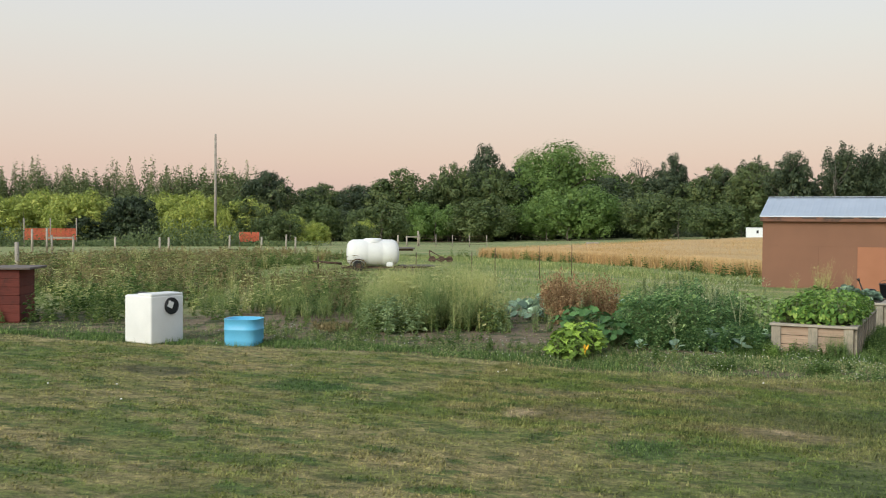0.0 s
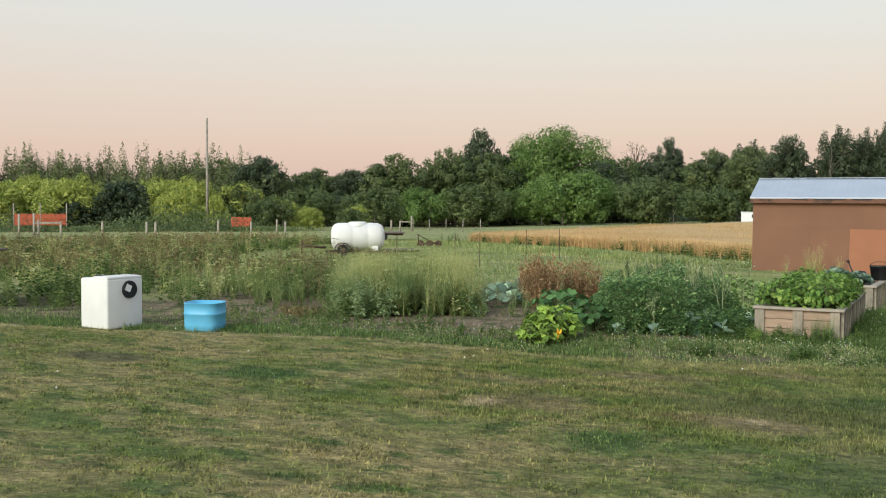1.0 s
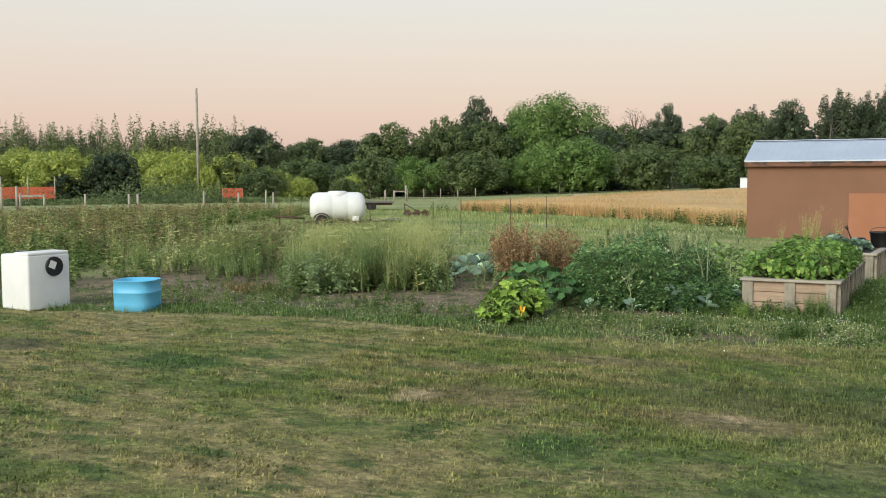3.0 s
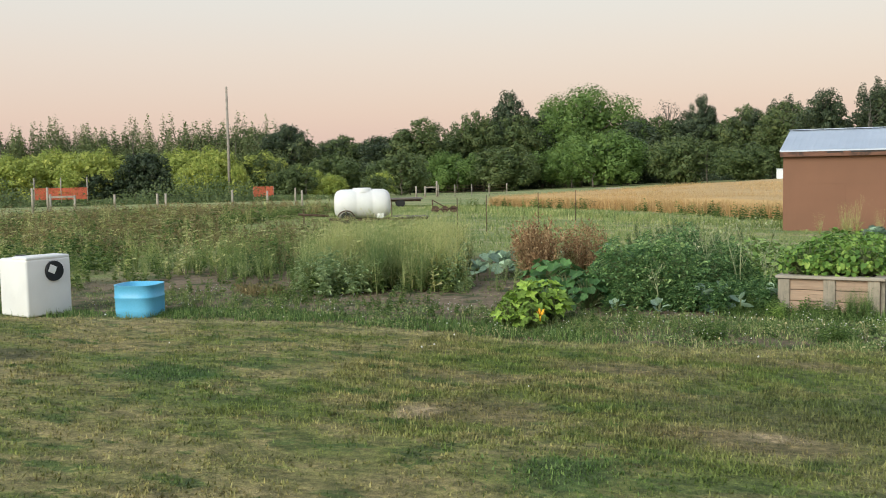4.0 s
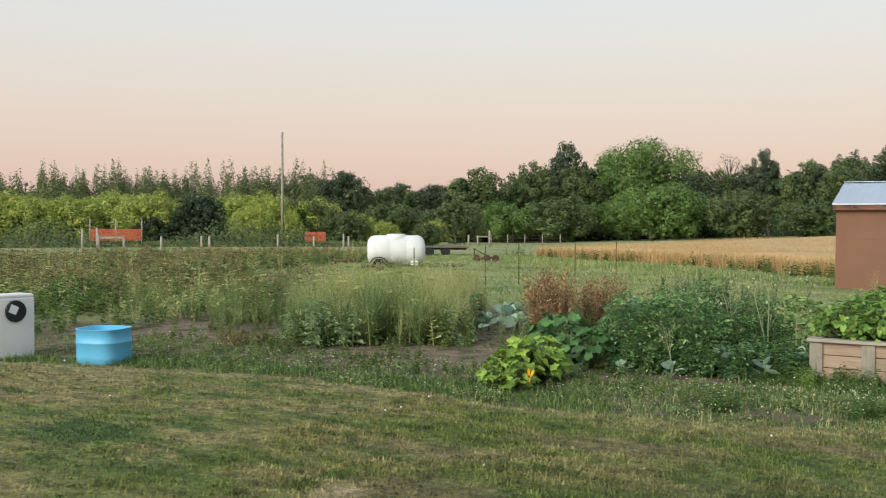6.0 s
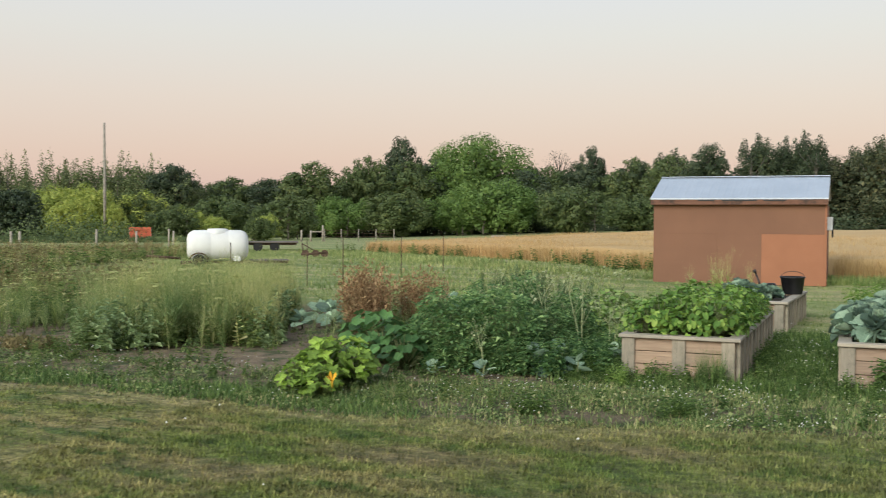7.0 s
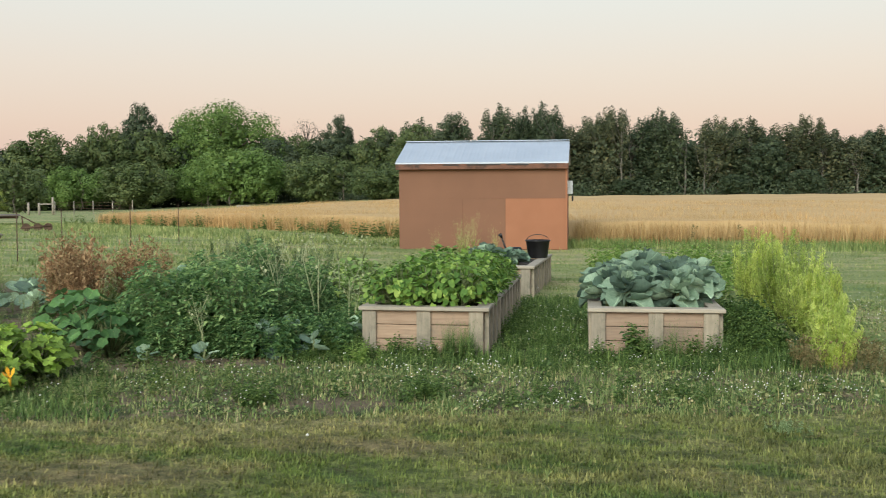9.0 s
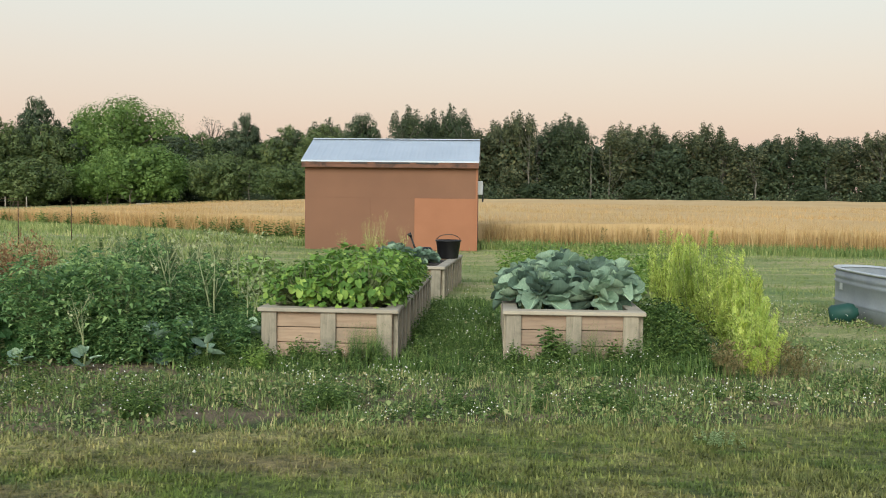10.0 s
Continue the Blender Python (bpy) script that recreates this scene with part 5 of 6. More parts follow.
def compound_leaf():
    """Seven pointed leaflets along a drooping rachis."""
    vs, fs = [], []
    for y, side, L in ((0.25, 1, 0.38), (0.25, -1, 0.38), (0.5, 1, 0.42), (0.5, -1, 0.42), (0.75, 1, 0.36), (0.75, -1, 0.36), (0.8, 0, 0.4)):
        k, z = len(vs), -0.2 * y * y
        if side:
            vs += [(0, y - 0.06, z), (side * L * 0.55, y + 0.16, z + 0.06), (side * L, y + 0.1, z - 0.1), (0, y + 0.08, z)]
            fs += [(k, k + 2, k + 1) if side > 0 else (k, k + 1, k + 2)]
        else:
            vs += [(0.12, y, z), (-0.12, y, z), (0, y + L, z - 0.15)]
            fs += [(k, k + 2, k + 1)]
    return vs, fs


TOML = compound_leaf()
tom = [leaf_plant("tomato_plant", "dense dark green tomato plant", "vegetable plant", 70 + v, 1000, 0.42, 0.95, 0.125, TOML, M_TOMATO, pose(-2.0 + 0.65 * v, -0.05, 0), "tomatoes", 0.04) for v in range(2)]
for k, (xx, yy, s, w) in enumerate([(-1.75, 0.55, 1.05, 0.8), (-1.0, 0.6, 0.72, 0.8), (-2.25, 1.0, 0.8, 0.9), (-1.5, 1.25, 1.1, 0.7), (-2.0, 1.8, 0.8, 0.9), (-1.7, -0.3, 0.6, 0.8), (-1.15, -0.25, 0.52, 0.7), (-0.85, 1.1, 0.9, 0.7)]):
    copy_thing(tom[k % 2], pose(xx, yy, 0, 0, 0, k * 91) @ Matrix.Diagonal((w, w, s, 1)))

# ---- bolted seed stalks ----


def seed_stalk(name, label, seed, height, m, group):
    rr = random.Random(seed)
    e = thing(name, label, "plant", m, group)
    bm = bmesh.new()
    P = []
    for s in range(2):
        lx, ly = rr.uniform(-0.35, 0.35), rr.uniform(-0.3, 0.3)
        h = height * rr.uniform(0.75, 1)
        tube([(0, 0, 0), (lx * 0.5 + rr.uniform(-0.05, 0.05), ly * 0.5, h * 0.5), (lx, ly, h)], [0.010, 0.008, 0.004], 5, bm)
        for b in range(6):
            t = rr.uniform(0.4, 1)
            p0 = Vector((lx * t, ly * t, h * t))
            a = rr.uniform(0, 6.28)
            p1 = p0 + Vector((0.11 * math.cos(a), 0.11 * math.sin(a), 0.2))
            tube([p0, p1], [0.005, 0.003], 3, bm)
            P += [p1 + Vector((rr.uniform(-0.05, 0.05), rr.uniform(-0.05, 0.05), rr.uniform(-0.02, 0.05))) for _ in range(6)]
    part("stalk", bm, M_DILL, e, kind="stuff")
    P = np.array(P)
    n = len(P)
    r2 = np.random.default_rng(seed)
    V, F = spread(*LEAF, turns(r2.uniform(0, 6.28, n), r2.normal(0, 0.8, n), r2.uniform(0.02, 0.06, n)), P)
    part("seed_head", arrays_mesh("seed_head", V, F, M_DILL), M_DILL, e, kind="stuff")
    return e


dl = [seed_stalk("bolted_vegetable", "bolted vegetable with pale seed stalks", 80 + v, 1.0, pose(-0.95 + 0.4 * v, 0.5, 0), "bolted vegetables") for v in range(2)]
for k, (xx, yy, s) in enumerate([(-1.28, -0.85, 0.62), (-1.3, 0.3, 0.85), (-1.1, 1.6, 1.0), (-0.7, 2.0, 0.95), (-0.25, 0.5, 0.7), (-3.0, 4.5, 0.8), (-2.4, 3.6, 0.9)]):
    copy_thing(dl[k % 2], pose(xx, yy, 0, 0, 0, k * 71) @ Matrix.Diagonal((s, s, s, 1)))

# ---- light green squash patch behind the beans ----
pale = leaf_plant("cucumber_vine", "low light green cucumber vine", "vegetable plant", 90, 330, 0.5, 0.52, 0.085, BEANLEAF, M_VINE, pose(-0.5, 2.2, 0), "cucumbers")
for k, (xx, yy, s) in enumerate([(-0.45, 1.2, 0.8), (-0.35, 1.8, 1.05), (-0.95, 1.7, 0.95), (-0.95, 2.7, 1.15), (-0.7, 3.0, 1.0), (-0.45, 3.8, 1.1), (-1.3, 3.6, 1.0), (-0.9, 4.6, 1.1), (-1.8, 4.6, 1.0), (-0.3, 5.2, 1.0), (-1.4, 5.6, 1.1), (-0.4, 6.2, 0.9)]):
    copy_thing(pale, pose(xx, yy, 0, 0, 0, k * 71) @ Matrix.Diagonal((s, s, s * (0.85 if yy < 2.1 else 1.0), 1)))

# ---- dried red-brown plants ----


def dried_plant(name, label, seed, n, radius, height, m, group, tone=M_RED):
    """A sheaf of thin upright dead stalks with shrivelled leaves on their upper half."""
    rr = np.random.default_rng(seed)
    e = thing(name, label, "plant", m, group)
    a, q = rr.uniform(0, 6.28, n), radius * np.sqrt(rr.random(n))
    foot = np.stack([0.55 * q * np.cos(a), 0.55 * q * np.sin(a), 0 * a], -1)
    h = height * rr.uniform(0.55, 1.0, n) * (1 - 0.25 * (q / radius) ** 2)
    w = rr.uniform(0.006, 0.011, n)
    lean = np.arctan2(0.45 * q, h)
    V1 = spread(*BLADE, turns(a - math.pi / 2, -lean, np.ones(n), aspect=np.stack([w, 0.4 * h, h], -1)), foot)
    part("stalk", arrays_mesh("stalk", V1[0], V1[1], tone), tone, e, kind="stuff")
    k = n * 15
    t = rr.uniform(0.25, 1.0, k)
    src = rr.integers(0, n, k)
    P = foot[src] + np.stack([np.cos(a[src]) * 0.45 * q[src] * t, np.sin(a[src]) * 0.45 * q[src] * t, h[src] * t], -1) + rr.normal(0, 0.02, (k, 3))
    V2 = spread(*LEAF, facing(rr.normal(0, 1, (k, 3)) * (1, 1, 0.4), rr.uniform(0.035, 0.085, k), rr.normal(0, 0.9, k), 0.5), P)
    part("dead_leaves", arrays_mesh("dead_leaves", V2[0], V2[1], tone), tone, e, "shrivelled rust-brown leaves", kind="stuff")
    return e


red = dried_plant("dried_plant", "dried red-brown upright plant with wispy stalks", 95, 190, 0.5, 1.12, pose(-4.3, 2.6, 0), "dried plants")
for k, (xx, yy, s) in enumerate([(-4.5, 3.0, 0.85), (-3.85, 3.6, 0.88)]):
    copy_thing(red, pose(xx, yy, 0, 0, 0, k * 71) @ Matrix.Diagonal((s, s, s, 1)))
dead = dried_plant("dead_weed", "low rust-brown dead weeds on the bare soil", 96, 60, 0.4, 0.16, pose(-7.45, -0.8, 0), "", M_RUST)

# ---- tall weeds and grasses of the wild part of the garden ----


def weed_template(seed, kind):
    """A single weed about one metre tall: stem with leaves (leafy), seed spikes (dock) or bare grass culms."""
    rr = random.Random(seed)
    vs, fs = [], []

    def tri(a, b, c):
        k = len(vs)
        vs.extend([a, b, c])
        fs.append((k, k + 1, k + 2))

    for s in range({"leafy": 3, "dock": 3, "grass": 16, "umbel": 2}[kind]):
        a = rr.uniform(0, 6.28)
        ln = rr.uniform(0.05, 0.3)
        h = rr.uniform(0.65, 1.0)
        tx, ty = ln * math.cos(a), ln * math.sin(a)
        w = 0.008 if kind != "grass" else 0.0045
        px, py = -math.sin(a) * w, math.cos(a) * w
        tri((px, py, 0), (-px, -py, 0), (tx, ty, h))
        if kind == "leafy":
            for k in range(10):
                t = rr.uniform(0.1, 1.0)
                b = rr.uniform(0, 6.28)
                L = 0.24 * (1.15 - 0.7 * t)
                c, d = math.cos(b), math.sin(b)
                o = (tx * t, ty * t, h * t)
                tri(o, (o[0] + L * c * 0.5 - d * L * 0.28, o[1] + L * d * 0.5 + c * L * 0.28, o[2] + L * 0.25), (o[0] + L * c, o[1] + L * d, o[2] - L * 0.1))
                tri(o, (o[0] + L * c, o[1] + L * d, o[2] - L * 0.1), (o[0] + L * c * 0.5 + d * L * 0.28, o[1] + L * d * 0.5 - c * L * 0.28, o[2] + L * 0.25))
        elif kind == "umbel":
            for k in range(7):
                b, q = rr.uniform(0, 6.28), rr.uniform(0.03, 0.13)
                c, d = q * math.cos(b), q * math.sin(b)
                tip = (tx + c, ty + d, h + 0.06 - 1.5 * q * q)
                tri((tx * 0.93 + 0.003, ty * 0.93, h * 0.93), (tx * 0.93 - 0.003, ty * 0.93, h * 0.93), tip)
                for j in range(3):
                    u, v = rr.uniform(-0.03, 0.03), rr.uniform(-0.03, 0.03)
                    tri((tip[0] + u - 0.018, tip[1] + v, tip[2]), (tip[0] + u + 0.018, tip[1] + v - 0.01, tip[2] + 0.006), (tip[0] + u, tip[1] + v + 0.02, tip[2] + 0.014))
            for k in range(9):
                t, b = rr.uniform(0.12, 0.8), rr.uniform(0, 6.28)
                L = 0.15 * (1.2 - t)
                c, d = L * math.cos(b), L * math.sin(b)
                o = (tx * t, ty * t, h * t)
                tri(o, (o[0] + c - 0.3 * d, o[1] + d + 0.3 * c, o[2] + 0.5 * L), (o[0] + c + 0.3 * d, o[1] + d - 0.3 * c, o[2] + 0.3 * L))
        elif kind == "dock":
            for k in range(16):
                t = rr.uniform(0.45, 1.05)
                b = rr.uniform(0, 6.28)
                L = 0.05
                o = (tx * t + 0.03 * math.cos(b), ty * t + 0.03 * math.sin(b), h * t)
                tri(o, (o[0] + L * math.cos(b), o[1] + L * math.sin(b), o[2] + L), (o[0] - L * math.sin(b), o[1] + L * math.cos(b), o[2] + L * 1.4))
        else:
            for k in range(3):
                b = rr.uniform(0, 6.28)
                c, d = 0.035 * math.cos(b), 0.035 * math.sin(b)
                t = rr.uniform(0.8, 0.97)
                tri((tx * t, ty * t, h * t), (tx * t + c * 0.6, ty * t + d * 0.6, h * (t + 0.035)), (tx * t + c, ty * t + d, h * (t + 0.07)))
            for k in range(2):
                b, t = rr.uniform(0, 6.28), rr.uniform(0.1, 0.55)
                c, d = math.cos(b), math.sin(b)
                tri((tx * t - d * 0.009, ty * t + c * 0.009, h * t), (tx * t + d * 0.009, ty * t - c * 0.009, h * t), (tx * t + c * 0.22, ty * t + d * 0.22, h * (t + rr.uniform(-0.02, 0.22))))
    return vs, fs


def weed_stand(name, P, height, kind, material, label, jitter=0.35, seeds=(1, 2, 3)):
    pieces = []
    for i, sd in enumerate(seeds):
        p = P[i::len(seeds)]
        n = len(p)
        h = height * rng.uniform(1 - jitter, 1 + jitter, n)
        wd = h * rng.uniform(0.8, 1.2, n)
        pieces.append(spread(*weed_template(sd, kind), turns(rng.uniform(0, 6.28, n), rng.normal(0, 0.1, n), np.ones(n), aspect=np.stack([wd, wd, h], -1)), p))
    V, F = joined(pieces)
    return solid(name, arrays_mesh(name, V, F, material), material, label, "weeds", kind="stuff")


def wild(x, y):
    """The overgrown part: left of the bare soil, and behind it."""
    return (((x < -10.2) & (y > -2.6 + 0.05 * (x + 14) + 0.5 * np.sin(x))) | ((x < -7.6) & (y > 1.6))) & (y < 6 + 0.45 * np.maximum(0, -8 - x) + 2.4 * np.maximum(0, -19 - x) + np.sin(1.3 * x))


P = scattered(9500, -36, -5, -3, 34, lambda x, y: wild(x, y) * np.clip(patchy(x, y, 0.8, 0.5) * 1.5 - 0.3, 0, 1))
weed_stand("leafy_weeds", P, 0.4, "leafy", M_WEED, "overgrown leafy green weeds filling the old garden", 0.5)
P = scattered(2600, -36, -7.5, -2.8, 20, lambda x, y: wild(x, y) * np.clip(2.4 * patchy(x, y, 0.6, 3.3) - 1.1, 0, 1))
weed_stand("dark_leafy_weeds", P, 0.55, "leafy", M_LUSH, "patches of dense dark green weeds", 0.45)
P = scattered(6000, -38, -6, 3.0, 36, lambda x, y: wild(x, y) * np.clip(1.5 - 2.0 * patchy(x, y, 0.55, 1.5), 0, 1))
weed_stand("rusty_weeds", P, 0.5, "dock", M_RUST, "rust-brown dock and seeding weeds", seeds=(4, 5, 6))
P = scattered(2600, -30, -6.5, 0.5, 16, lambda x, y: wild(x, y) * np.clip(2.2 * patchy(x, y, 0.75, 2.4) - 0.9, 0, 1))
weed_stand("umbel_weeds", P, 0.62, "umbel", M_PALE, "pale flat-headed flowering weeds", 0.4, seeds=(14, 15, 16))
P = scattered(2200, -26, -6.5, 2.0, 14, lambda x, y: wild(x, y) * np.clip(2.2 * patchy(x, y, 0.7, 5.0) - 1.0, 0, 1))
weed_stand("tan_seed_weeds", P, 0.78, "umbel", M_RUST, "tall brown-headed weeds gone to seed", 0.35, seeds=(17, 18, 19))
P = scattered(3200, -38, -7, -2.5, 36, lambda x, y: wild(x, y) * np.clip(1.4 * patchy(x, y, 1.0, 2.5) - 0.5, 0, 1))
weed_stand("wild_grass", P, 0.6, "grass", M_TALL, "tall seeding grass among the weeds", seeds=(7, 8, 9))
P = scattered(420, -12.5, -8.2, 1.2, 4.8, lambda x, y: np.clip(1.7 * patchy(x, y, 1.3, 2.9) - 0.2, 0, 1))
weed_stand("dark_grass", P, 0.6, "grass", M_WEED, "tall dark green grass behind the bare soil", 0.4, seeds=(7, 8, 9))
P = scattered(1300, -38, -8, 1.0, 34, lambda x, y: wild(x, y) * np.clip(3.0 * patchy(x, y, 0.7, 4.1) - 1.7, 0, 1))
weed_stand("straw_weeds", P, 0.75, "grass", M_PALE, "dry straw-coloured stalks standing in the weeds", 0.4, seeds=(10, 12))
P = scattered(1300, -34, -10.5, -2, 22, lambda x, y: wild(x, y) * np.clip(2.4 * patchy(x, y, 0.9, 5.3) - 1.3, 0, 1))
weed_stand("yellow_weeds", P, 0.42, "leafy", M_PALE, "patches of yellowing leafy weeds", 0.4, seeds=(2, 3))


def clump(x, y):
    """The stand of tall grass behind the bare soil."""
    return (y > -0.35 + 0.7 * np.maximum(0, x + 6.0) + 0.3 * np.sin(3.1 * x)) * (y < 4.8) * (x < -4.75 - 0.47 * (y - 0.4) + 0.2 * np.sin(2.3 * y)) * (x > -7.4 - 0.3 * y)


P = scattered(1300, -8.9, -4.6, -0.5, 5.0, lambda x, y: clump(x, y) * np.clip(1.5 * patchy(x, y, 1.9, 0.8) - 0.15, 0, 1))
weed_stand("tall_grass_clump", P, 0.84, "grass", M_TALL, "clump of tall yellow-green seeding grass", 0.4, seeds=(10, 11, 12))
P = scattered(1000, -8.9, -4.6, 0.7, 5.0, lambda x, y: clump(x, y) * np.clip(1.4 * patchy(x, y, 1.6, 1.9) - 0.1, 0, 1))
weed_stand("pale_grass", P, 0.93, "grass", M_PALE, "pale straw-yellow seeding grass at the back of the clump", 0.3, seeds=(10, 12, 13))
P = scattered(1100, -8.9, -4.6, -0.6, 5.2, lambda x, y: clump(x, y) * np.clip(1.25 - 1.2 * patchy(x, y, 1.9, 0.8), 0.2, 1))
weed_stand("clump_weeds", P, 0.46, "leafy", M_GREYWEED, "grey-green leafy weeds among the tall grass", 0.65, seeds=(1, 2, 3))
P = scattered(600, -8.9, -4.9, 0.4, 5.0, lambda x, y: clump(x, y) * np.clip(1.6 * patchy(x, y, 1.5, 4.0) - 0.2, 0, 1))
weed_stand("clump_umbels", P, 0.78, "umbel", M_PALE, "pale yellow-green flower heads over the tall grass", 0.35, seeds=(14, 15, 16))
P = scattered(900, -9.6, -3.0, -1.2, 4.5, lambda x, y: np.clip(2.2 * patchy(x, y, 1.7, 3.1) - 0.9, 0.05, 1) * np.where(y < 0.4, 0.45, 1.0))
weed_stand("soil_weeds", P, 0.2, "leafy", M_WEED, "low weeds scattered over the bare garden soil", 0.6, seeds=(1, 2, 3))
P = scattered(420, -9.4, -3.8, 0.4, 5.2, lambda x, y: ~clump(x, y).astype(bool) * np.clip(2.0 * patchy(x, y, 1.2, 0.6) - 0.5, 0.1, 1))
weed_stand("loose_grass", P, 0.5, "grass", M_TALL, "loose seeding grass beside the tall clump", 0.5, seeds=(7, 8, 9))
P = scattered(220, -8.2, -4.6, -0.6, 2.5, lambda x, y: clump(x, y - 0.0) * 0.8)
weed_stand("clump_undergrowth", P, 0.35, "leafy", M_WEED, "leafy weeds at the foot of the tall grass", 0.5, seeds=(1, 2))
P = scattered(9000, -24, 24, 14, 42, lambda x, y: np.exp(-((y - np.interp(x, near_x, near_y) + 0.7) / 0.7) ** 2) * np.clip(2.2 * patchy(x, y, 0.6, 2.2) - 0.5, 0, 1) * (x < -2.7))
weed_stand("field_edge_weeds", P, 0.46, "leafy", M_WEED, "green weeds growing into the edge of the grain", 0.5, seeds=(1, 2, 3))
P = scattered(2600, -24, 24, 14, 42, lambda x, y: np.exp(-((y - np.interp(x, near_x, near_y) + 0.3) / 0.6) ** 2) * np.clip(2.2 * patchy(x, y, 0.8, 0.9) - 0.9, 0, 1) * (np.abs(x + 0.4) > 2.6))
weed_stand("field_edge_dock", P, 0.42, "dock", M_RUST, "brown dock standing along the grain", 0.4, seeds=(4, 5))
P = np.concatenate([scattered(170, -0.75, -0.06, -0.25, 1.6), scattered(60, -1.6, -0.6, -0.55, -0.1)])
weed_stand("bedside_greens", P, 0.34, "leafy", M_TOMATO, "dark green weeds between the tomatoes and the bed", 0.45, seeds=(1, 2, 3))
P = scattered(600, -4.4, -0.5, 3.5, 7.5, lambda x, y: np.clip(patchy(x, y, 1.1, 0.2), 0, 1))
weed_stand("garden_weeds", P, 0.36, "leafy", M_VINE, "weeds at the back of the vegetable garden", seeds=(2, 3))
P = scattered(700, -9, -0.5, -2.6, -0.9, lambda x, y: np.clip(patchy(x, y, 2.0, 0.9), 0, 1) * 0.8)
weed_stand("edge_weeds", P, 0.16, "leafy", M_WEED, "low weeds along the garden's edge", seeds=(1, 3))
P = np.concatenate([scattered(70, -0.4, 0.75, -0.4, -0.03), scattered(60, 2.1, 3.6, -0.32, 0.0), scattered(40, -0.5, -0.1, -0.3, 1.5), scattered(60, 1.26, 1.5, 0, 3.5), scattered(50, 3.5, 4.0, 0.0, 3.0)])
weed_stand("bed_foot_weeds", P, 0.17, "leafy", M_LUSH, "green weeds at the foot of the raised beds", 0.6, seeds=(1, 2, 3))
P = np.concatenate([scattered(34, 0.82, 1.12, -0.3, -0.08), scattered(26, 2.7, 3.45, -0.3, -0.06)])
weed_stand("grass_tuft", P, 0.30, "grass", M_LUSH, "dark green grass tuft before the raised bed", seeds=(7, 8))
P = scattered(9, -1.3, 0.3, 13.5, 15.8)
weed_stand("shed_weeds", P, 0.75, "grass", M_PALE, "pale seeding grass before the shed", seeds=(9, 10))
P = scattered(330, 2.3, 4.8, 5.5, 9.5, lambda x, y: np.clip(patchy(x, y, 1.3, 0.4), 0, 1))
weed_stand("back_bed_greens", P, 0.52, "leafy", M_VINE, "fresh green foliage behind the cabbage bed", seeds=(1, 2))

P = np.concatenate([scattered(700, 1.3, 2.2, -0.2, 4.6), scattered(500, 3.4, 4.1, -0.5, 3.6), scattered(300, -0.4, 3.8, -0.7, -0.05), scattered(260, -0.6, -0.05, -0.6, 1.6)])
weed_stand("path_weeds", P, 0.10, "leafy", M_LUSH, "dense low green weeds between the raised beds", 0.6, seeds=(1, 2, 3))
Q = scattered(110, -3.0, 7.0, -2.8, -0.3, lambda x, y: (y > verge_line(x) + 0.05) * off_beds(x, y))
P = np.repeat(Q, 16, 0)
P[:, :2] += rng.normal(0, 0.045, (len(P), 2))
blade_field("verge_tussocks", P, 0.009, 0.085 * np.repeat(rng.uniform(0.5, 1.3, len(Q)), 16), M_CLOVER, "pale grass tussocks standing in the verge", "grass", BLADE2, lean=1.2)
P = scattered(520, -3.0, 7.0, -2.6, -0.5, lambda x, y: (y > verge_line(x) + 0.1) * np.clip(2.4 * patchy(x, y, 2.6, 0.1) - 1.2, 0, 1))
weed_stand("verge_weeds", P, 0.15, "leafy", M_LUSH, "leafy weeds in the verge before the beds", 0.6, seeds=(1, 2, 3))


def mat_of_leaves(name, n, area, size, rise, density, material, label, category):
    """Small leaves lying close over the ground."""
    P = scattered(n, *area, density)
    k = len(P)
    P[:, 2] += rng.uniform(0.004, rise, k)
    V, F = spread(*LEAF, facing(rng.normal(0, 0.45, (k, 3)) + (0, -0.1, 0.8), size * rng.uniform(0.6, 1.4, k), rng.uniform(0, 6.28, k)), P)
    return solid(name, arrays_mesh(name, V, F, material), material, label, category, kind="stuff")


mat_of_leaves("ground_cover", 120000, (-9, 8.5, -2.9, 5.0), 0.028, 0.05, lambda x, y: off_beds(x, y) * bare_spot(x, y) * (y > verge_line(x)) * (x < 3.5 + 0.5 * (y + 9)) * np.clip(2.6 * patchy(x, y, 1.9, 0.6) - 1.0 + 0.3 * patchy(x, y, 6.0), 0, 1) * np.where((x < -0.4) & (y > -1.0), 0.12, 1), M_CLOVER, "low leafy weeds covering the verge", "ground cover")
mat_of_leaves("dry_litter", 26000, (-12, 8, -3.2, 5.0), 0.03, 0.012, lambda x, y: off_beds(x, y) * (x < 3.5 + 0.5 * (y + 9)) * np.clip(patchy(x, y, 1.3, 2.2), 0, 1), M_RUST, "dry leaf and straw litter on the soil", "litter")

# ---- clover with white heads ----
P = scattered(9000, -2.5, 8, -2.9, 4.5, lambda x, y: off_beds(x, y) * (y > verge_line(x)) * (x < 3.5 + 0.5 * (y + 9)) * np.clip(1.5 * patchy(x, y, 1.6, 0.3) - 0.45, 0, 1) * np.where((x < -0.2) & (y > -0.6), 0, 1))
n = len(P)
P[:, 2] += rng.uniform(0.02, 0.09, n)
V, F = spread(*LEAF, turns(rng.uniform(0, 6.28, n), rng.normal(0, 0.5, n), rng.uniform(0.03, 0.06, n)), P)
solid("clover_leaves", arrays_mesh("clover_leaves", V, F, M_CLOVER), M_CLOVER, "low clover in the grass", "clover", kind="stuff")
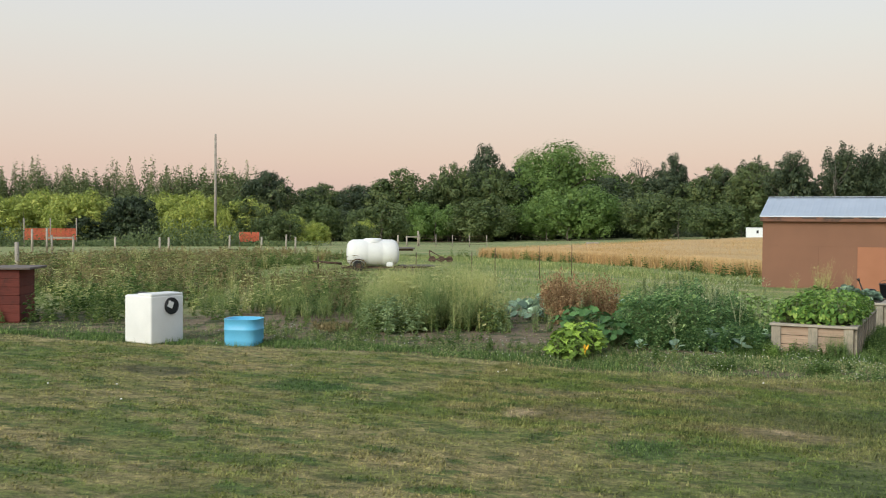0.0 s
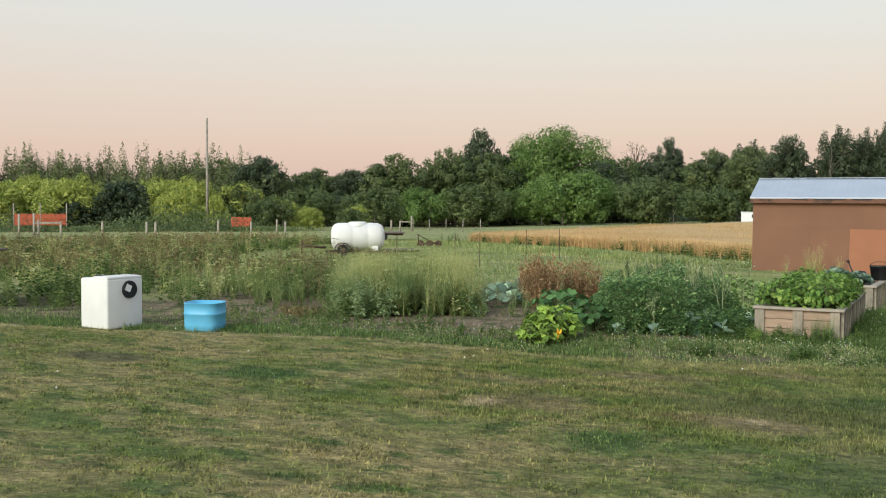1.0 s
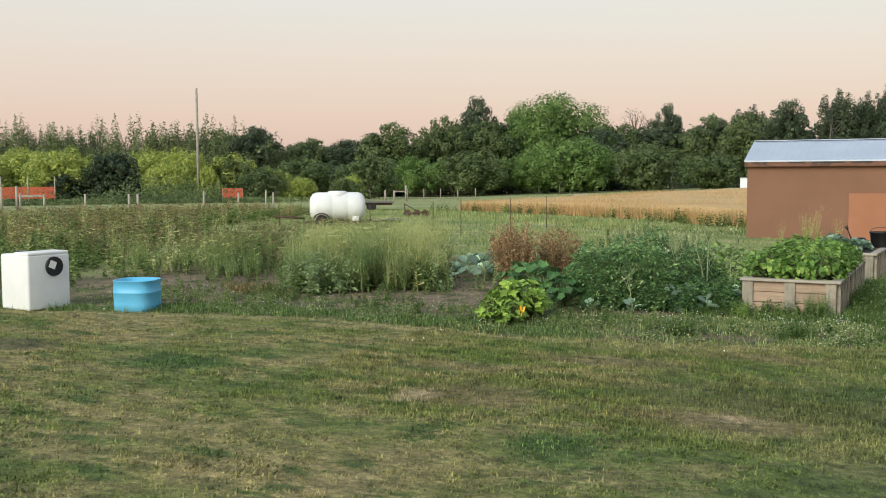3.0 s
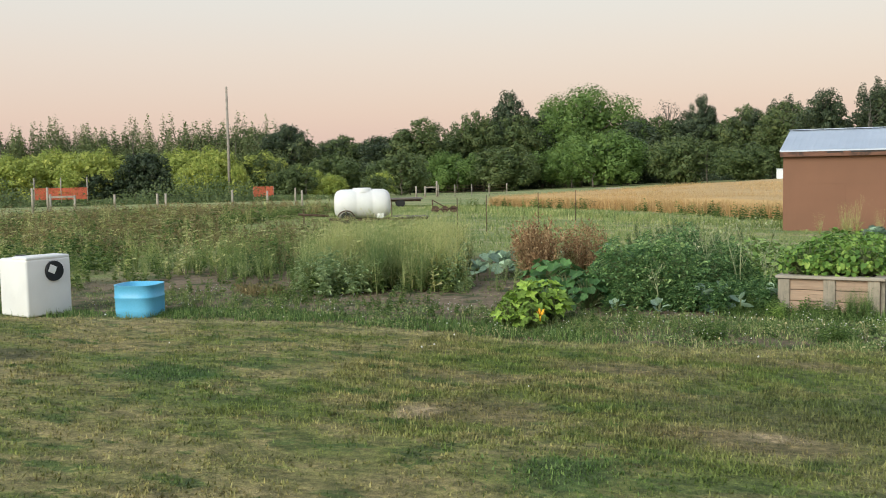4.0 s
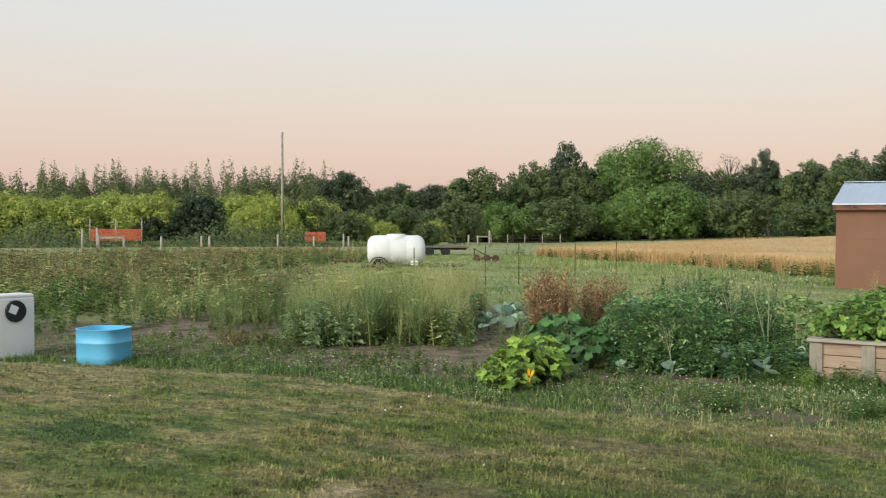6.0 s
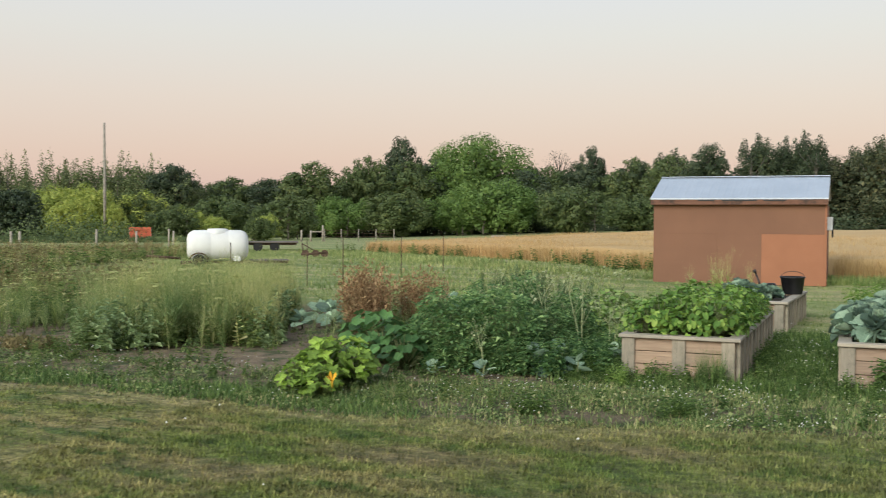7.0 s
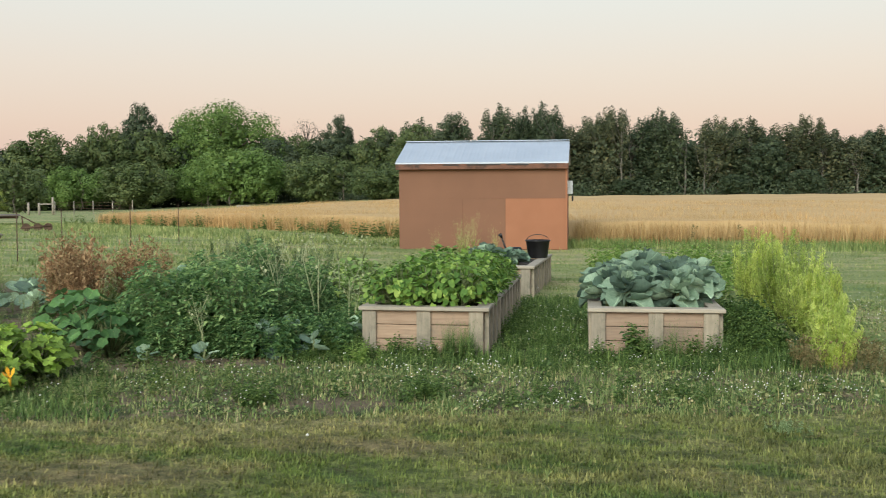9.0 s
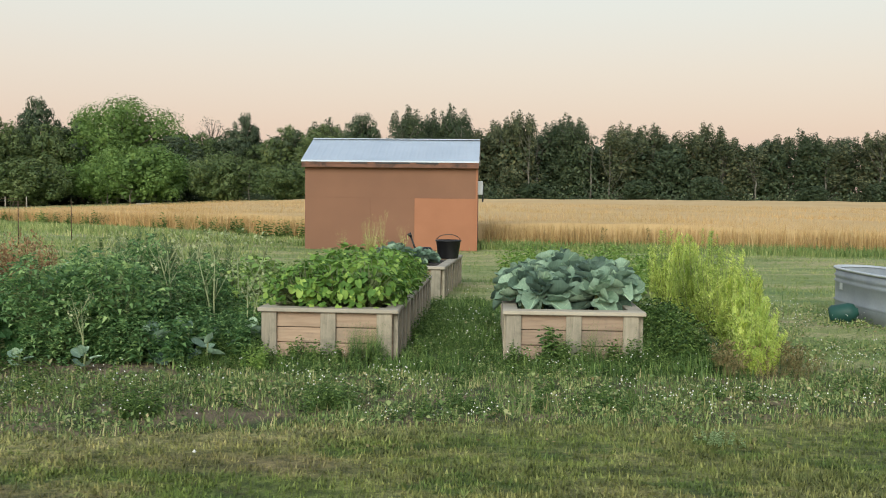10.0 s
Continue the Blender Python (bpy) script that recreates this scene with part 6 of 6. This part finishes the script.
HEAD = ([(0.5, 0, 0), (0, 0.5, 0), (-0.5, 0, 0), (0, -0.5, 0), (0, 0, 0.6), (0, 0, -0.35)],
        [(0, 1, 4), (1, 2, 4), (2, 3, 4), (3, 0, 4), (1, 0, 5), (2, 1, 5), (3, 2, 5), (0, 3, 5)])
P = scattered(19000, -9, 8.5, -3.0, 5.5, lambda x, y: off_beds(x, y) * (y > verge_line(x) - 0.1) * (x < 3.5 + 0.5 * (y + 9)) * np.clip(3.4 * patchy(x, y, 1.6, 0.3) * patchy(x, y, 4.7, 1.1) - 0.8, 0.04, 1) * np.where(x < -0.6, 0.45 * (y < -0.7), 1) * np.where(y > 0.5, 0.5, 1))
n = len(P)
P[:, 2] += rng.uniform(0.07, 0.15, n)
V, F = spread(*HEAD, turns(rng.uniform(0, 6.28, n), 0 * P[:, 0], rng.uniform(0.007, 0.016, n)), P)
solid("clover_heads", arrays_mesh("clover_heads", V, F, M_PETAL), M_PETAL, "small white clover heads", "clover", kind="stuff")
P = scattered(26, -8, 6, -8.5, -3.2, lambda x, y: wedge(x, y) * 0.6)
P = np.concatenate([P, [[-1.1, -5.5, 0.0]]])
P[:, 2] += 0.045
n = len(P)
V, F = spread(*HEAD, turns(rng.uniform(0, 6.28, n), 0 * P[:, 0], rng.uniform(0.016, 0.028, n)), P)
solid("lawn_flowers", arrays_mesh("lawn_flowers", V, F, M_PETAL), M_PETAL, "single white flower heads in the lawn", "flowers", kind="stuff")

# ---- burning bush beside the cabbage bed ----


def feather_bush(name, label, seed, height, radius, n, m, group, tone=M_KOCHIA):
    """Upright feathery shrub: many ascending stems with fine narrow leaves."""
    rr = np.random.default_rng(seed)
    e = thing(name, label, "bush", m, group)
    bm = bmesh.new()
    P = []
    for s in range(n):
        a, lean_r = rr.uniform(0, 6.28), radius * math.sqrt(rr.random())
        h = height * rr.uniform(0.4, 1.06) * (1 - 0.3 * (lean_r / radius) ** 2)
        top = np.array([lean_r * math.cos(a), lean_r * math.sin(a), h])
        mid = np.array([top[0] * 0.7, top[1] * 0.7, h * 0.45])
        tube([(0.05 * math.cos(a), 0.05 * math.sin(a), 0), tuple(mid), tuple(top)], [0.007, 0.005, 0.002], 3, bm)
        t = rr.uniform(0.10, 1.0, 260)[:, None] ** 0.8
        line = np.where(t < 0.5, mid * t * 2, mid + (top - mid) * (t - 0.5) * 2)
        P.append(line + rr.normal(0, 1, (260, 3)) * (1, 1, 1.6) * (0.036 - 0.028 * t))
    part("stem", bm, M_STEM, e, kind="stuff")
    P = np.concatenate(P)
    k = len(P)
    D = P * (1.2, 1.2, 0) + rr.normal(0, 0.25, (k, 3)) + (0, -0.25, 0.55)
    V, F = spread(*LEAF3, facing(D, rr.uniform(0.024, 0.05, k), rr.normal(0, 0.4, k), 0.4), P)
    part("foliage", arrays_mesh("foliage", V, F, tone), tone, e, kind="stuff")
    return e


fb = [feather_bush("feathery_bush", "feathery yellow-green bush beside the raised bed", 100 + v, 0.50 + 0.45 * v, 0.24 + 0.06 * v, 80, pose(4.34 + 0.14 * v, -0.35 + 1.5 * v, 0), "feathery bushes") for v in range(2)]
for k, (xx, yy, s) in enumerate([(4.42, 0.2, 1.3), (4.5, 1.9, 1.12), (4.46, 0.7, 1.6), (4.46, 2.6, 1.16), (4.4, 3.2, 2.0), (4.32, 3.9, 1.1)]):
    copy_thing(fb[k % 2], pose(xx, yy, 0, 0, 0, k * 83) @ Matrix.Diagonal((1, 1, s, 1)))

fern = feather_bush("asparagus_plant", "tall dark green asparagus gone to fern", 110, 1.15, 0.36, 46, pose(-1.85, 2.6, 0), "asparagus", M_FERN)
for k, (xx, yy, s) in enumerate([(-1.5, 2.4, 0.95), (-2.15, 3.1, 0.92), (-1.2, 2.9, 0.85), (-3.0, 4.2, 0.8)]):
    copy_thing(fern, pose(xx, yy, 0, 0, 0, k * 83) @ Matrix.Diagonal((1, 1, s, 1)))

P = np.concatenate([scattered(60, 3.95, 4.7, -0.85, -0.3), scattered(14, 4.5, 4.8, -0.5, 0.2)])
weed_stand("dead_base_weeds", P, 0.2, "dock", M_RUST, "dead brown weeds at the foot of the feathery bushes", 0.5, seeds=(4, 5))
P = np.concatenate([scattered(45, -9.75, -8.75, -4.05, -3.85), scattered(45, -8.15, -7.4, -3.55, -3.4)])
weed_stand("foot_grass", P, 0.085, "grass", M_MEADOW, "grass left uncut round the tank and the tub", 0.5, seeds=(7, 9))

P = scattered(150, 3.55, 4.05, -0.2, 2.4)
weed_stand("bedside_weeds", P, 0.34, "leafy", M_LUSH, "dark green weeds between the bed and the bushes", 0.5, seeds=(1, 2, 3))
for at, size, count, tone, words in (((-0.25, -2.45), 0.17, 26, M_LUSH, "small bushy green weed clump in the verge"), ((0.95, -2.0), 0.22, 34, M_LUSH, "spreading dark green weed clump in the verge"),
                                     ((2.62, -0.1), 0.07, 9, M_LUSH, "green weed growing up against the bed's boards"), ((1.9, -1.9), 0.3, 40, M_LUSH, "dark green clover clump in the verge"), ((2.9, -1.75), 0.3, 40, M_LUSH, "dark green clover clump in the verge"),
                                     ((0.1, -0.55), 0.12, 16, M_VINE, "fresh light green weed before the raised bed"), ((3.45, -2.9), 0.13, 18, M_GREYWEED, "low blue-grey weed at the lawn's edge")):
    spot = np.array([at]) + rng.normal(0, size * 0.55, (count, 2))
    P = np.column_stack([spot, ground_height(spot[:, 0], spot[:, 1])])
    weed_stand("weed_clump", P, 0.09 if tone is M_GREYWEED else 0.12 if size == 0.3 else 0.28 if size == 0.07 else 0.17, "leafy", tone, words, 0.4, seeds=(1, 2, 3))

# ---- bucket and watering spout on the far bed ----
bucket = thing("black_bucket", "black plastic bucket on the raised bed's rim", "bucket", pose(1.42, 6.75, 0.458))
part("body", lathe([(0.0, 0.0), (0.15, 0.0), (0.155, 0.01), (0.19, 0.26), (0.205, 0.265), (0.205, 0.285), (0.186, 0.285), (0.145, 0.02), (0.0, 0.02)], 28), M_BLACK, bucket)
part("handle", tube([(0.185 * math.cos(a), 0.03, 0.27 + 0.10 * math.sin(a)) for a in np.linspace(0, math.pi, 11)], [0.006] * 11, 6), M_BLACK, bucket)
can = thing("watering_can", "dark watering can with a long thin spout", "watering can", pose(1.08, 6.7, 0.39))
part("body", lathe([(0.0, 0.0), (0.09, 0.0), (0.1, 0.02), (0.1, 0.2), (0.07, 0.24), (0.0, 0.24)], 20), M_BLACK, can)
part("spout", tube([(-0.09, 0, 0.08), (-0.18, 0, 0.24), (-0.24, 0, 0.4)], [0.02, 0.015, 0.012], 8), M_BLACK, can)
part("rose", tube([(-0.23, 0, 0.39), (-0.27, 0, 0.45)], [0.015, 0.035], 10), M_BLACK, can)

# ---- stock tank and green can ----
pot = thing("green_canister", "dark green plastic canister lying by the tank", "canister", pose(6.23, 3.12, 0.12, 80, 0, 70) @ Matrix.Diagonal((0.88, 0.88, 0.88, 1)))
part("body", lathe([(0.0, -0.17), (0.09, -0.17), (0.125, -0.13), (0.13, 0.08), (0.11, 0.15), (0.055, 0.18), (0.05, 0.2), (0.0, 0.2)], 20), M_PUMP, pot)
part("handle", tube([(0.1, 0, 0.13), (0.17, 0, 0.08), (0.17, 0, -0.02), (0.12, 0, -0.06)], [0.014] * 4, 6), M_PUMP, pot)

# ---- white water tank and blue tub at the lawn's edge ----


def rounded_box(w, d, h, r, z0=0.0):
    bm = bmesh.new()
    vs = bmesh.ops.create_cube(bm, size=1.0)["verts"]
    for v in vs:
        v.co = Vector((v.co.x * w, v.co.y * d, z0 + (v.co.z + 0.5) * h))
    bmesh.ops.bevel(bm, geom=bm.edges[:], offset=r, segments=4, affect="EDGES", profile=0.5)
    for f in bm.faces:
        f.smooth = True
    return bm


wt = thing("white_water_tank", "square white plastic water tank with a black round lid", "water tank", pose(-9.2, -3.5, 0.0, 0, 0, 81) @ Matrix.Diagonal((1.02, 1.02, 1.05, 1)))
part("body", rounded_box(0.66, 0.64, 0.74, 0.035), M_POLY, wt)
bm = rounded_box(0.64, 0.34, 0.05, 0.02, 0.72)
bmesh.ops.translate(bm, vec=(0, -0.145, 0), verts=bm.verts[:])
part("top_block", bm, M_POLY, wt)
WT_FACE = -0.32
lid = part("lid", tube([(0.07, WT_FACE + 0.01, 0.57), (0.07, WT_FACE - 0.035, 0.57)], [0.134, 0.126], 28), M_BLACK, wt, "round black screw lid")
lid_label = part("lid_label", one_box(-0.052, 0.052, WT_FACE - 0.041, WT_FACE - 0.036, -0.05, 0.05, 0.002), M_POLY, lid, "square white paper label")
lid_label.matrix_basis = pose(0.03, 0, 0.595, 0, 24, 0)
part("filler_cap", tube([(-0.1, 0.16, 0.73), (-0.1, 0.16, 0.77)], [0.08, 0.075], 16), M_BLACK, wt)
part("moulded_mark", one_box(0.0, 0.14, WT_FACE - 0.004, WT_FACE + 0.004, 0.69, 0.697, 0.001), M_GALV, wt)



def squared_lathe(profile, seg=48, corner=3.4, stretch=(1, 1)):
    """Like lathe, but of a rounded-square or oblong plan."""
    bm = bmesh.new()
    rings = []
    for rr_, zz in profile:
        ring = []
        for k in range(seg):
            a = 2 * math.pi * k / seg
            q = rr_ / (abs(math.cos(a)) ** corner + abs(math.sin(a)) ** corner) ** (1 / corner)
            ring.append(bm.verts.new((q * stretch[0] * math.cos(a), q * stretch[1] * math.sin(a), zz)))
        rings.append(ring)
    for p, q in zip(rings, rings[1:]):
        for k in range(seg):
            bm.faces.new((p[k], p[(k + 1) % seg], q[(k + 1) % seg], q[k])).smooth = True
    return bm


tub = thing("blue_tub", "cut-down blue plastic drum used as a tub", "tub", pose(-7.71, -3.09, -0.02, 0, 0, 18) @ Matrix.Diagonal((1.1, 1.1, 1, 1)))
part("body", squared_lathe([(0.0, 0.0), (0.235, 0.0), (0.256, 0.02), (0.259, 0.12), (0.261, 0.262), (0.267, 0.27), (0.267, 0.285), (0.261, 0.293), (0.261, 0.432), (0.266, 0.436), (0.265, 0.444), (0.252, 0.442), (0.245, 0.04), (0.0, 0.03)]), M_BLUE, tub)

# ---- stock tank at the end of the feathery bushes ----
tank = thing("stock_tank", "oblong galvanised steel stock tank standing in the grass", "water tank", pose(6.81, 3.37, 0, 0, 0, 4))
wall_line = [(0.0, 0.012), (0.33, 0.012), (0.345, 0.02), (0.345, 0.17)]
for z in (0.19, 0.43, 0.50):
    wall_line += [(0.345, z - 0.018), (0.356, z), (0.345, z + 0.018)]
wall_line += [(0.345, 0.585), (0.332, 0.585), (0.332, 0.03), (0.0, 0.03)]
part("wall", squared_lathe(wall_line, 72, 2.9, (1, 3.0)), M_GALV, tank)
part("rim", squared_lathe([(0.326, 0.585), (0.360, 0.577), (0.364, 0.594), (0.352, 0.607), (0.330, 0.604), (0.326, 0.585)], 72, 2.9, (1, 3.0)), M_RIM, tank, "bright rolled steel rim")
part("drain_plug", tube([(-0.34, 0.3, 0.09), (-0.385, 0.3, 0.09)], [0.03, 0.03], 10), M_RIM, tank)
part("maker_plate", one_box(-0.349, -0.343, 0.42, 0.50, 0.34, 0.42, 0.001), M_RIM, tank, "small pale plate on the side")

# ---- red hutch ----
hutch = thing("red_wooden_hutch", "dark red painted plank box with a brown lid", "wooden box", pose(-13.35, -2.5, 0, 0, 0, 30))
for k in range(6):
    part("plank", one_box(-1.2, 0.0, 0.0, 0.025, 0.03 + k * 0.165, 0.19 + k * 0.165, 0.004), M_REDWOOD, hutch)
    part("plank", one_box(-0.025, 0.0, 0.027, 0.9, 0.03 + k * 0.165, 0.19 + k * 0.165, 0.004), M_REDWOOD, hutch)
part("body", one_box(-1.18, -0.027, 0.027, 0.88, 0.0, 1.0), M_REDWOOD, hutch)
part("lid", one_box(-1.3, 0.22, -0.08, 0.98, 1.02, 1.06, 0.006), M_DECK, hutch, "weathered brown lid board")

# ---- poly tank on a low trailer ----
tr = thing("tank_trailer", "low steel trailer carrying a white poly tank", "trailer", pose(-17.35, 18.1, 0, 0, 0, 36))
part("frame", box(box(box(bmesh.new(), -1.2, 2.3, -0.42, -0.34, 0.10, 0.17), -1.2, 2.3, 0.34, 0.42, 0.10, 0.17), -1.2, -1.12, -0.42, 0.42, 0.095, 0.165), M_STEEL, tr)
part("deck", one_box(1.05, 2.35, -0.5, 0.5, 0.174, 0.21, 0.004), M_DECK, tr, "short plank deck behind the tank")
part("tongue", tube([(-1.2, 0.0, 0.27), (-2.3, 0.0, 0.36)], [0.05, 0.04], 6), M_STEEL, tr)
part("jack", tube([(-2.1, 0.05, 0.0), (-2.1, 0.05, 0.55)], [0.03, 0.03], 8), M_STEEL, tr)
for sx, sy in ((-0.62, -0.6), (-0.62, 0.6)):
    w = part("wheel", tube([(sx, sy - 0.08, 0.21), (sx, sy + 0.08, 0.21)], [0.21, 0.21], 20), M_TYRE, tr)
    part("rim", tube([(sx, sy - 0.09, 0.21), (sx, sy + 0.09, 0.21)], [0.1, 0.1], 14), M_STEEL, w)
part("fender", tube([(-0.62 + 0.3 * math.cos(a), -0.6, 0.21 + 0.25 * math.sin(a)) for a in np.linspace(0.2, 2.9, 9)], [0.025] * 9, 5), M_STEEL, tr)
pt = thing("poly_tank", "white ribbed plastic leg tank on a low trailer", "water tank", pose(-17.35, 18.1, 0.17, 0, 0, 36))
bm = bmesh.new()
rings = []
for px, rr_ in ((-1.0, 0.0), (-1.0, 0.24), (-0.97, 0.36), (-0.89, 0.46), (-0.76, 0.515), (-0.27, 0.52), (-0.23, 0.508), (-0.19, 0.52), (0.3, 0.52), (0.34, 0.508), (0.38, 0.52), (0.76, 0.515), (0.89, 0.46), (0.97, 0.36), (1.0, 0.24), (1.0, 0.0)):
    rings.append([bm.verts.new((px, rr_ * math.cos(a), 0.52 + rr_ * math.sin(a))) for a in (2 * math.pi * q / 28 for q in range(28))])
for p, q in zip(rings, rings[1:]):
    for s in range(28):
        bm.faces.new((p[s], p[(s + 1) % 28], q[(s + 1) % 28], q[s])).smooth = True
bmesh.ops.remove_doubles(bm, verts=bm.verts[:], dist=1e-4)
part("body", bm, M_POLY, pt)
part("hatch_dome", lathe([(0.36, 0.92), (0.34, 1.06), (0.28, 1.085), (0.0, 1.09)], 24), M_POLY, pt)
for px in (-0.6, 0.62):
    part("leg", one_box(px - 0.12, px + 0.12, -0.42, 0.42, 0.0, 0.16, 0.02), M_POLY, pt)

# ---- flat trailer, harrow and gate further back ----
ft = thing("flatbed_trailer", "dark flatbed farm trailer parked on grass", "trailer", pose(-29.0, 40.5, float(ground_height(-29.0, 40.5)), 0, 0, 32))
part("deck", one_box(-1.7, 1.7, -0.85, 0.85, 0.48, 0.56, 0.01), M_DECK, ft)
part("frame", box(box(bmesh.new(), -1.6, 1.6, -0.6, -0.5, 0.36, 0.48), -1.6, 1.6, 0.5, 0.6, 0.36, 0.48), M_STEEL, ft)
for sx, sy in ((-0.6, -0.72), (-0.6, 0.72), (0.35, -0.72), (0.35, 0.72)):
    part("wheel", tube([(sx, sy - 0.09, 0.27), (sx, sy + 0.09, 0.27)], [0.27, 0.27], 18), M_TYRE, ft)
pl = thing("old_plough", "rusty drawn plough standing in the grass", "plough", pose(-20.0, 29.5, float(ground_height(-20.0, 29.5)), 0, 0, 25))
part("beam", tube([(-0.55, 0, 0.12), (0.6, 0, 0.2)], [0.05, 0.05], 6), M_STEEL, pl)
part("mast", tube([(-0.45, 0, 0.1), (-0.5, 0, 0.62)], [0.03, 0.03], 6), M_STEEL, pl)
part("brace", tube([(-0.5, 0, 0.6), (0.2, 0.05, 0.2)], [0.025, 0.025], 6), M_STEEL, pl)
for px in (-0.35, 0.1, 0.5):
    part("disc", tube([(px, -0.03, 0.15), (px, 0.03, 0.15)], [0.17, 0.17], 16), M_STEEL, pl)
gate = thing("fence_gate", "grey timber gate posts with a cross rail", "gate", pose(-52.0, 87.4, float(ground_height(-52.0, 87.4)), 0, 0, 30))
for px, hh in ((-1.15, 1.25), (-0.15, 1.2), (1.15, 1.75)):
    part("post", tube([(px, 0, -0.1), (px, 0, hh)], [0.11, 0.10], 7), M_GREYWOOD, gate)
part("rail", one_box(-0.15, 1.15, -0.04, 0.04, 1.0, 1.14, 0.005), M_GREYWOOD, gate)
wf = thing("wire_fence", "old wire fence on thin posts beside the gate", "fence", pose(-50.8, 88.0, 0, 0, 0, 0))
ends = [(9.0 * k / 4, -1.6 * k / 4) for k in range(5)]
foot = [float(ground_height(-50.8 + px, 88.0 + py)) for px, py in ends]
for (px, py), g in zip(ends, foot):
    part("post", tube([(px, py, g - 0.1), (px, py, g + 1.35)], [0.05, 0.045], 6), M_GREYWOOD, wf)
for h in (0.3, 0.6, 0.9, 1.2):
    part("wire", tube([(px, py, g + h - 0.03 * (k % 2)) for k, ((px, py), g) in enumerate(zip(ends, foot))], [0.016] * 5, 4), M_STEEL, wf)
lp = thing("lumber_pile", "small pile of pale boards at the grain's edge", "lumber", pose(-22.6, 63.4, float(ground_height(-22.6, 63.4)), 0, 0, 20))
for k in range(4):
    part("board", one_box(-0.9 + 0.1 * k, 0.9 - 0.15 * k, -0.2 + 0.1 * k, -0.1 + 0.1 * k, 0.02 + 0.16 * k, 0.17 + 0.16 * k, 0.005), M_GREYWOOD, lp)

# ---- white cabin far behind the field ----
cb = thing("white_cabin", "small white cabin trailer far beyond the grain field", "cabin", pose(-16.6, 107.0, float(ground_height(-16.6, 107.0)), 0, 0, 0))
part("wall", one_box(-1.1, 1.5, 0, 2.0, 0.0, 1.45, 0.02), M_WHITE, cb)
part("roof", one_box(-1.16, 1.56, -0.06, 2.06, 1.455, 1.52, 0.02), M_WHITE, cb)
part("window", one_box(0.1, 0.35, -0.012, 0.003, 0.85, 1.2, 0.003), M_GLASS, cb)

# ---- fences on the far left: posts, pen rails, orange netting ----
fp = solid("fence_post", tube([(0, 0, -0.1), (0.01, 0, 0.55), (0.0, 0.01, 1.15)], [0.075, 0.072, 0.065], 7), M_GREYWOOD, "weathered grey round fence post", "fence post", pose(-40.8, 32.9, float(ground_height(-40.8, 32.9))), "fence posts")
for xx, yy, s in ((-47.5, 36.2, 1.0), (-40.6, 39.6, 1.1), (-41.8, 44.9, 1.0), (-44.9, 52.6, 1.15), (-39.2, 45.4, 1.0), (-39.4, 32.1, 1.0), (-52.0, 35.0, 1.1), (-23.8, 6.8, 1.05)):
    copy_thing(fp, pose(xx, yy, float(ground_height(xx, yy)), 0, 0, xx * 10) @ Matrix.Diagonal((1, 1, s, 1)))
pen = thing("wooden_pen", "low pen of grey posts with a top rail", "pen", pose(-55.2, 38.8, float(ground_height(-55.2, 38.8)), 0, 0, 45))
for px, hh in ((-1.9, 1.7), (-0.9, 1.75), (0.9, 1.15)):
    part("post", tube([(px, 0, -0.1), (px, 0, hh)], [0.09, 0.08], 7), M_GREYWOOD, pen)
part("rail", one_box(-0.9, 0.9, -0.05, 0.05, 0.98, 1.12, 0.005), M_GREYWOOD, pen)


def net_panel(w, h, cell=0.12):
    """Plastic netting: crossing bands with open cells, sagging a little."""
    bm = bmesh.new()
    for k in range(int(w / cell) + 1):
        box(bm, k * cell, k * cell + 0.055, -0.006, 0.006, 0.02 * math.sin(k), h)
    for k in range(int(h / cell) + 1):
        box(bm, 0, w, -0.008, 0.008, k * cell, k * cell + 0.07)
    return bm


on = thing("orange_net_fence", "bright orange plastic snow fence netting", "net fence", pose(-80.9, 58.8, float(ground_height(-79, 61)) + 0.7, 0, 0, 48), "orange nets")
part("netting", net_panel(5.0, 1.1), M_ORANGE, on)
for px in (0.0, 2.5, 5.0):
    part("stake", tube([(px, 0.03, -0.8), (px, 0.03, 2.2)], [0.06, 0.06], 6), M_GREYWOOD, on)
on2 = thing("orange_net_fence", "short orange net fence before the bushes", "net fence", pose(-65.2, 73.5, float(ground_height(-64.5, 74)) + 0.5, 0, 0, 38), "orange nets")
part("netting", net_panel(2.1, 1.0), M_ORANGE, on2)
for px in (0.0, 2.1):
    part("stake", tube([(px, 0.03, -0.6), (px, 0.03, 1.05)], [0.03, 0.03], 6), M_GREYWOOD, on2)

# ---- thin steel stakes of an old wire fence behind the garden ----
stake = solid("fence_stake", tube([(0, 0, -0.2), (0.01, 0, 1.1)], [0.014, 0.012], 5), M_STEEL, "thin dark steel stake of a wire fence", "fence stake", pose(-10.0, 11.0, 0), "fence stakes")
for xx, yy in ((-10.3, 13.5), (-9.8, 16.2), (-9.6, 19.0), (-10.6, 8.6)):
    copy_thing(stake, pose(xx, yy, 0, 0, 0, xx * 40))
